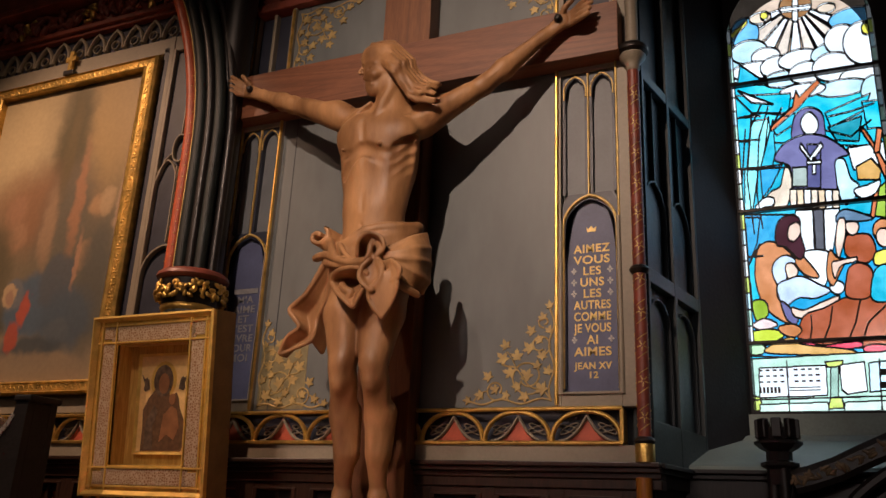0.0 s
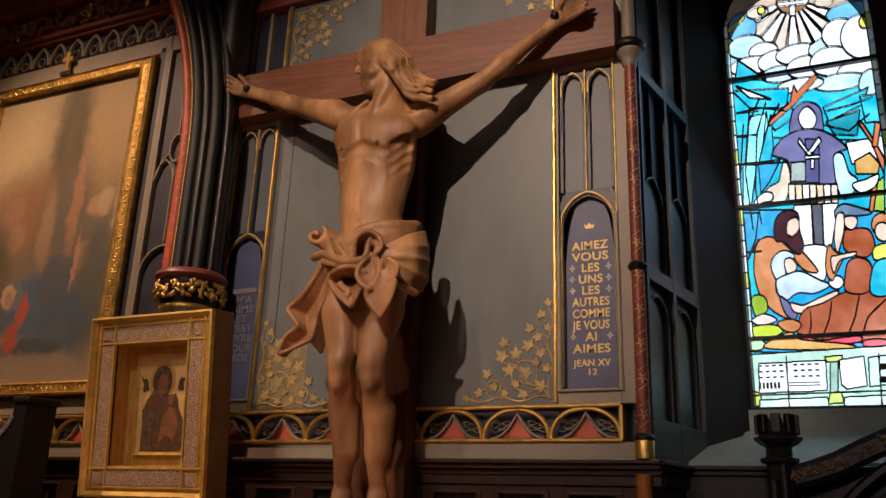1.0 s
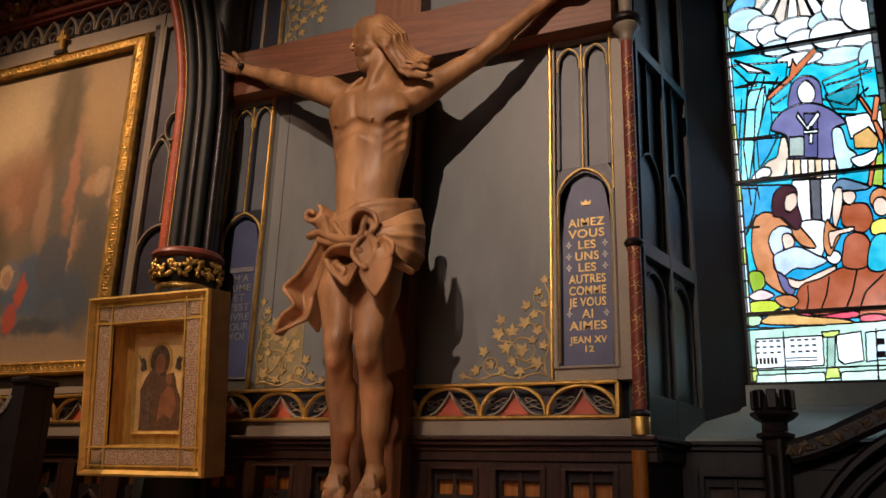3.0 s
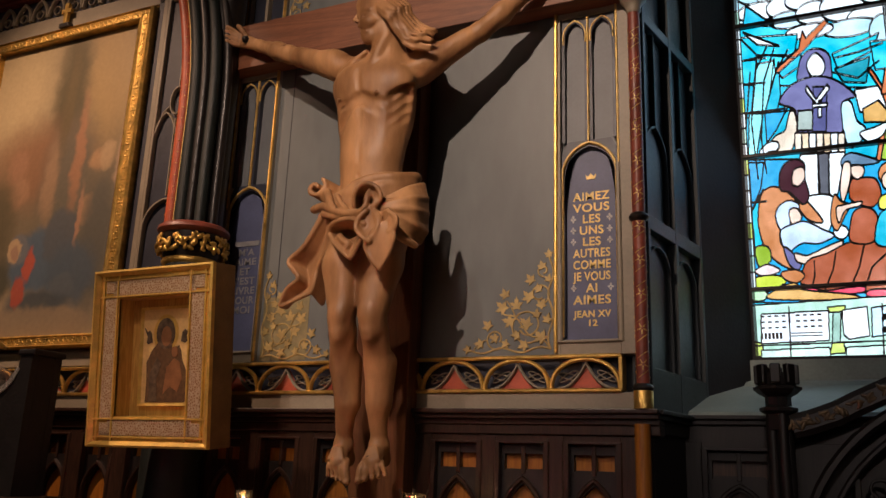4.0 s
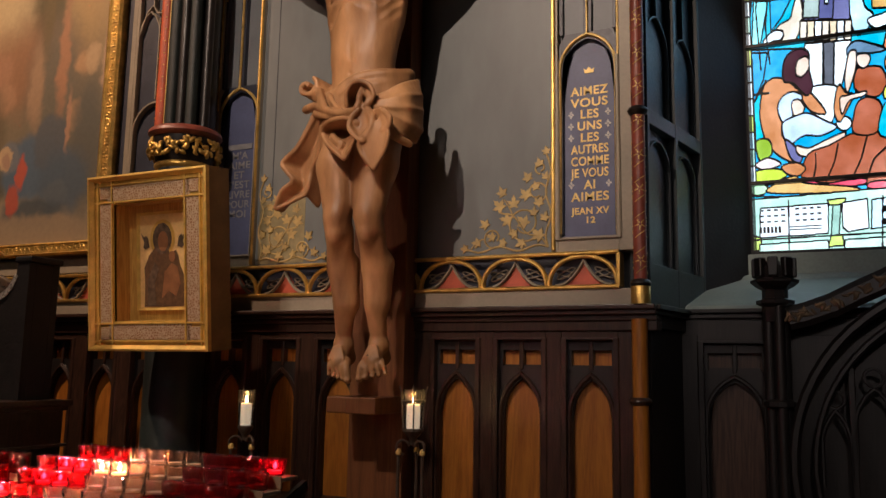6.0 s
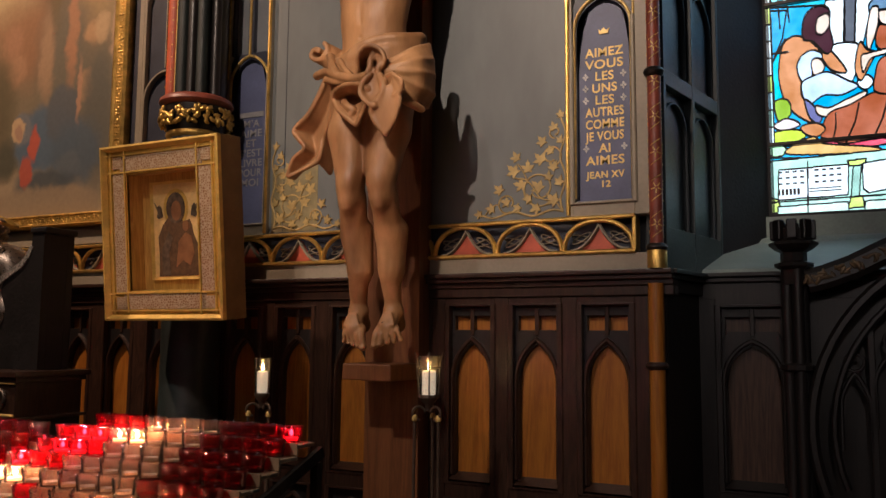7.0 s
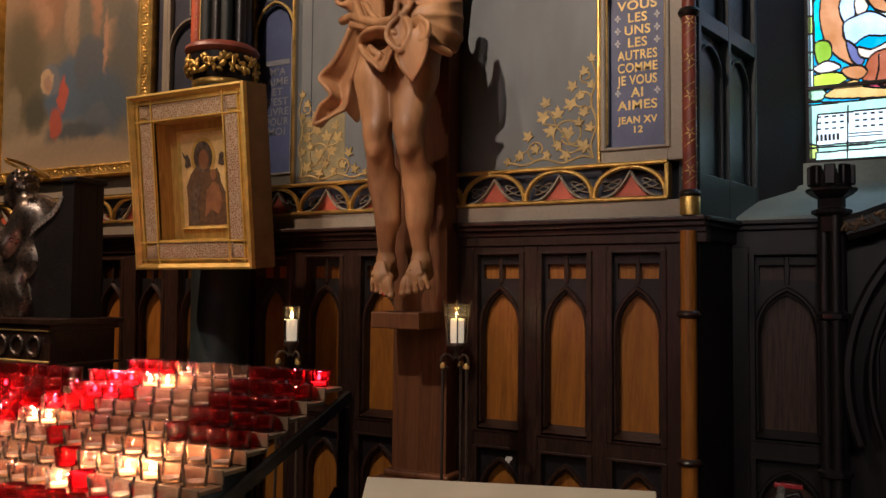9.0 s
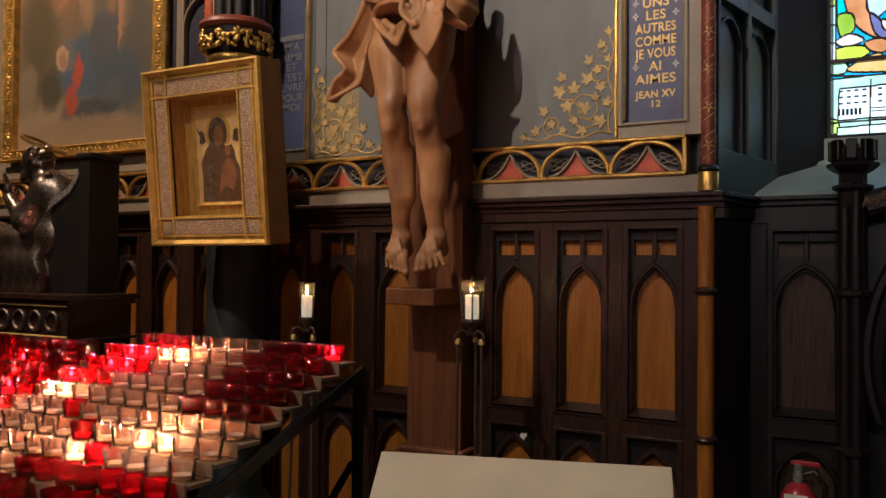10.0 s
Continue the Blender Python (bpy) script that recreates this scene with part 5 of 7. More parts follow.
# arms and hands
for sh, el, wr, ha, fi in (((-2.32, -0.36, 3.725), (-2.731, -0.29, 3.926), (-3.03, -0.21, 4.085), (-3.16, -0.185, 4.15), (-3.29, -0.18, 4.2)), ((-1.81, -0.35, 3.63), (-1.507, -0.28, 3.831), (-1.191, -0.205, 4.115), (-1.085, -0.19, 4.195), (-0.9, -0.19, 4.235))):
    sh, el, wr, ha, fi = (Vector(v) for v in (sh, el, wr, ha, fi))
    g.limb(sh, el, 0.072, 0.05, 0.05)
    g.lump(sh.lerp(el, 0.12) + Vector((0, -0.01, 0.02)), (0.085, 0.075, 0.075), 0.05)
    g.limb(sh.lerp(el, 0.3) + Vector((0, -0.02, 0.0)), sh.lerp(el, 0.75) + Vector((0, -0.015, 0)), 0.056, 0.045, 0.04)
    g.limb(el, el.lerp(wr, 0.35), 0.05, 0.054, 0.03)
    g.limb(el.lerp(wr, 0.35), wr, 0.053, 0.034, 0.03)
    g.limb(wr, ha, 0.034, 0.045, 0.03, flat=0.7)
    d = (fi - ha)
    up = Vector((0, 0, 1))
    for j in range(4):
        off = up * (0.032 - 0.021 * j)
        k1 = ha + off * 1.0 + d * 0.25
        k2 = k1 + d * (0.42 - 0.05 * abs(j - 1)) + off * 0.5 + Vector((0, -0.035, 0))
        k3 = k2 + d * 0.26 + Vector((0, -0.03 if fi.x < -2 else -0.01, 0.006))
        g.strand([ha + off * 0.8, k1, k2, k3], 0.017, 0.011, 0.006)
    g.strand([ha - d * 0.1 + up * 0.02, ha + up * 0.06 + Vector((0, -0.03, 0)) + d * 0.1, ha + up * 0.085 + d * 0.35 + Vector((0, -0.04, 0))], 0.017, 0.012, 0.008)
# legs and feet: hip, knee, calf, shin, ankle, heel, toes
LEGS = (
    ((-2.15, -0.39, 2.83), (-2.104, -0.530, 2.260), (-2.135, -0.420, 2.044), (-2.116, -0.400, 1.869), (-2.148, -0.350, 1.681), (-2.161, -0.290, 1.604), (-2.115, -0.460, 1.494)),
    ((-1.935, -0.38, 2.82), (-1.929, -0.530, 2.258), (-1.945, -0.410, 2.042), (-1.947, -0.390, 1.870), (-1.955, -0.340, 1.682), (-1.966, -0.280, 1.607), (-1.926, -0.470, 1.504)),
)
for side, (hi, kn, cal, sh, an, he, to) in zip((1, -1), LEGS):
    hi, kn, cal, sh, an, he, to = (Vector(v) for v in (hi, kn, cal, sh, an, he, to))
    mid = hi.lerp(kn, 0.5) + Vector((-0.006 * side, -0.012, 0))
    g.limb(hi, mid, 0.12, 0.104, 0.04)
    g.limb(mid, kn + Vector((0, 0.02, 0.05)), 0.104, 0.072, 0.04)
    g.limb(mid + Vector((0.03 * side, -0.03, -0.05)), kn + Vector((0.03 * side, 0.0, 0.08)), 0.06, 0.04, 0.04)
    g.limb(mid + Vector((-0.04 * side, -0.02, -0.02)), kn + Vector((-0.035 * side, 0.01, 0.09)), 0.055, 0.035, 0.04)
    g.lump(kn + Vector((0, -0.005, 0.0)), (0.062, 0.05, 0.062), 0.03)
    g.lump(kn + Vector((0.01 * side, -0.045, 0.015)), (0.036, 0.016, 0.04), 0.02)
    g.lump(kn + Vector((0, -0.02, -0.085)), (0.03, 0.026, 0.034), 0.04)
    g.limb(kn + Vector((0.0, 0.04, -0.05)), cal, 0.066, 0.066, 0.04)
    g.limb(cal + Vector((0.014, 0.03, 0.02)), sh + Vector((0.008, 0.02, 0)), 0.066, 0.052, 0.03)
    g.limb(cal, sh, 0.06, 0.05, 0.03)
    g.limb(sh, an, 0.052, 0.038, 0.03)
    g.strand([kn + Vector((0, -0.01, -0.07)), cal + Vector((-0.012, -0.04, 0)), sh + Vector((-0.012, -0.03, 0)), an + Vector((-0.004, -0.012, 0.05))], 0.03, 0.022, 0.022)
    for s in (-1, 1):
        g.lump(an + Vector((0.036 * s, 0.004, -0.016)), (0.017, 0.02, 0.021), 0.018)
    g.limb(an, he, 0.042, 0.042, 0.02)
    g.limb(an + Vector((0, -0.012, -0.02)), an.lerp(to, 0.55) + Vector((0, -0.01, 0)), 0.04, 0.042, 0.025, flat=0.9)
    for j in range(5):
        x = (0.052 - 0.027 * j) * side
        big = 1.25 if j == 0 else 1.0 - 0.07 * j
        p = an.lerp(to, 0.5) + Vector((x * 0.75, -0.006, 0.0))
        q = to + Vector((x * 1.15, 0.008 + 0.008 * j, 0.007 * j))
        g.strand([p, p.lerp(q, 0.55) + Vector((0, -0.014, 0.012)), q], 0.0165 * big, 0.013 * big, 0.005)
        g.lump(q + Vector((0, -0.008, 0.0)), (0.014 * big, 0.014 * big, 0.012 * big), 0.004)
        g.limb(an.lerp(to, 0.2) + Vector((x * 0.4, -0.045, 0.01)), p + Vector((0, -0.028, 0.01)), 0.006, 0.007, 0.012)
# loincloth: wound round the hips
for i in range(6):
    pts = []
    for j in range(19):
        ph = radians(185 + 185 * j / 18)
        lift = 0.05 * math.cos(ph)
        pts.append((-2.03 + (0.222 + 0.008 * math.sin(j * 0.9 + i)) * math.cos(ph), -0.375 + 0.172 * math.sin(ph) + 0.006 * math.sin(j * 1.3 + 2 * i), 2.935 - 0.044 * i + lift * (1.2 - 0.2 * i) + 0.008 * math.sin(j * 0.8 + i * 1.7)))
    g.strand(pts, 0.024, None, 0.03)


def ruffle(foot, lip, r=0.0095, edge=0.0115):
    """A flaring piece of cloth with a thickened, rolled lip."""
    g.sheet(foot, lip, r, 0.005, 44)
    g.strand(lip, edge, edge * 0.85, 0.004)


# folds fanning from the middle over the hip
FAN = (
    [(-1.908, -0.600, 2.803), (-1.806, -0.595, 2.835), (-1.748, -0.545, 2.886), (-1.726, -0.440, 2.936)],
    [(-1.859, -0.630, 2.783), (-1.773, -0.620, 2.794), (-1.708, -0.570, 2.821), (-1.697, -0.460, 2.855)],
    [(-1.846, -0.630, 2.770), (-1.759, -0.620, 2.762), (-1.699, -0.570, 2.763), (-1.691, -0.460, 2.778)],
    [(-1.839, -0.630, 2.758), (-1.768, -0.610, 2.729), (-1.706, -0.560, 2.698), (-1.692, -0.460, 2.685)],
    [(-1.831, -0.620, 2.743), (-1.783, -0.600, 2.688), (-1.745, -0.550, 2.647), (-1.721, -0.460, 2.636)],
)
for k, (p, q) in enumerate(zip(FAN, FAN[1:])):
    g.sheet(p, q, 0.01, 0.012, 40)
for k, p in enumerate(FAN):
    g.strand(p, 0.02 - 0.005 * (k % 2), 0.012, 0.008)
# rolled edge across the belly
g.strand([(-2.333, -0.490, 2.854), (-2.233, -0.550, 2.844), (-2.149, -0.595, 2.804), (-2.053, -0.630, 2.764), (-1.967, -0.645, 2.757), (-1.897, -0.650, 2.774)], 0.021, 0.017, 0.008)
g.strand([(-2.242, -0.540, 2.806), (-2.142, -0.590, 2.769), (-2.044, -0.620, 2.740), (-1.956, -0.640, 2.731)], 0.017, 0.014, 0.008)
g.strand([(-2.239, -0.520, 2.931), (-2.189, -0.570, 2.864), (-2.146, -0.600, 2.814)], 0.02, 0.016, 0.01)
g.strand([(-2.135, -0.585, 2.878), (-2.089, -0.610, 2.823), (-2.035, -0.630, 2.777)], 0.014, 0.01, 0.01)
# knot at the side, curled like a shell
cur = [(-2.323 + (0.012 + 0.056 * t) * math.cos(6.6 * t + 0.6), 2.969 + (0.01 + 0.044 * t) * math.sin(6.6 * t + 0.6)) for t in [i / 22 for i in range(23)]]
g.sheet([(x + 0.04, -0.4, z - 0.02) for x, z in cur], [(x, -0.5 + 0.01 * math.sin(i), z) for i, (x, z) in enumerate(cur)], 0.0105, 0.005, 44)
g.strand([(x, -0.505, z) for x, z in cur], 0.013, 0.012, 0.004)
g.lump((-2.261, -0.460, 2.925), (0.05, 0.05, 0.05), 0.03)
# hood of cloth standing over the roll
ruffle([(-1.998, -0.575, 2.807), (-2.009, -0.555, 2.850), (-2.001, -0.545, 2.880), (-1.975, -0.545, 2.880), (-1.948, -0.555, 2.853), (-1.935, -0.575, 2.813)], [(-1.995, -0.645, 2.791), (-1.985, -0.665, 2.848), (-1.948, -0.675, 2.882), (-1.901, -0.680, 2.886), (-1.853, -0.675, 2.860), (-1.834, -0.670, 2.813), (-1.858, -0.665, 2.775)])
g.strand([(-1.909, -0.645, 2.858), (-1.914, -0.660, 2.825), (-1.915, -0.665, 2.789), (-1.926, -0.675, 2.758)], 0.015, 0.012, 0.006)
g.strand([(-1.886, -0.645, 2.838), (-1.860, -0.665, 2.800), (-1.871, -0.675, 2.764)], 0.016, 0.012, 0.006)
# open cup hanging over the thigh
ruffle([(-2.117, -0.575, 2.683), (-2.106, -0.565, 2.708), (-2.060, -0.565, 2.710), (-2.008, -0.575, 2.691), (-1.976, -0.595, 2.660)], [(-2.138, -0.625, 2.674), (-2.110, -0.655, 2.703), (-2.045, -0.680, 2.716), (-1.967, -0.695, 2.710), (-1.902, -0.695, 2.676)], 0.0105)
ruffle([(-2.117, -0.575, 2.683), (-2.096, -0.575, 2.661), (-2.049, -0.585, 2.634), (-2.006, -0.595, 2.639), (-1.976, -0.595, 2.660)], [(-2.138, -0.625, 2.674), (-2.089, -0.655, 2.610), (-2.031, -0.670, 2.562), (-1.979, -0.675, 2.524), (-1.948, -0.685, 2.558), (-1.915, -0.695, 2.605)], 0.0105)
g.strand([(-2.072, -0.635, 2.648), (-2.032, -0.655, 2.614), (-2.006, -0.655, 2.601), (-2.017, -0.655, 2.579)], 0.016, 0.014, 0.006)
# twisted fold down the middle
ruffle([(-1.886, -0.645, 2.758), (-1.915, -0.645, 2.726), (-1.925, -0.645, 2.687), (-1.892, -0.655, 2.648)], [(-1.895, -0.695, 2.743), (-1.927, -0.710, 2.702), (-1.932, -0.715, 2.651), (-1.889, -0.720, 2.602), (-1.854, -0.715, 2.584)])
g.strand([(-1.872, -0.660, 2.752), (-1.827, -0.690, 2.694), (-1.825, -0.700, 2.646), (-1.858, -0.700, 2.610)], 0.018, 0.014, 0.006)
g.sheet([(-1.908, -0.660, 2.744), (-1.931, -0.670, 2.703), (-1.931, -0.675, 2.662), (-1.888, -0.690, 2.615)], [(-1.871, -0.660, 2.746), (-1.841, -0.670, 2.701), (-1.845, -0.675, 2.655), (-1.870, -0.690, 2.614)], 0.012, 0.012, 30)
# pointed leaf of cloth and its turned-back shoulder
g.sheet([(-1.864, -0.710, 2.591), (-1.882, -0.695, 2.564), (-1.857, -0.690, 2.509), (-1.817, -0.680, 2.460)], [(-1.770, -0.685, 2.701), (-1.750, -0.690, 2.615), (-1.768, -0.685, 2.531), (-1.814, -0.680, 2.459)], 0.0105, 0.006, 44)
g.strand([(-1.861, -0.715, 2.595), (-1.882, -0.705, 2.564), (-1.857, -0.695, 2.507), (-1.815, -0.683, 2.459)], 0.0135, 0.009, 0.004)
g.strand([(-1.775, -0.690, 2.722), (-1.739, -0.695, 2.613), (-1.763, -0.690, 2.529), (-1.812, -0.683, 2.459)], 0.0135, 0.009, 0.004)
ruffle([(-1.831, -0.665, 2.735), (-1.810, -0.655, 2.697), (-1.795, -0.655, 2.651)], [(-1.779, -0.695, 2.732), (-1.727, -0.705, 2.691), (-1.730, -0.700, 2.649), (-1.766, -0.695, 2.626)])
g.strand([(-1.771, -0.665, 2.646), (-1.736, -0.625, 2.615), (-1.702, -0.545, 2.595)], 0.018, 0.014, 0.014)
# hanging tail, folded lengthwise
OUTER = [(-2.269, -0.500, 2.826), (-2.315, -0.500, 2.739), (-2.375, -0.500, 2.652), (-2.462, -0.490, 2.589), (-2.425, -0.500, 2.536), (-2.389, -0.500, 2.486), (-2.470, -0.480, 2.442), (-2.513, -0.470, 2.363)]
INNER = [(-2.215, -0.500, 2.754), (-2.240, -0.480, 2.677), (-2.279, -0.460, 2.601), (-2.320, -0.440, 2.543), (-2.322, -0.450, 2.487), (-2.340, -0.450, 2.429), (-2.389, -0.460, 2.400), (-2.508, -0.465, 2.355)]
MID = [Vector(a).lerp(Vector(b), 0.45) + Vector((0.0, 0.055, 0.0)) for a, b in zip(OUTER, INNER)]
g.sheet(OUTER, MID, 0.0105, 0.006, 50)
g.sheet(MID, INNER, 0.0105, 0.006, 50)
g.strand(OUTER, 0.015, 0.01, 0.004)
g.strand(INNER, 0.013, 0.009, 0.004)
g.sheet(INNER[1:6], [(x + 0.012, y + 0.09, z - 0.05) for x, y, z in INNER[1:6]], 0.0105, 0.006, 30)
g.skin("statue", STATUE_WOOD, "life-size carved limewood statue on a wooden cross", "statue")

for x, y, z in ((-3.13, -0.22, 4.14), (-1.1, -0.225, 4.195), (-2.145, -0.415, 1.596), (-1.952, -0.415, 1.604)):
    bm = bmesh.new()
    lathe(bm, [(0.022, 0), (0.024, 0.012), (0.014, 0.03), (0.0, 0.034)], seg=10)
    bmesh.ops.rotate(bm, verts=bm.verts, matrix=Matrix.Rotation(radians(90), 3, "X"))
    ob = part("nail", bm, IRON, root, "dark iron nail head")
    ob.location = (x + 2.085, y, z)

# ---- stained glass window ----
GLASS = {}
for nm, col in dict(cyan=(0.0, 0.5, 0.68), cyan_light=(0.25, 0.8, 0.9), cyan_deep=(0.0, 0.4, 0.56), blue=(0.0, 0.31, 0.58), teal=(0.0, 0.26, 0.34), sky=(0.12, 0.42, 0.72), pale=(0.5, 0.74, 0.86), white=(0.86, 0.93, 0.97), tan=(0.55, 0.4, 0.3), ray=(0.75, 0.62, 0.52), brown=(0.3, 0.14, 0.05), cream=(0.78, 0.62, 0.48), yellow=(0.75, 0.68, 0.08), orange=(0.55, 0.14, 0.04), ochre=(0.6, 0.32, 0.08), ochre_pale=(0.7, 0.5, 0.32), green=(0.28, 0.42, 0.03), green_pale=(0.45, 0.72, 0.4), lime=(0.5, 0.6, 0.03), lilac=(0.14, 0.13, 0.28), purple=(0.09, 0.09, 0.22), grey=(0.36, 0.42, 0.38), grey_dark=(0.1, 0.1, 0.12), blush=(0.82, 0.56, 0.44), amber=(0.55, 0.2, 0.07), maroon=(0.05, 0.012, 0.02), ice=(0.5, 0.6, 0.85), rust=(0.35, 0.075, 0.025), slate=(0.12, 0.2, 0.3), pink=(0.8, 0.6, 0.58), red=(0.62, 0.02, 0.07), mint=(0.45, 0.68, 0.55), mint_pale=(0.6, 0.8, 0.68), mint_grey=(0.3, 0.46, 0.38), lemon=(0.5, 0.6, 0.12)).items():
    m = bpy.data.materials.new("glass_" + nm)
    t, n, l, b = nodes_of(m)
    n.remove(b)
    tr, gl, mx = n.new("ShaderNodeBsdfTransparent"), n.new("ShaderNodeBsdfGlossy"), n.new("ShaderNodeMixShader")
    co, nz, rp = n.new("ShaderNodeTexCoord"), n.new("ShaderNodeTexNoise"), n.new("ShaderNodeValToRGB")
    nz.inputs["Scale"].default_value, nz.inputs["Detail"].default_value = 7, 4
    l.new(co.outputs["Object"], nz.inputs["Vector"])
    rp.color_ramp.elements[0].position, rp.color_ramp.elements[1].position = 0.35, 0.72
    rp.color_ramp.elements[0].color = (*[c * 0.8 for c in col], 1)
    rp.color_ramp.elements[1].color = (*[min(1, c * 1.1 + 0.12 * max(col)) for c in col], 1)
    l.new(nz.outputs[0], rp.inputs[0])
    l.new(rp.outputs[0], tr.inputs[0])
    gl.inputs["Roughness"].default_value = 0.15
    mx.inputs[0].default_value = 0.04
    l.new(tr.outputs[0], mx.inputs[1])
    l.new(gl.outputs[0], mx.inputs[2])
    l.new(mx.outputs[0], n["Material Output"].inputs[0])
    GLASS[nm] = m
NAMES = list(GLASS)
SKY_GLOW = bpy.data.materials.new("sky_glow")
t, n, l, b = nodes_of(SKY_GLOW)
b.inputs["Base Color"].default_value = (0, 0, 0, 1)
b.inputs["Emission Color"].default_value = (0.86, 0.95, 1.0, 1)
b.inputs["Emission Strength"].default_value = 1.75
LEAD = surface("lead_came", (0.03, 0.03, 0.033), 0.5, metal=0.6, vary=0.2, scale=20, bump=0.1)
CELL = 0.0034
GW, GH = int((WX1 - WX0) / CELL), int((WTOP - WZ0) / CELL)
uu, vv = np.meshgrid((np.arange(GW) + 0.5) * CELL, (np.arange(GH) + 0.5) * CELL)
design = np.zeros((GH, GW), int)
drawn = [0]
cames = np.zeros((GH, GW), bool)
design[:] = 1000 + NAMES.index("cyan")


def _put(mask, colour):
    drawn[0] += 1
    design[mask] = (drawn[0] + 1) * 1000 + NAMES.index(colour)
    cames[mask] = False


def ell(colour, u, v, ru, rv):
    _put(((uu - u) / ru) ** 2 + ((vv - v) / rv) ** 2 < 1, colour)


def poly(colour, *pts):
    inside = np.zeros(uu.shape, bool)
    for (x0, y0), (x1, y1) in zip(pts, pts[1:] + pts[:1]):
        if y0 != y1:
            inside ^= ((y0 > vv) != (y1 > vv)) & (uu < (x1 - x0) * (vv - y0) / (y1 - y0) + x0)
    _put(inside, colour)


def form(colour, *pts):
    """A piece of glass with a smooth, rounded outline."""
    n, line = len(pts), []
    for i in range(n):
        a, b, c, d = (np.array(pts[(i + k) % n]) for k in (-1, 0, 1, 2))
        line += [tuple(0.5 * (2 * b + (c - a) * t + (2 * a - 5 * b + 4 * c - d) * t * t + (3 * b - a - 3 * c + d) * t ** 3)) for t in (0, 0.2, 0.4, 0.6, 0.8)]
    poly(colour, *line)


def came(*pts):
    for (x0, y0), (x1, y1) in zip(pts, pts[1:]):
        dx, dy = x1 - x0, y1 - y0
        t = np.clip(((uu - x0) * dx + (vv - y0) * dy) / (dx * dx + dy * dy), 0, 1)
        cames[(uu - x0 - dx * t) ** 2 + (vv - y0 - dy * t) ** 2 < 0.004 ** 2] = True


poly('cyan', (-0.002, 2.108), (0.899, 2.092), (0.858, 1.535), (0.006, 1.704))
poly('cyan_deep', (0.006, 1.704), (0.858, 1.535), (0.825, 1.116), (0.008, 1.208))
poly('blue', (0.008, 1.208), (0.825, 1.116), (0.784, 0.272), (-0.003, 0.334))
poly('pale', (-0.037, 2.115), (0.048, 2.917), (0.94, 2.686), (0.899, 2.092))
ell('tan', 0.435, 2.61, 0.417, 0.378)
poly('white', (0.435, 2.61), (0.052, 2.546), (0.086, 2.431))
poly('ray', (0.435, 2.61), (0.095, 2.41), (0.152, 2.311))
poly('white', (0.435, 2.61), (0.165, 2.293), (0.239, 2.217))
poly('ray', (0.435, 2.61), (0.255, 2.205), (0.34, 2.158))
poly('white', (0.435, 2.61), (0.358, 2.151), (0.447, 2.136))
poly('ray', (0.435, 2.61), (0.464, 2.136), (0.551, 2.152))
poly('white', (0.435, 2.61), (0.567, 2.158), (0.644, 2.204))
poly('ray', (0.435, 2.61), (0.659, 2.215), (0.721, 2.287))
poly('white', (0.435, 2.61), (0.732, 2.304), (0.775, 2.397))
ell('brown', 0.434, 2.602, 0.097, 0.101)
poly('white', (0.426, 2.711), (0.459, 2.703), (0.441, 2.482), (0.408, 2.489))
poly('white', (0.343, 2.606), (0.527, 2.588), (0.524, 2.555), (0.34, 2.573))
ell('sky', 0.118, 2.461, 0.087, 0.122)
ell('pale', 0.133, 2.323, 0.113, 0.086)
ell('white', 0.232, 2.269, 0.087, 0.065)
ell('white', 0.157, 2.181, 0.140, 0.065)
ell('white', 0.293, 2.182, 0.100, 0.079)
ell('white', 0.428, 2.208, 0.127, 0.072)
ell('pale', 0.319, 2.088, 0.113, 0.058)
ell('white', 0.468, 2.107, 0.113, 0.079)
ell('pale', 0.606, 2.211, 0.113, 0.079)
ell('sky', 0.755, 2.434, 0.140, 0.079)
ell('white', 0.678, 2.297, 0.100, 0.108)
ell('white', 0.613, 2.118, 0.120, 0.101)
ell('white', 0.793, 2.252, 0.113, 0.151)
ell('white', 0.775, 2.019, 0.140, 0.079)
ell('pale', 0.646, 1.966, 0.147, 0.058)
ell('white', 0.425, 1.988, 0.133, 0.050)
ell('pale', 0.825, 1.913, 0.080, 0.108)
ell('cream', 0.219, 2.558, 0.067, 0.043)
ell('yellow', 0.244, 2.57, 0.023, 0.032)
ell('cream', 0.611, 2.542, 0.053, 0.036)
ell('yellow', 0.819, 2.346, 0.027, 0.043)
poly('yellow', (0.02, 2.474), (0.139, 2.564), (0.137, 2.534), (0.039, 2.436))
poly('cyan', (0.027, 2.021), (0.359, 1.98), (0.332, 1.847), (0.12, 1.884))
poly('cyan_deep', (0.075, 2.238), (0.234, 2.064), (0.049, 2.099))
poly('white', (0.046, 2.058), (0.256, 1.919), (0.125, 1.955))
poly('cyan_deep', (0.351, 1.883), (0.382, 1.78), (0.256, 1.704), (0.218, 1.768))
poly('cyan', (0.537, 1.812), (0.793, 1.9), (0.751, 1.794), (0.559, 1.713))
poly('teal', (0.544, 1.715), (0.733, 1.759), (0.701, 1.596), (0.581, 1.622))
poly('cyan_light', (0.116, 1.825), (0.216, 1.828), (0.158, 1.489), (0.067, 1.502))
poly('cyan_light', (0.217, 1.847), (0.219, 1.518), (0.158, 1.489))
poly('cyan_deep', (0.242, 1.823), (0.237, 1.592), (0.191, 1.409), (0.142, 1.491))
poly('cyan_light', (0.054, 1.503), (0.132, 1.492), (0.08, 1.219), (0.035, 1.224))
poly('blue', (0.142, 1.491), (0.273, 1.511), (0.198, 1.371), (0.144, 1.303))
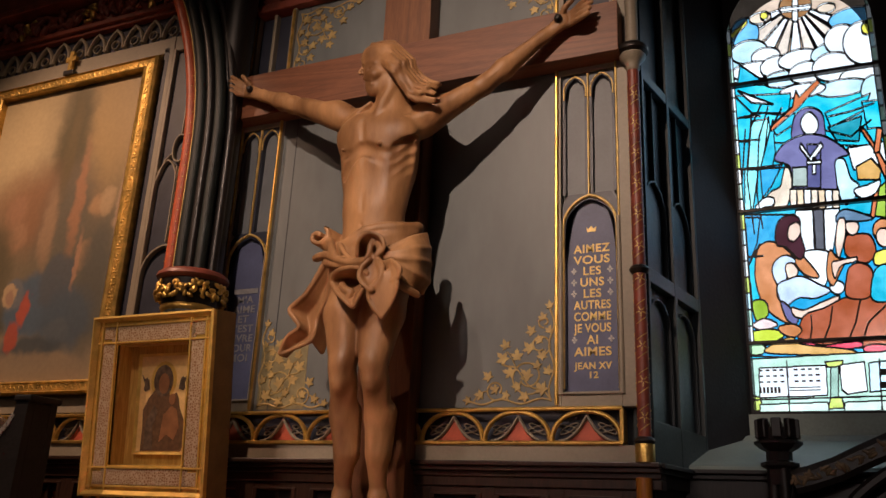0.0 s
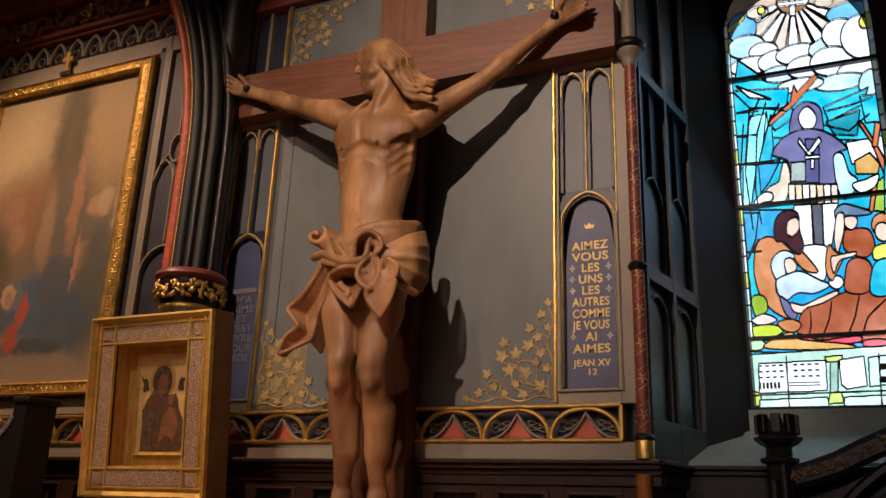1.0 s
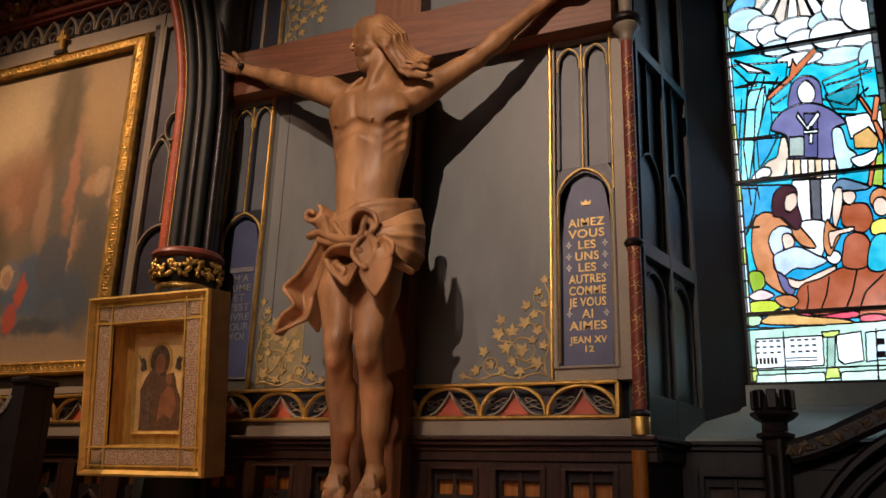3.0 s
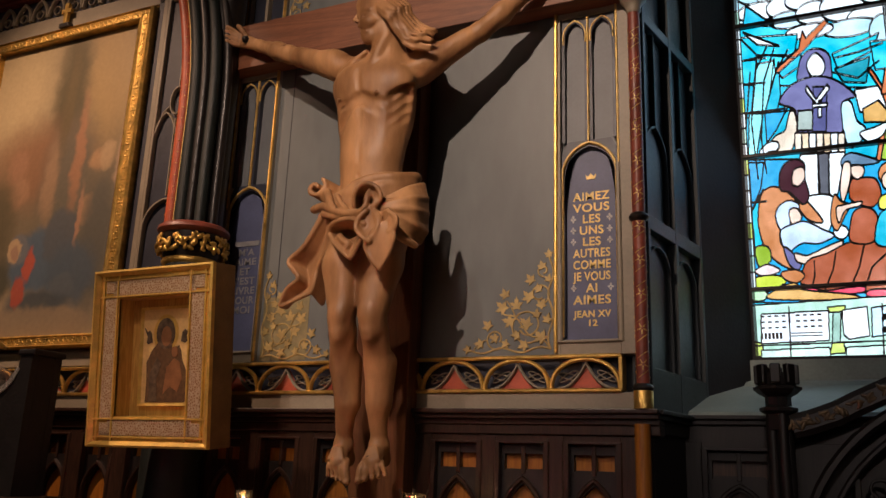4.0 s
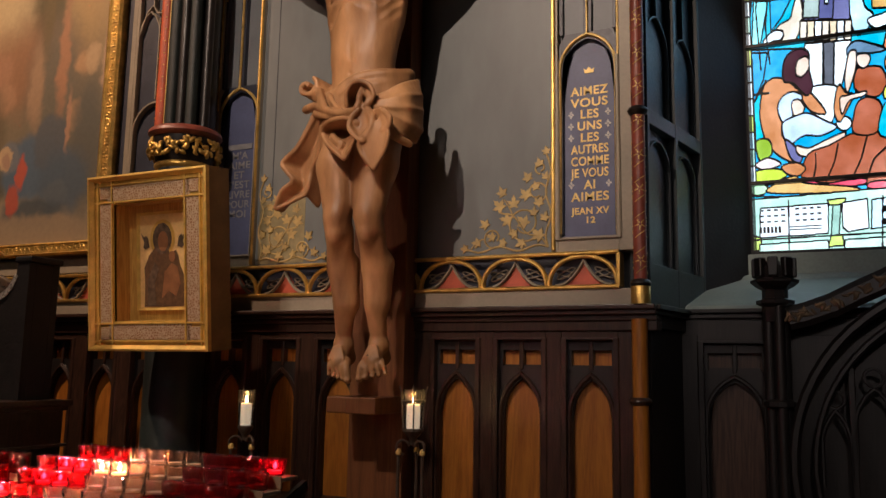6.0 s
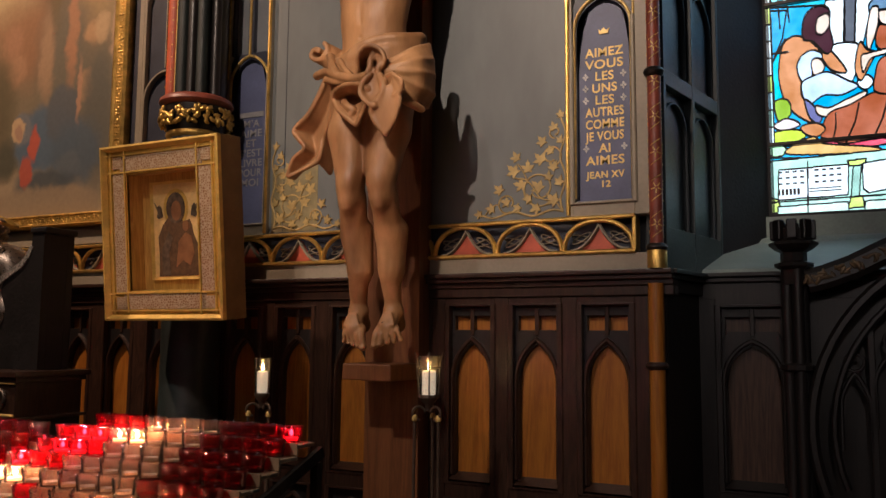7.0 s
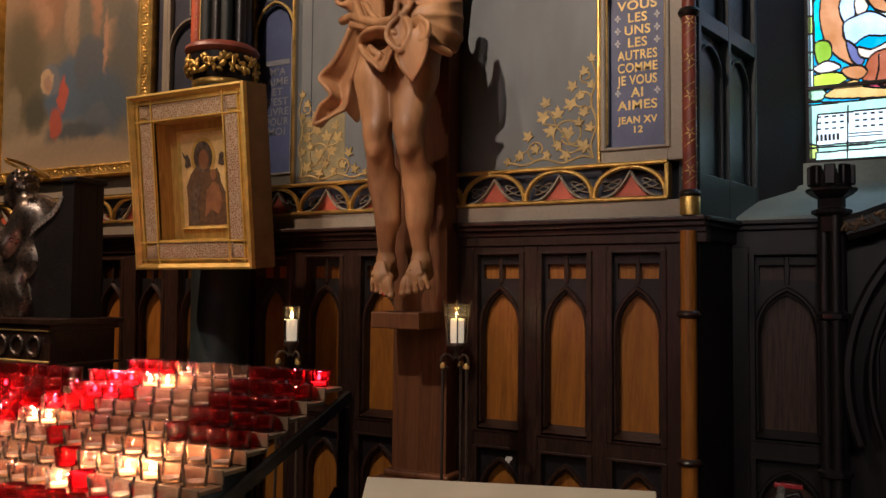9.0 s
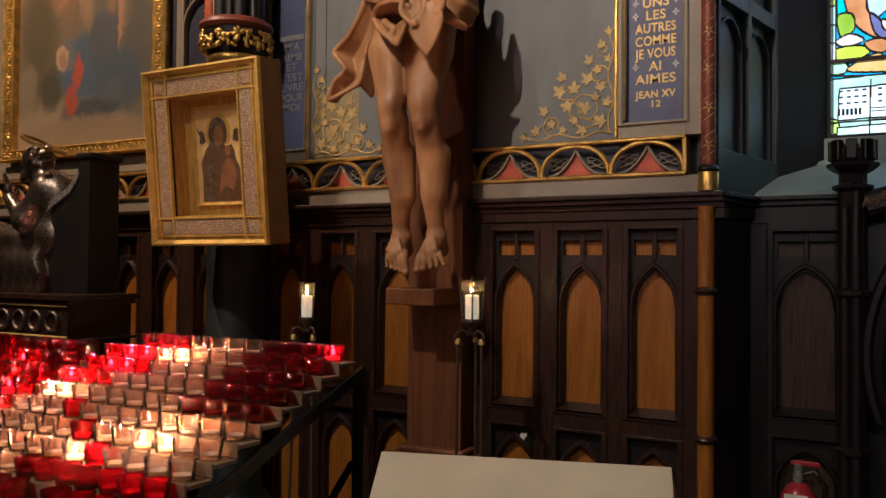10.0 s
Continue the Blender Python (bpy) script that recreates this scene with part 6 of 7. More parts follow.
poly('cyan', (0.742, 1.852), (0.872, 1.848), (0.851, 1.665), (0.754, 1.67))
poly('blue', (0.032, 1.187), (0.119, 1.177), (0.091, 1.017), (0.034, 0.88))
poly('cyan', (0.034, 0.88), (0.107, 1.016), (0.1, 0.7), (0.038, 0.618))
poly('orange', (0.218, 1.765), (0.358, 1.882), (0.387, 1.995), (0.402, 1.945), (0.514, 2.05), (0.531, 2.023), (0.389, 1.868), (0.229, 1.739))
poly('white', (0.637, 1.562), (0.841, 1.574), (0.822, 1.397), (0.653, 1.42))
poly('orange', (0.71, 1.688), (0.77, 1.542), (0.814, 1.327), (0.826, 1.432), (0.781, 1.565), (0.739, 1.672))
poly('orange', (0.805, 1.672), (0.833, 1.657), (0.799, 1.508), (0.77, 1.512))
poly('ochre', (0.669, 1.436), (0.754, 1.478), (0.799, 1.4), (0.78, 1.338), (0.67, 1.353))
poly('green', (0.74, 1.265), (0.813, 1.32), (0.789, 1.102), (0.725, 1.12))
poly('orange', (0.753, 1.299), (0.775, 1.289), (0.732, 1.109), (0.709, 1.111))
# the standing form in its cape
form('lilac', (0.346, 1.651), (0.355, 1.784), (0.390, 1.847), (0.453, 1.866), (0.515, 1.823), (0.528, 1.733), (0.505, 1.624))
form('white', (0.401, 1.791), (0.450, 1.835), (0.491, 1.774), (0.485, 1.707), (0.437, 1.670), (0.401, 1.722))
form('lilac', (0.329, 1.666), (0.435, 1.685), (0.541, 1.644), (0.639, 1.528), (0.582, 1.504), (0.557, 1.442), (0.555, 1.312), (0.446, 1.313), (0.309, 1.347), (0.317, 1.468), (0.289, 1.506), (0.228, 1.546), (0.267, 1.619))
poly('grey', (0.327, 1.478), (0.406, 1.473), (0.400, 1.345), (0.316, 1.354))
poly('purple', (0.420, 1.620), (0.494, 1.607), (0.469, 1.324), (0.396, 1.335))
poly('white', (0.386, 1.633), (0.430, 1.536), (0.495, 1.622), (0.508, 1.594), (0.433, 1.498), (0.377, 1.601))
poly('white', (0.442, 1.526), (0.460, 1.523), (0.450, 1.418), (0.432, 1.421))
poly('white', (0.409, 1.509), (0.490, 1.504), (0.487, 1.482), (0.407, 1.487))
form('cream', (0.295, 1.505), (0.315, 1.413), (0.302, 1.304), (0.263, 1.219), (0.194, 1.221), (0.211, 1.273), (0.150, 1.274), (0.191, 1.335), (0.247, 1.364), (0.266, 1.428))
form('white', (0.100, 1.251), (0.156, 1.303), (0.206, 1.292), (0.196, 1.246), (0.144, 1.238), (0.110, 1.213))
form('pale', (0.561, 1.478), (0.611, 1.492), (0.634, 1.372), (0.673, 1.316), (0.636, 1.229), (0.587, 1.211), (0.562, 1.286))
form('white', (0.643, 1.292), (0.716, 1.314), (0.786, 1.335), (0.754, 1.259), (0.678, 1.234))
poly('cream', (0.299, 1.341), (0.337, 1.336), (0.328, 1.214), (0.294, 1.215))
poly('ochre_pale', (0.338, 1.336), (0.375, 1.331), (0.367, 1.209), (0.333, 1.210))
poly('white', (0.377, 1.330), (0.414, 1.325), (0.405, 1.204), (0.371, 1.205))
poly('cream', (0.416, 1.325), (0.452, 1.320), (0.443, 1.199), (0.410, 1.199))
poly('ochre_pale', (0.454, 1.319), (0.490, 1.314), (0.481, 1.194), (0.448, 1.194))
poly('white', (0.492, 1.314), (0.528, 1.309), (0.519, 1.189), (0.485, 1.190))
poly('cream', (0.530, 1.308), (0.565, 1.303), (0.556, 1.184), (0.523, 1.185))
poly('white', (0.318, 1.201), (0.413, 1.195), (0.397, 0.903), (0.316, 0.911))
poly('grey_dark', (0.416, 1.195), (0.470, 1.191), (0.453, 0.931), (0.408, 0.929))
poly('white', (0.473, 1.191), (0.557, 1.187), (0.497, 0.926), (0.456, 0.924))
form('white', (0.324, 0.931), (0.484, 0.914), (0.421, 0.697), (0.348, 0.777))
# the kneeling and lying forms
form('amber', (0.087, 0.964), (0.139, 1.018), (0.207, 1.004), (0.258, 0.952), (0.285, 0.908), (0.224, 0.914), (0.177, 0.873), (0.179, 0.752), (0.181, 0.670), (0.230, 0.612), (0.280, 0.531), (0.230, 0.512), (0.148, 0.568), (0.090, 0.657), (0.065, 0.804))
form('amber', (0.284, 0.970), (0.358, 0.879), (0.411, 0.778), (0.335, 0.799), (0.283, 0.894))
form('maroon', (0.226, 1.148), (0.288, 1.176), (0.337, 1.141), (0.335, 1.049), (0.349, 0.942), (0.314, 0.894), (0.248, 0.974), (0.200, 0.994), (0.198, 1.079))
form('blush', (0.278, 1.106), (0.329, 1.121), (0.335, 1.056), (0.297, 1.008), (0.265, 1.029))
form('ice', (0.161, 0.837), (0.185, 0.897), (0.240, 0.926), (0.293, 0.896), (0.276, 0.846), (0.245, 0.808), (0.226, 0.762), (0.182, 0.755))
form('blush', (0.238, 0.864), (0.276, 0.874), (0.302, 0.826), (0.279, 0.777), (0.243, 0.787))
form('ice', (0.184, 0.745), (0.242, 0.777), (0.319, 0.790), (0.407, 0.735), (0.462, 0.693), (0.381, 0.653), (0.292, 0.661), (0.216, 0.616), (0.187, 0.666))
form('lilac', (0.194, 0.648), (0.239, 0.611), (0.279, 0.551), (0.260, 0.503), (0.215, 0.546))
form('blush', (0.251, 0.607), (0.315, 0.589), (0.408, 0.628), (0.499, 0.660), (0.490, 0.628), (0.403, 0.578), (0.311, 0.542), (0.259, 0.556))
ell('white', 0.498, 0.710, 0.038, 0.040)
form('rust', (0.283, 0.501), (0.325, 0.565), (0.419, 0.594), (0.526, 0.645), (0.642, 0.661), (0.756, 0.622), (0.727, 0.339), (0.621, 0.351), (0.524, 0.363), (0.382, 0.365), (0.277, 0.403))
came((0.348, 0.553), (0.345, 0.471), (0.327, 0.400))
came((0.463, 0.597), (0.441, 0.497), (0.389, 0.377))
came((0.612, 0.644), (0.574, 0.504), (0.515, 0.376))
came((0.735, 0.592), (0.635, 0.496), (0.587, 0.366))
form('red', (0.276, 0.423), (0.383, 0.381), (0.499, 0.390), (0.587, 0.391), (0.580, 0.360), (0.466, 0.351), (0.351, 0.351), (0.276, 0.387))
form('red', (0.603, 0.365), (0.665, 0.374), (0.719, 0.361), (0.715, 0.330), (0.605, 0.333))
# the seated forms beside them
form('rust', (0.577, 1.014), (0.631, 1.021), (0.699, 1.003), (0.716, 0.903), (0.663, 0.841), (0.580, 0.877), (0.556, 0.927))
form('amber', (0.480, 0.935), (0.514, 0.890), (0.553, 0.866), (0.518, 0.788), (0.476, 0.719), (0.451, 0.795))
form('rust', (0.575, 0.827), (0.635, 0.844), (0.686, 0.792), (0.657, 0.643), (0.544, 0.650), (0.549, 0.752))
form('slate', (0.535, 1.144), (0.583, 1.177), (0.654, 1.150), (0.725, 1.106), (0.662, 1.093), (0.590, 1.102), (0.538, 1.091))
form('blush', (0.580, 1.093), (0.636, 1.093), (0.643, 1.047), (0.610, 1.013), (0.580, 1.038))
form('blush', (0.540, 1.108), (0.577, 1.118), (0.574, 1.038), (0.553, 0.955), (0.523, 0.886), (0.513, 0.959))
form('blush', (0.484, 0.853), (0.521, 0.869), (0.615, 0.880), (0.601, 0.854), (0.529, 0.835), (0.492, 0.764))
ell('amber', 0.770, 1.025, 0.056, 0.073)
ell('blush', 0.765, 0.985, 0.039, 0.057)
form('yellow', (0.712, 0.896), (0.785, 0.912), (0.775, 0.830), (0.704, 0.827))
form('cyan_deep', (0.701, 0.797), (0.778, 0.813), (0.756, 0.625), (0.665, 0.633))
# straw and grass
form('green', (0.040, 0.654), (0.109, 0.655), (0.120, 0.573), (0.056, 0.537))
form('pink', (0.029, 0.515), (0.100, 0.551), (0.167, 0.509), (0.079, 0.482))
form('lime', (0.013, 0.469), (0.131, 0.485), (0.201, 0.447), (0.074, 0.389))
form('green_pale', (0.006, 0.420), (0.087, 0.388), (0.071, 0.343), (0.004, 0.347))
form('ochre', (0.123, 0.393), (0.236, 0.435), (0.285, 0.390), (0.523, 0.350), (0.520, 0.322), (0.113, 0.344))
form('amber', (0.169, 0.496), (0.248, 0.510), (0.293, 0.474), (0.256, 0.434), (0.198, 0.448))
came((0.181, 1.934), (0.110, 1.789), (0.064, 1.450), (0.080, 1.079))
came((0.219, 1.907), (0.150, 1.704), (0.113, 1.331), (0.130, 1.109))
came((0.075, 1.776), (0.023, 1.343), (0.023, 0.836))
came((0.297, 1.888), (0.219, 1.750), (0.170, 1.586))
came((0.041, 1.861), (0.177, 1.875), (0.337, 1.826))
came((0.555, 1.785), (0.680, 1.799), (0.805, 1.832))
came((0.530, 1.695), (0.662, 1.634), (0.778, 1.725))
poly('mint', (-0.005, 0.314), (0.791, 0.334), (0.777, -0.014), (-0.012, -0.015))
poly('white', (0.047, 0.26), (0.399, 0.267), (0.392, 0.098), (0.041, 0.092))
poly('mint_grey', (0.422, 0.26), (0.462, 0.262), (0.442, 0.06), (0.402, 0.054))
poly('lemon', (0.395, 0.286), (0.487, 0.289), (0.478, 0.258), (0.404, 0.254))
poly('lemon', (0.002, 0.106), (0.044, 0.092), (0.05, 0.022), (-0.004, 0.016))
poly('lemon', (0.405, 0.085), (0.462, 0.09), (0.467, 0.029), (0.388, 0.024))
poly('white', (0.468, 0.265), (0.593, 0.279), (0.593, 0.118), (0.491, 0.102), (0.466, 0.127))
poly('pale', (0.614, 0.272), (0.717, 0.281), (0.713, 0.122), (0.603, 0.112))
poly('mint_pale', (0.038, 0.054), (0.389, 0.061), (0.392, 0.011), (0.034, 0.003))
poly('mint_pale', (0.473, 0.059), (0.706, 0.067), (0.713, 0.007), (0.468, 0.01))
came((0.197, 0.294), (0.19, -0.008))
came((0.666, 0.289), (0.649, -0.013))
came((-0.006, 0.08), (0.762, 0.09))
came((0.006, 1.704), (0.156, 1.693))
came((0.011, 1.509), (0.256, 1.505))
came((0.054, 1.503), (0.303, 1.484))
came((0.038, 0.933), (0.117, 0.933))
came((0.017, 1.861), (0.168, 1.855))
came((0.12, 1.884), (0.067, 1.502))

# plain bright sky outside
bm = bmesh.new()
box(bm, -4.0, 5.0, 3.4, 3.45, 0.0, 9.0)
setting("backdrop", bm, SKY_GLOW, "plain bright overcast sky outside the window")

# border strips along both edges
for edge in (0, 1):
    strip = (uu < 0.03) if edge == 0 else (uu > WX1 - WX0 - 0.03)
    for k in range(24):
        _put(strip & (vv > 0.41 + k * 0.1) & (vv <= 0.41 + (k + 1) * 0.1), ("white", "mint", "pale", "lemon")[k % 4 if k % 5 else 0])
lead = cames.copy()
for dy, dx in ((0, 1), (1, 0), (1, 1)):
    a, b = design[: GH - dy, : GW - dx], design[dy:, dx:]
    differ = a != b
    lead[: GH - dy, : GW - dx] |= differ
    lead[dy:, dx:] |= differ
ww = WX1 - WX0
cap = WSPRING - WZ0
within = (vv < cap) | (((uu - ww / 2) / (ww / 2)) ** 2 + ((vv - cap) / (WTOP - WSPRING)) ** 2 < 1)
lead |= (uu < 0.008) | (uu > ww - 0.008) | (vv < 0.012)
lead &= within
root = thing("window_1", (WX0, WY, WZ0), "tall arched stained glass window, leaded in bright colours", "window", "", "structure")


def runs(mask, y0, y1, deep):
    """Strips that cover the cells of a mask, as one mesh."""
    verts, faces = [], []
    for j in np.flatnonzero(mask.any(1)):
        row = np.concatenate(([0], mask[j].astype(int), [0]))
        d = np.diff(row)
        for a, b in zip(np.flatnonzero(d == 1), np.flatnonzero(d == -1)):
            i = len(verts)
            x0, x1, z0, z1 = a * CELL, b * CELL, j * CELL, (j + 1) * CELL
            verts += [(x0, y0, z0), (x1, y0, z0), (x1, y0, z1), (x0, y0, z1)]
            faces.append((i, i + 1, i + 2, i + 3))
            if deep:
                verts += [(x0, y1, z0), (x1, y1, z0), (x1, y1, z1), (x0, y1, z1)]
                faces += [(i + 7, i + 6, i + 5, i + 4), (i, i + 3, i + 7, i + 4), (i + 1, i + 5, i + 6, i + 2)]
    return verts, faces


def pane(name, data, material):
    me = bpy.data.meshes.new(name)
    me.from_pydata(data[0], [], data[1])
    me.materials.append(material)
    ob = new(name, me)
    ob.parent = root
    return ob


todo = within & ~lead
seen = np.zeros_like(todo)
for j0, i0 in np.argwhere(todo):
    if seen[j0, i0]:
        continue
    tag, stack, found = design[j0, i0], [(j0, i0)], []
    seen[j0, i0] = True
    while stack:
        j, i = stack.pop()
        found.append((j, i))
        for q, p in ((j + 1, i), (j - 1, i), (j, i + 1), (j, i - 1)):
            if 0 <= q < GH and 0 <= p < GW and todo[q, p] and not seen[q, p] and design[q, p] == tag:
                seen[q, p] = True
                stack.append((q, p))
    fj, fi = np.array(found).T
    if len(found) < 10:
        lead[fj, fi] = True
        continue
    mask = np.zeros_like(todo)
    mask[fj, fi] = True
    pane("pane", runs(mask, 0.012, 0.012, False), GLASS[NAMES[tag % 1000]])
pane("cames", runs(lead, 0.004, 0.02, True), LEAD)
for v in (0.405, 1.22, 2.09):
    boxpart("saddle_bar", (0, ww, -0.012, 0.03, v - 0.011, v + 0.011), IRON, root, "dark iron saddle bar", 0.003)
bars = bmesh.new()
for r in range(3):
    for c in range(9):
        if c != 4:
            box(bars, 0.045 + c * 0.037, 0.066 + c * 0.037, 0.0, 0.004, 0.24 - r * 0.033, 0.25 - r * 0.033)
part("writing", bars, IRON, root, "small dark marks painted on pale glass")
bars = bmesh.new()
for c in range(6):
    box(bars, 0.04 + c * 0.02, 0.053 + c * 0.02, 0.0, 0.004, 0.115, 0.15)
for r in range(2):
    box(bars, 0.2, 0.36, 0.0, 0.004, 0.125 + r * 0.016, 0.131 + r * 0.016)
part("writing", bars, IRON, root, "unreadable dark lettering on pale glass")
bars = bmesh.new()
for r in range(2):
    for c in range(3):
        box(bars, 0.66 + c * 0.055, 0.7 + c * 0.055, 0.0, 0.004, 0.13 + r * 0.07, 0.165 + r * 0.07)
part("writing", bars, IRON, root, "unreadable dark lettering on a pale scroll")

# ---- candles ----


def clear(name, tint, gloss=0.08, glow=0.1, rough=0.08):
    """Thin coloured glass: what lies behind shows through its tint, with a sheen and a little scatter."""
    m = bpy.data.materials.new(name)
    t, n, l, b = nodes_of(m)
    n.remove(b)
    tr, gl, tl = n.new("ShaderNodeBsdfTransparent"), n.new("ShaderNodeBsdfGlossy"), n.new("ShaderNodeBsdfTranslucent")
    co, nz, mr = n.new("ShaderNodeTexCoord"), n.new("ShaderNodeTexNoise"), n.new("ShaderNodeMapRange")
    nz.inputs["Scale"].default_value = 40
    l.new(co.outputs["Object"], nz.inputs["Vector"])
    mr.inputs[3].default_value, mr.inputs[4].default_value = rough * 0.5, rough * 2
    l.new(nz.outputs[0], mr.inputs[0])
    l.new(mr.outputs[0], gl.inputs["Roughness"])
    tr.inputs[0].default_value, tl.inputs[0].default_value = (*tint, 1), (*tint, 1)
    gl.inputs[0].default_value = (0.9, 0.88, 0.85, 1)
    a, c = n.new("ShaderNodeMixShader"), n.new("ShaderNodeMixShader")
    lw = n.new("ShaderNodeFresnel")
    lw.inputs[0].default_value = 1.25
    ad = n.new("ShaderNodeMath")
    ad.inputs[1].default_value = gloss
    l.new(lw.outputs[0], ad.inputs[0])
    a.inputs[0].default_value = glow
    l.new(tr.outputs[0], a.inputs[1])
    l.new(tl.outputs[0], a.inputs[2])
    l.new(ad.outputs[0], c.inputs[0])
    l.new(a.outputs[0], c.inputs[1])
    l.new(gl.outputs[0], c.inputs[2])
    l.new(c.outputs[0], n["Material Output"].inputs[0])
    return m


def glowing(name, colour, power):
    m = bpy.data.materials.new(name)
    t, n, l, b = nodes_of(m)
    b.inputs["Base Color"].default_value = (*colour, 1)
    b.inputs["Emission Color"].default_value = (*colour, 1)
    b.inputs["Emission Strength"].default_value = power
    return m


CLEAR = clear("clear_glass", (0.97, 0.87, 0.82), 0.06, 0.03, 0.07)
RED_GLASS = clear("red_glass", (0.93, 0.045, 0.14), 0.03, 0.06, 0.1)
DARK_RED = clear("dark_red_glass", (0.55, 0.05, 0.07), 0.05, 0.16, 0.14)
CHIMNEY = clear("chimney_glass", (0.94, 0.92, 0.88), 0.03, 0.02, 0.08)
FLAME = glowing("candle_flame", (1.0, 0.6, 0.22), 60.0)
WAX = surface("wax", (0.75, 0.68, 0.58), 0.5, vary=0.1, scale=20, bump=0.05)
# burning candles: own emission in the wax stands in for flame light
CANDLE_GLOW = glowing("lit_candle", (1.0, 0.82, 0.62), 0.4)
WAX_GLOW = glowing("lit_wax", (1.0, 0.55, 0.24), 1.9)


def votive(name, glass, lit, tall, label):
    root = thing(name, (0, 0, -5), label, "candle", "votive candles")
    h, r0, r1 = (0.066, 0.03, 0.034) if tall else (0.046, 0.0275, 0.034)
    bm = bmesh.new()
    lathe(bm, [(r0, 0.0), (r0 + (r1 - r0) * 0.5, h * 0.5), (r1, h), (r1 - 0.003, h + 0.0008), (r1 - 0.004, h - 0.003), (r0 - 0.003, 0.006), (0.0, 0.005)], seg=18)
    part("glass", bm, glass, root, "", True)
    bm = bmesh.new()
    # wax of a burning votive glows by itself, in place of flame light
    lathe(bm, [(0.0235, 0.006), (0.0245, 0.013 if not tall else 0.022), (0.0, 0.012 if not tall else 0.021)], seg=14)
    part("wax", bm, WAX_GLOW if lit else WAX, root, "", True)
    if lit:
        bm = bmesh.new()
        z = 0.017 if not tall else 0.026
        lathe(bm, [(0.0, z), (0.0052, z + 0.006), (0.006, z + 0.011), (0.003, z + 0.017), (0.0, z + 0.022)], seg=10)
        part("flame", bm, FLAME, root, "small candle flame", True)
    else:
        bm = bmesh.new()
        lathe(bm, [(0.001, 0.018), (0.001, 0.03)], seg=5)
        part("wick", bm, IRON, root)
    return root


KINDS = {}
for nm, glass, words in (("clear", CLEAR, "clear glass"), ("red", RED_GLASS, "ruby red glass"), ("dark", DARK_RED, "dark red glass")):
    for lit in (False, True):
        for tall in (False, True):
            KINDS[nm, lit, tall] = votive("votive_candle", glass, lit, tall, f"{'tall' if tall else 'small'} {words} votive candle, {'burning' if lit else 'unlit'}, on a tiered rack")
USED = set()


def put_votive(key, x, y, z, turn):
    if key in USED:
        return copy_thing(KINDS[key], pose(x, y, z, 0, 0, turn))
    USED.add(key)
    KINDS[key].matrix_basis = pose(x, y, z, 0, 0, turn)
    return KINDS[key]


SHELF = surface("tray_metal", (0.38, 0.26, 0.16), 0.4, metal=0.4, vary=0.3, scale=12, bump=0.1)


def rack(x0, x1, y0, z0, tiers, label, first_tier=0):
    root = thing("votive_rack", ((x0 + x1) / 2, y0, 0), label, "candle rack", "votive racks")
    hw = (x1 - x0) / 2
    for k in range(first_tier, tiers):
        y, z = -0.081 * k, z0 - 0.031 * k
        bm = bmesh.new()
        box(bm, -hw, hw, y - 0.042, y + 0.038, z - 0.012, z - 0.001, 0.002)
        box(bm, -hw, hw, y - 0.046, y - 0.04, z - 0.03, z + 0.004, 0.001)
        part("shelf", bm, SHELF, root, "dull brassy tray shelf")
    for s in (-1, 1):
        bm = bmesh.new()
        sweep(bm, [(s * (hw + 0.01), 0.06, z0 - 0.03), (s * (hw + 0.01), -0.081 * tiers, z0 - 0.031 * tiers - 0.05)], [(-0.008, -0.016), (0.008, -0.016), (0.008, 0.016), (-0.008, 0.016)], up=(0, 0, 1))
        part("stringer", bm, IRON, root)
        for y in (0.05, -0.081 * tiers + 0.05):
            bm = bmesh.new()
            box(bm, s * hw - 0.012, s * hw + 0.012, y - 0.012, y + 0.012, 0, z0 - 0.06 - 0.031 * (tiers - 1 if y < 0 else 0), 0.002)
            part("leg", bm, IRON, root)
        bm = bmesh.new()
        yb = -0.081 * tiers + 0.05
        sweep(bm, [(s * (hw - 0.02), yb, z0 - 0.38), (s * (hw + 0.03), 0.05, 0.25)], [(-0.004, -0.014), (0.004, -0.014), (0.004, 0.014), (-0.004, 0.014)], up=(0, 0, 1))
        part("brace", bm, RUST_RED, root, "rusty red diagonal brace")
        bm = bmesh.new()
        sweep(bm, [(s * (hw - 0.02), 0.05, z0 - 0.3), (s * (hw - 0.02), yb, 0.2)], [(-0.004, -0.012), (0.004, -0.012), (0.004, 0.012), (-0.004, 0.012)], up=(0, 0, 1))
        part("brace", bm, IRON, root)
    return root


rack(-2.31, -1.37, -1.87, 1.243, 11, "dark iron tiered rack full of votive candles")
rnd = random.Random(11)
LITS = {(0, 0), (1, 7), (1, 8), (1, 9), (1, 10), (2, 9), (2, 10), (4, 10), (6, 2), (6, 3), (7, 5), (4, 11), (8, 9), (3, 11)}
for k in range(11):
    for j in range(12):
        if (k, j) == (9, 4) or (k == 0 and j == 11):
            continue
        if k == 0:
            c = "dark" if j < 4 and j else "red" if j == 0 or j > 7 else "clear"
        elif k < 4:
            c = "dark" if j < 4 else "clear" if j < 8 + k % 2 else "red"
        elif k == 4:
            c = "dark" if j < 4 else "clear"
        elif k in (8, 9):
            c = "dark" if 2 < j < 7 else "red" if j < 3 else "clear"
        else:
            c = "clear" if (j + 2 * k) % 9 else "red"
        put_votive((c, (k, j) in LITS, False), -1.425 - 0.0745 * j + rnd.uniform(-0.005, 0.005), -1.87 - 0.081 * k + rnd.uniform(-0.005, 0.005), 1.243 - 0.031 * k, rnd.uniform(0, 360))
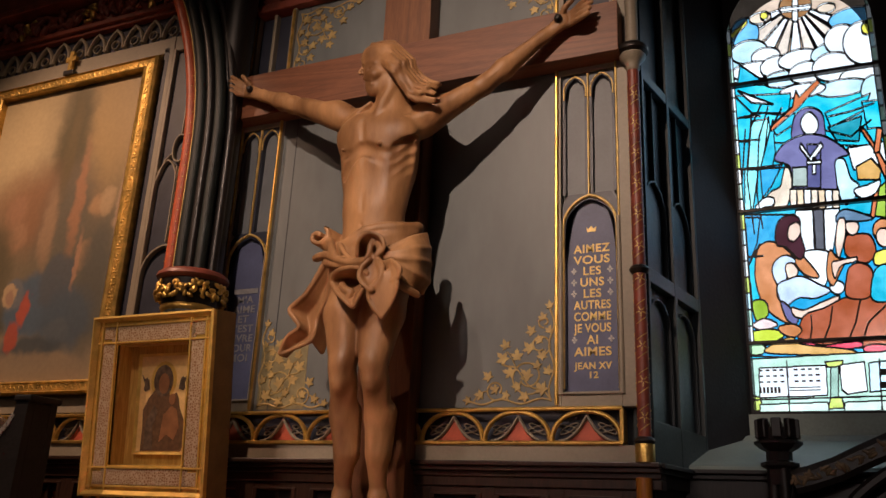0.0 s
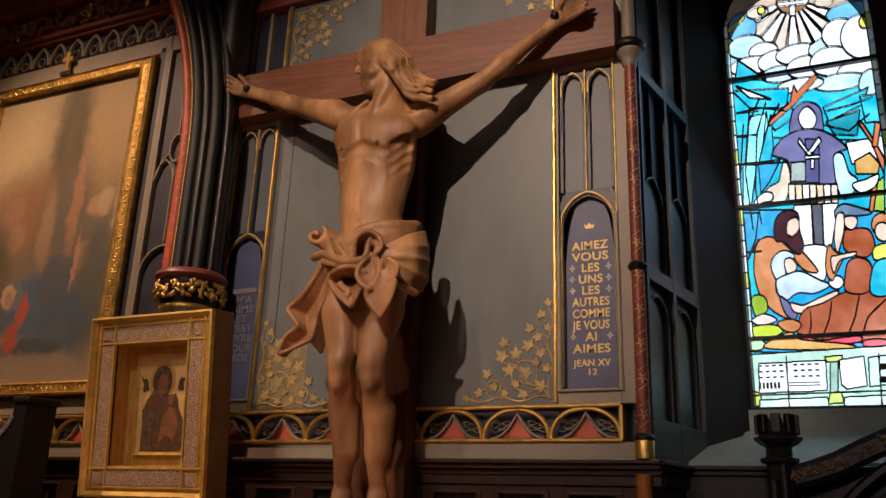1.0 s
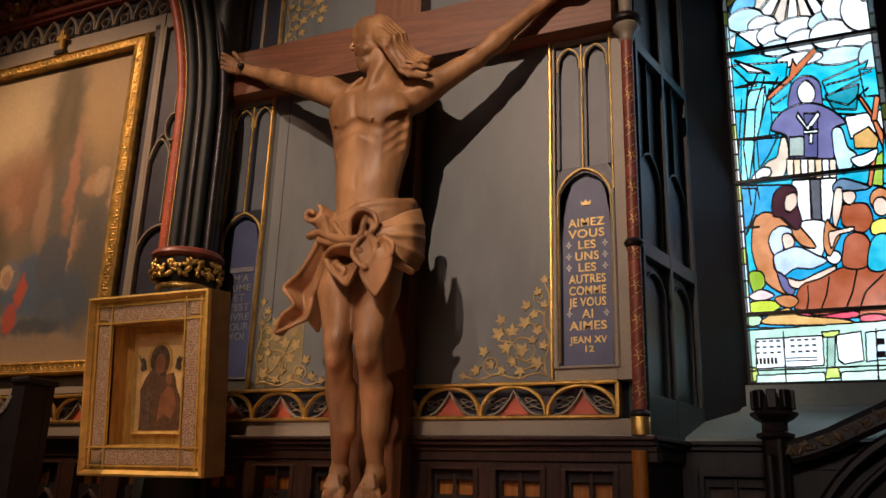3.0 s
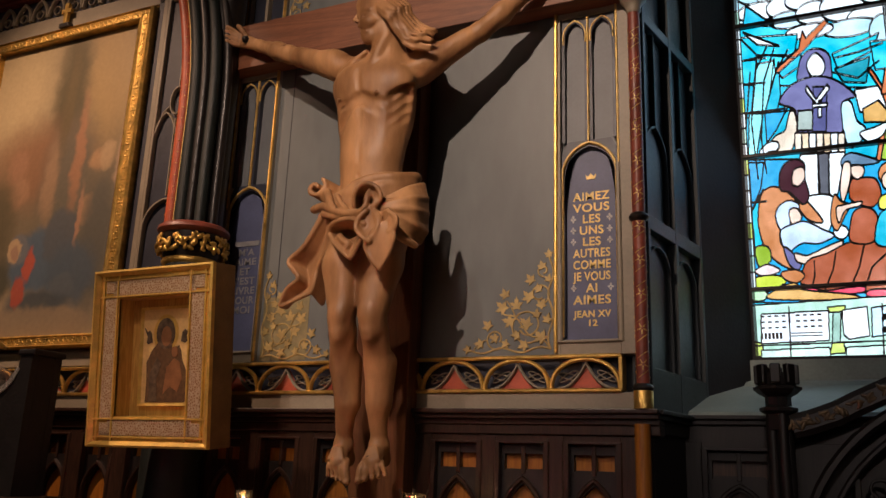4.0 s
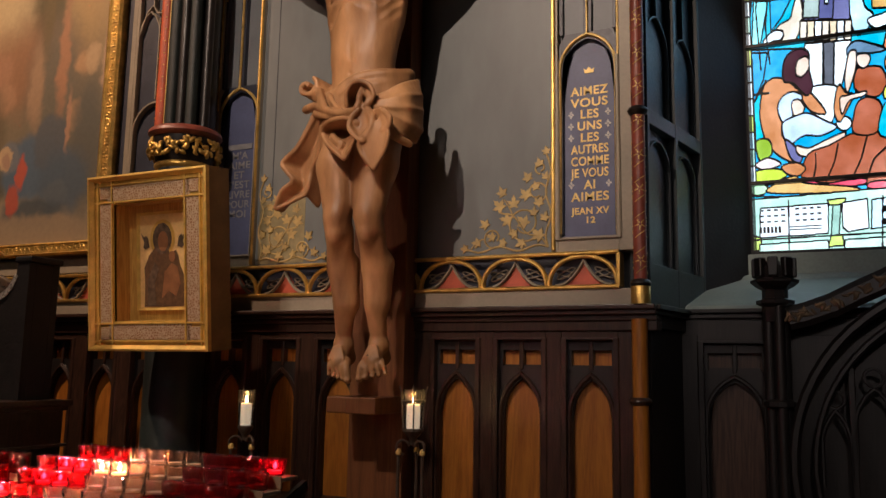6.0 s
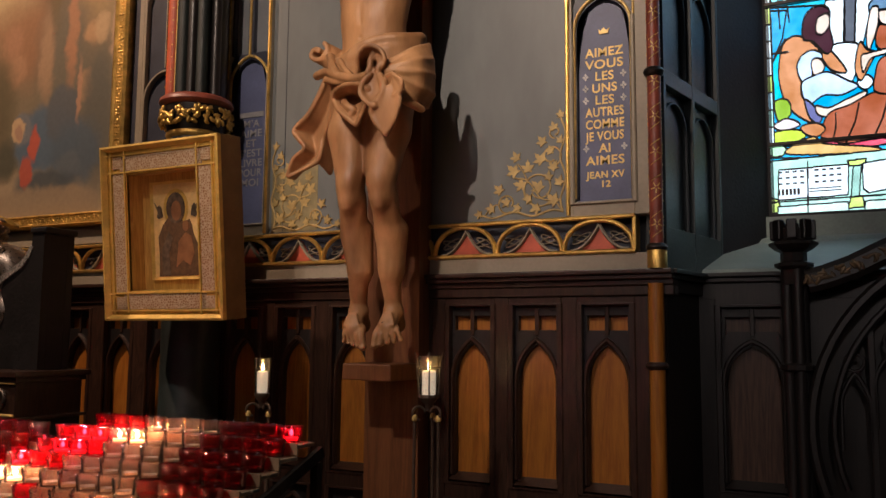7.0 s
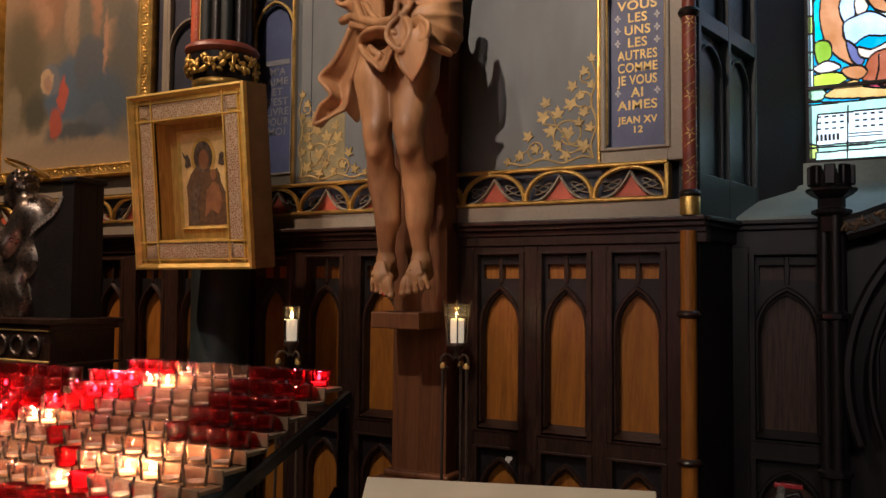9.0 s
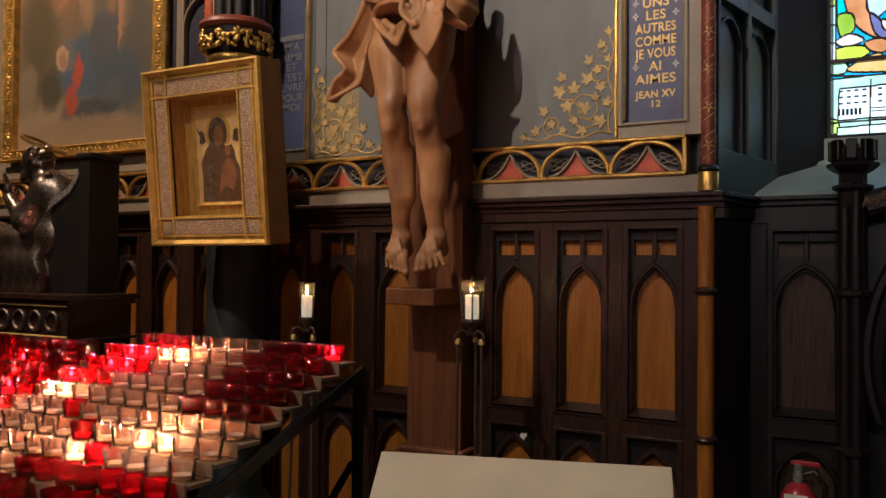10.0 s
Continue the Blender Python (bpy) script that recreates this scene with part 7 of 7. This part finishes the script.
rack(-3.3, -2.38, -1.9, 1.185, 10, "dark iron tiered rack with taller red candles")
LEFT_LIT = {(1, 3), (2, 2), (3, 1), (4, 0), (5, 1), (5, 0), (6, 2)}
for k in range(10):
    for j in range(10):
        c = "red" if (j * 3 + k) % 4 else "dark"
        if k >= 5:
            c = "clear" if (j + k) % 3 else "red"
        put_votive((c, (k, j) in LEFT_LIT, k < 4), -2.44 - 0.086 * j + rnd.uniform(-0.006, 0.006), -1.9 - 0.081 * k + rnd.uniform(-0.005, 0.005), 1.185 - 0.031 * k, rnd.uniform(0, 360))
for key in KINDS:
    if key not in USED:
        for o in (*KINDS[key].children_recursive, KINDS[key]):
            bpy.data.objects.remove(o)


def stand(x, y, glass_r, top, straps, label):
    """A tall iron candle stand: scrolled legs, a cup, a glass and a white candle."""
    root = thing("candle_stand", (x, y, 0), label, "candle stand", "candle stands")
    low = top - 0.185
    bm = bmesh.new()
    lathe(bm, [(glass_r * 0.8, low), (glass_r * 0.92, low + 0.09), (glass_r, top), (glass_r - 0.003, top), (glass_r * 0.8 - 0.003, low + 0.004), (0, low + 0.003)], seg=24)
    part("glass", bm, CHIMNEY, root, "clear glass chimney", True)
    bm = bmesh.new()
    lathe(bm, [(glass_r * 0.62, low + 0.004), (glass_r * 0.62, low + 0.115), (glass_r * 0.5, low + 0.12), (0, low + 0.116)], seg=20)
    part("candle", bm, CANDLE_GLOW, root, "thick white candle", True)
    bm = bmesh.new()
    lathe(bm, [(0, low + 0.122), (0.006, low + 0.13), (0.0068, low + 0.137), (0.003, low + 0.15), (0, low + 0.158)], seg=10)
    part("flame", bm, FLAME, root, "small candle flame", True)
    bm = bmesh.new()
    lathe(bm, [(glass_r * 0.85, low + 0.012), (glass_r * 0.9, low), (glass_r * 0.6, low - 0.02), (0.018, low - 0.03), (0.012, low - 0.06)], seg=20)
    part("cup", bm, STAND_IRON, root, "", True)
    for i in range(straps):
        a = math.tau * i / straps + 0.5
        c, s = math.cos(a), math.sin(a)
        bm = bmesh.new()
        pts = [(c * (glass_r * 0.8 + 0.004), s * (glass_r * 0.8 + 0.004), low), (c * (glass_r + 0.006), s * (glass_r + 0.006), top - 0.01), (c * (glass_r + 0.014), s * (glass_r + 0.014), top + 0.015)]
        sweep(bm, pts, ring_shape(0.004, 6), up=(-s, c, 0))
        part("strap", bm, STAND_IRON, root)
    if straps:
        bm = bmesh.new()
        pts = [((glass_r + 0.004) * math.cos(t), (glass_r + 0.004) * math.sin(t), top - 0.05) for t in [math.tau * i / 24 for i in range(24)]]
        sweep(bm, pts, ring_shape(0.004, 6), closed=True, up=(0, 0, 1))
        part("band", bm, STAND_IRON, root)
    for i in range(3):
        a = math.tau * i / 3 - 0.35
        c, s = math.cos(a), math.sin(a)
        bm = bmesh.new()
        hook = [(0.012 + 0.0 * t, low - 0.05) for t in (0,)] + [(0.045 + 0.03 * math.cos(t), low - 0.07 + 0.03 * math.sin(t)) for t in [radians(160 - 20 * k) for k in range(14)]]
        pts = [(c * r, s * r, z) for r, z in hook]
        sweep(bm, pts, ring_shape(0.006, 6), up=(-s, c, 0))
        part("scroll", bm, STAND_IRON, root)
        bm = bmesh.new()
        pts = [(c * 0.064, s * 0.064, low - 0.075), (c * 0.068, s * 0.068, 0.6), (c * 0.08, s * 0.08, 0.15), (c * 0.16, s * 0.16, 0.012)]
        sweep(bm, pts, ring_shape(0.0075, 8), up=(-s, c, 0))
        part("leg", bm, STAND_IRON, root)
        bm = bmesh.new()
        lathe(bm, [(0.0, low - 0.11), (0.013, low - 0.1), (0.013, low - 0.085), (0.008, low - 0.075)], c * 0.064, s * 0.064, 10)
        part("collar", bm, GOLD_PAINT, root, "small brass collar", True)
    return root


stand(-1.677, -0.5, 0.05, 1.462, 4, "wrought iron candle stand with strapped glass and lit candle")
stand(-2.61, -0.5, 0.043, 1.437, 0, "wrought iron candle stand with plain glass and lit candle")

# light of the flames
AMBER, RUBY = (1, 0.56, 0.22), (1, 0.1, 0.12)
for x, y, z, w, col in ((-1.677, -0.5, 1.442, 0.22, AMBER), (-2.61, -0.5, 1.42, 0.18, AMBER)):
    lamp("candle_light", "POINT", (x, y, z), (x, y, 0), w * 0.7, col, size=0.012)
for k, j in sorted(LITS):
    warm = (k, j) in {(1, 7), (4, 10), (4, 11), (6, 2), (6, 3), (7, 5), (8, 9)}
    x, y, z = -1.425 - 0.0745 * j, -1.87 - 0.081 * k, 1.237 - 0.031 * k + 0.08
    lamp("candle_light", "POINT", (x, y, z), (x, y, 0), 2.4 if warm else 0.7, (1, 0.54, 0.3) if warm else (1, 0.2, 0.26), size=0.01)
for k, j in sorted(LEFT_LIT):
    x, y, z = -2.44 - 0.086 * j, -1.9 - 0.081 * k, 1.185 - 0.031 * k + (0.11 if k < 4 else 0.08)
    lamp("candle_light", "POINT", (x, y, z), (x, y, 0), 0.32, (1, 0.34, 0.26), size=0.01)

# ---- bronze seated figure, its chair and pedestal ----
root = thing("pedestal", (-4.3, -0.88, 0), "dark wooden pedestal with a pierced band of rings", "pedestal")
bm = bmesh.new()
box(bm, -0.82, 0.77, -0.3, 0.08, 0.0, 1.14, 0.008)
part("body", bm, BLACK_WOOD, root)
for nm, o, z0, z1 in (("top_slab", 0.03, 1.34, 1.368), ("upper_moulding", 0.015, 1.315, 1.34), ("lower_moulding", 0.02, 1.135, 1.15), ("band", 0.0, 1.15, 1.315)):
    boxpart(nm, (-0.82 - o, 0.77 + o, -0.3 - o, 0.08 + o, z0, z1), DARK_WOOD, root)
for z in (1.312, 1.16):
    bm = bmesh.new()
    sweep(bm, [(-0.82, -0.302, z), (0.77, -0.302, z)], bar_shape(0.012, 0.01), up=(0, -1, 0))
    part("gilt_line", bm, GOLD_PAINT, root, "thin worn gilt line")
bm = bmesh.new()
lines(bm, [(0.045 * math.cos(t), 1.236 + 0.045 * math.sin(t)) for t in [math.tau * i / 18 for i in range(18)]], -0.302, 0.016, 0.014, closed=True)
r0 = part("ring", bm, BRONZE, root)
r0.location.x = -0.75
bm = bmesh.new()
lines(bm, pointed(-0.06, 0.06, 1.03, 1.12, 8, 0.85), -0.302, 0.014, 0.014)
a0 = part("arch", bm, DARK_WOOD, root)
a0.location.x = -0.75
for i in range(1, 12):
    for ob in (r0, a0):
        c = new(ob.name.split(".")[0], ob.data)
        c.parent, c.location = root, (-0.75 + 0.128 * i, 0, 0)

root = thing("throne", (-3.74, -0.85, 1.368), "black carved throne with worn silvery scrolled edges", "chair")
THRONE_BLACK = surface("throne_black", (0.008, 0.007, 0.007), 0.6, vary=0.3, scale=10, bump=0.15, spec=0.25)
WORN = surface("worn_edge", (0.42, 0.4, 0.36), 0.28, metal=0.6, vary=0.35, scale=14, bump=0.1)
UPPER = [(-3.66, 1.99), (-3.69, 1.935), (-3.735, 1.895), (-3.80, 1.862), (-3.865, 1.83), (-3.92, 1.79), (-3.95, 1.74), (-3.948, 1.69), (-3.925, 1.655)]
LOWER = [(-3.925, 1.65), (-3.965, 1.63), (-3.985, 1.6), (-3.965, 1.57), (-3.925, 1.545), (-3.895, 1.505), (-3.89, 1.465), (-3.92, 1.435), (-3.945, 1.405), (-3.945, 1.37)]
for y in (-1.02, -0.88):
    bm = bmesh.new()
    out = [(-3.655, 2.05)] + UPPER + LOWER[1:] + [(-3.57, 1.37), (-3.57, 2.05)]
    plate(bm, [(x + 3.74, z - 1.368) for x, z in out[::-1]], y + 0.83, y + 0.87)
    part("side", bm, THRONE_BLACK, root)
    for edge in (UPPER, LOWER):
        bm = bmesh.new()
        n = len(edge) - 1
        sweep(bm, [(x + 3.74, y + 0.85, z - 1.368) for x, z in edge], [(-0.02, -0.03), (0.012, -0.03), (0.02, -0.012), (0.02, 0.012), (0.012, 0.03), (-0.02, 0.03)], up=(0, -1, 0), scales=[0.55 + 0.45 * math.sin(math.pi * (0.15 + 0.7 * i / n)) for i in range(n + 1)])
        part("scroll", bm, WORN, root, "worn silvery scroll edge", True)
boxpart("back", (0.12, 0.17, -0.15, -0.05, 0.0, 0.68), THRONE_BLACK, root)
boxpart("seat", (-0.2, 0.12, -0.15, -0.05, 0.24, 0.29), THRONE_BLACK, root)
boxpart("back_cap", (0.07, 0.19, -0.2, 0.0, 0.682, 0.715), THRONE_BLACK, root, "", 0.01)

g = Carving((-4.75, -1.2, 1.36), (-3.82, -0.58, 2.26), 0.0075)
hx, hy, hz = -4.24, -0.9, 2.075
g.lump((hx, hy, hz + 0.015), (0.078, 0.076, 0.088), 0.02)
g.limb((hx - 0.035, hy - 0.02, hz + 0.03), (hx - 0.04, hy - 0.02, hz - 0.045), 0.05, 0.042, 0.02)
g.limb((hx - 0.085, hy - 0.035, hz + 0.01), (hx - 0.097, hy - 0.04, hz - 0.012), 0.009, 0.011, 0.008)
g.lump((hx - 0.05, hy - 0.025, hz - 0.075), (0.04, 0.045, 0.042), 0.015)
g.limb((hx + 0.015, hy, hz - 0.04), (-4.15, -0.89, 1.93), 0.055, 0.075, 0.03)
for i in range(46):
    a, b = random.Random(i).uniform(-2.0, 2.0), random.Random(i + 50).uniform(-0.6, 1.4)
    g.lump((hx + 0.012 + 0.07 * math.cos(a) * math.cos(b), hy + 0.07 * math.sin(a) * math.cos(b), hz + 0.022 + 0.08 * math.sin(b)), (0.014, 0.014, 0.013), 0.005)
for i in range(9):
    g.lump((hx - 0.08 + 0.02 * (i % 3), hy - 0.05, hz - 0.055 - 0.02 * (i // 3)), (0.011, 0.01, 0.013), 0.005)
g.lump((-4.1, -0.88, 1.84), (0.15, 0.17, 0.17), 0.05)
g.lump((-4.09, -0.88, 1.68), (0.15, 0.17, 0.15), 0.05)
g.lump((-4.03, -0.98, 1.92), (0.09, 0.08, 0.09), 0.04)
g.lump((-4.0, -0.94, 1.84), (0.14, 0.12, 0.16), 0.05)
g.lump((-4.0, -0.96, 1.66), (0.13, 0.12, 0.12), 0.05)
for s in (-1, 1):
    y = -0.88 + 0.11 * s
    g.limb((-4.1, y, 1.62), (-4.44, y - 0.02, 1.66), 0.09, 0.08, 0.04)
    g.limb((-4.44, y - 0.02, 1.66), (-4.48, y - 0.02, 1.42), 0.085, 0.075, 0.04)
    g.limb((-4.48, y - 0.02, 1.41), (-4.58, y - 0.03, 1.39), 0.04, 0.03, 0.02)
# raised right arm and blessing fingers, the other arm across the lap
g.limb((-4.03, -1.02, 1.91), (-4.1, -1.08, 1.74), 0.065, 0.055, 0.03)
g.limb((-4.1, -1.08, 1.74), (-4.23, -1.07, 1.86), 0.052, 0.034, 0.03)
g.lump((-4.245, -1.07, 1.915), (0.028, 0.03, 0.038), 0.015)
for i in range(4):
    g.limb((-4.245, -1.09 + 0.016 * i, 1.93), (-4.255 - 0.01 * i, -1.095 + 0.016 * i, 2.0 - 0.016 * i), 0.0115, 0.009, 0.005)
g.limb((-4.12, -0.74, 1.9), (-4.26, -0.7, 1.72), 0.06, 0.05, 0.03)
g.limb((-4.26, -0.7, 1.72), (-4.36, -0.84, 1.74), 0.045, 0.035, 0.03)
# cloak: folds from the shoulder across the breast, then over the lap and down
for i in range(7):
    u = i / 6
    g.strand([(-3.97 - 0.02 * i, -1.03 + 0.012 * i, 1.985 - 0.01 * i), (-4.06 - 0.022 * i, -1.05 + 0.008 * i, 1.89 - 0.02 * i), (-4.13 - 0.012 * i, -1.04, 1.8 - 0.016 * i), (-4.19 - 0.008 * i, -1.0, 1.72 - 0.01 * i)], 0.015, 0.01, 0.006)
for i in range(6):
    g.strand([(-3.97, -0.98, 1.7 - 0.03 * i), (-4.12, -1.05, 1.665 - 0.025 * i), (-4.3, -1.07, 1.66 - 0.03 * i), (-4.46, -1.06, 1.65 - 0.04 * i)], 0.017, 0.012, 0.007)
for i in range(7):
    x = -4.0 - 0.075 * i
    g.strand([(x, -1.02, 1.62), (x - 0.02, -1.06, 1.54), (x + 0.01, -1.05, 1.46), (x - 0.01, -1.04, 1.38)], 0.034, 0.036, 0.03)
g.limb((-3.98, -1.0, 1.72), (-4.2, -1.05, 1.735), 0.014, 0.012, 0.006)
g.skin("statue", BRONZE, "dark bronze seated statue in draped robes on a throne", "statue").location.x = 0.07
root = thing("halo", (hx + 0.1, hy, hz + 0.1), "thin gilded ring above the bronze statue's head", "halo")
bm = bmesh.new()
sweep(bm, [(0.11 * math.cos(t), 0.11 * math.sin(t), 0.05 * math.cos(t + 2.8)) for t in [math.tau * i / 32 for i in range(32)]], [(-0.004, -0.008), (0.004, -0.008), (0.004, 0.008), (-0.004, 0.008)], closed=True, up=(0, 0, 1))
part("ring", bm, GOLD, root)
bm = bmesh.new()
sweep(bm, [(-0.01, 0.0, -0.04), (0.02, 0, -0.02), (0.1, 0, -0.04)], ring_shape(0.004, 6), up=(0, 1, 0))
part("stem", bm, BRONZE, root)

# ---- newel post and stair rail by the window ----
NX, NY = -0.185, 0.3
root = thing("newel_post", (NX, NY, 0), "black carved newel post with a crenellated cap", "post")
for i in range(4):
    a = math.tau * i / 4 + 0.4
    bm = bmesh.new()
    lathe(bm, [(0.026, 0.0), (0.026, 1.9)], 0.036 * math.cos(a), 0.036 * math.sin(a), 12)
    part("shaft", bm, BLACK_WOOD, root, "", True)
for z in (0.72, 1.42):
    bm = bmesh.new()
    lathe(bm, [(0.05, z - 0.02), (0.075, z - 0.008), (0.075, z + 0.012), (0.05, z + 0.025)], seg=12)
    part("ring", bm, BLACK_WOOD, root)
bm = bmesh.new()
lathe(bm, [(0.058, 1.8), (0.058, 1.87), (0.085, 1.885), (0.085, 1.9), (0.058, 1.91), (0.058, 1.95), (0.085, 1.965), (0.108, 1.985), (0.108, 1.997), (0.085, 2.003), (0.085, 2.06), (0.0, 2.06)], seg=8)
part("cap", bm, BLACK_WOOD, root, "moulded octagonal cap")
for i in range(8):
    a = math.tau * i / 8
    bm = bmesh.new()
    bmesh.ops.create_cube(bm, size=1, matrix=Matrix.Translation((0.082 * math.cos(a), 0.082 * math.sin(a), 2.055)) @ Matrix.Rotation(a, 4, "Z") @ Matrix.Diagonal((0.035, 0.046, 0.09, 1)))
    bmesh.ops.bevel(bm, geom=list(bm.edges), offset=0.005, segments=1, affect="EDGES")
    part("merlon", bm, BLACK_WOOD, root)

root = thing("stair_rail", (0, NY, 0), "black carved stair rail curving up over open tracery", "railing")
path = [(-0.13, 1.815), (-0.05, 1.835), (0.06, 1.875), (0.17, 1.93), (0.29, 1.985), (0.45, 2.08), (0.7, 2.26), (1.0, 2.5)]
bm = bmesh.new()
sweep(bm, [(x, 0, z) for x, z in path], [(-0.045, -0.04), (0.045, -0.04), (0.055, 0.03), (0.03, 0.045), (-0.03, 0.045), (-0.055, 0.03)], up=(0, -1, 0))
part("handrail", bm, BLACK_WOOD, root)
CARVED = surface("worn_gilt_carving", (0.16, 0.11, 0.06), 0.45, metal=0.4, vary=0.4, scale=20, bump=0.2)
rnd = random.Random(6)
for i in range(9):
    u = i / 8 * 0.62
    q = u * (len(path) - 1)
    k = int(q)
    x = path[k][0] + (path[k + 1][0] - path[k][0]) * (q - k)
    z = path[k][1] + (path[k + 1][1] - path[k][1]) * (q - k)
    bm = bmesh.new()
    for j in range(6):
        bmesh.ops.create_icosphere(bm, subdivisions=2, radius=rnd.uniform(0.009, 0.016), matrix=Matrix.Translation((x + rnd.uniform(-0.025, 0.025), -0.046, z + rnd.uniform(-0.014, 0.018))) @ Matrix.Rotation(rnd.uniform(0, 3), 4, "Y") @ Matrix.Diagonal((1.6, 0.6, 0.6, 1)))
    part("carved_leaf", bm, CARVED, root, "worn gilt carved leaf", True)
for rr, w in ((0.85, 0.05), (0.76, 0.03)):
    bm = bmesh.new()
    sweep(bm, [(0.72 - rr * math.cos(t), 0, 1.15 + rr * math.sin(t)) for t in [radians(-20 + 6 * i) for i in range(20)]], bar_shape(w, 0.05), up=(0, -1, 0))
    part("arch", bm, BLACK_WOOD, root)
for x in (0.12, 0.3, 0.48):
    boxpart("mullion", (x - 0.014, x + 0.014, -0.02, 0.02, 0.3, 1.55 + x * 0.35), BLACK_WOOD, root)
for x0, x1, z in ((-0.02, 0.12, 1.36), (0.12, 0.3, 1.46), (0.3, 0.48, 1.52)):
    bm = bmesh.new()
    lines(bm, pointed(x0 + 0.01, x1 - 0.01, z - 0.12, z + 0.04, 8, z - 0.3), 0.0, 0.018, 0.02)
    part("tracery", bm, BLACK_WOOD, root)
    bm = bmesh.new()
    lines(bm, [((x0 + x1) / 2 + 0.04 * math.cos(t), z + 0.09 + 0.04 * math.sin(t)) for t in [math.tau * i / 12 for i in range(12)]], 0.0, 0.014, 0.02, closed=True)
    part("tracery", bm, BLACK_WOOD, root)
boxpart("base_rail", (-0.13, 1.1, -0.03, 0.03, 0.0, 0.3), BLACK_WOOD, root)

# ---- sloping notice board, extinguisher, paint chip ----
root = thing("lectern_board", (-1.267, -1.851, 1.0), "plain cream sloping board on a slim post", "lectern")
root.rotation_euler = (0, 0, math.atan2(0.303, 0.953))
bm = bmesh.new()
box(bm, 0, 0.789, -0.46, 0, -0.02, 0, 0.003)
ob = part("board", bm, CREAM, root)
ob.rotation_euler = (radians(40), 0, 0)
boxpart("post", (0.36, 0.43, -0.25, -0.18, -1.0, -0.13), IRON, root)
boxpart("foot", (0.2, 0.59, -0.4, -0.05, -1.0, -0.97), IRON, root)

root = thing("fire_extinguisher", (-0.4, 0.2, 0), "red fire extinguisher with black hose on the floor", "extinguisher")
EXT_RED = surface("extinguisher_red", (0.4, 0.03, 0.035), 0.3, vary=0.1, scale=6, bump=0.02, coat=0.3)
bm = bmesh.new()
lathe(bm, [(0.075, 0.0), (0.08, 0.01), (0.08, 0.47), (0.07, 0.53), (0.04, 0.57), (0.02, 0.58)], seg=24)
part("cylinder", bm, EXT_RED, root, "", True)
boxpart("label_plate", (-0.05, 0.05, -0.083, -0.07, 0.4, 0.54), WAX, root, "pale paper label")
bm = bmesh.new()
lathe(bm, [(0.02, 0.57), (0.025, 0.6), (0.018, 0.64), (0.02, 0.66), (0.0, 0.67)], seg=12)
part("valve", bm, WORN, root, "metal valve", True)
boxpart("lever", (-0.03, 0.09, -0.012, 0.012, 0.655, 0.675), EXT_RED, root)
bm = bmesh.new()
sweep(bm, [(0.02, -0.02, 0.62), (0.07, -0.03, 0.64), (0.11, -0.03, 0.58), (0.115, -0.02, 0.45), (0.11, -0.02, 0.3)], ring_shape(0.012, 8), up=(0, 1, 0))
part("hose", bm, IRON, root, "black hose", True)
bm = bmesh.new()
lathe(bm, [(0.015, 0.42), (0.02, 0.34), (0.045, 0.18), (0.042, 0.18)], 0.115, -0.02, 14)
part("horn", bm, BLACK_WOOD, root, "black discharge horn", True)

bm = bmesh.new()
plate(bm, [(-0.02, -0.005), (-0.012, 0.015), (0.003, 0.014), (0.018, 0.018), (0.021, 0.002), (0.008, -0.012), (0.002, -0.028), (-0.008, -0.012)], -0.016, -0.0125)
ob = tagged(part("paper_scrap", bm, surface("paper", (0.75, 0.7, 0.6), 0.6, vary=0.08)), "small pale paper scrap stuck on the wainscot", "paper")
ob.location = (-1.653, 0.042, 0.682)
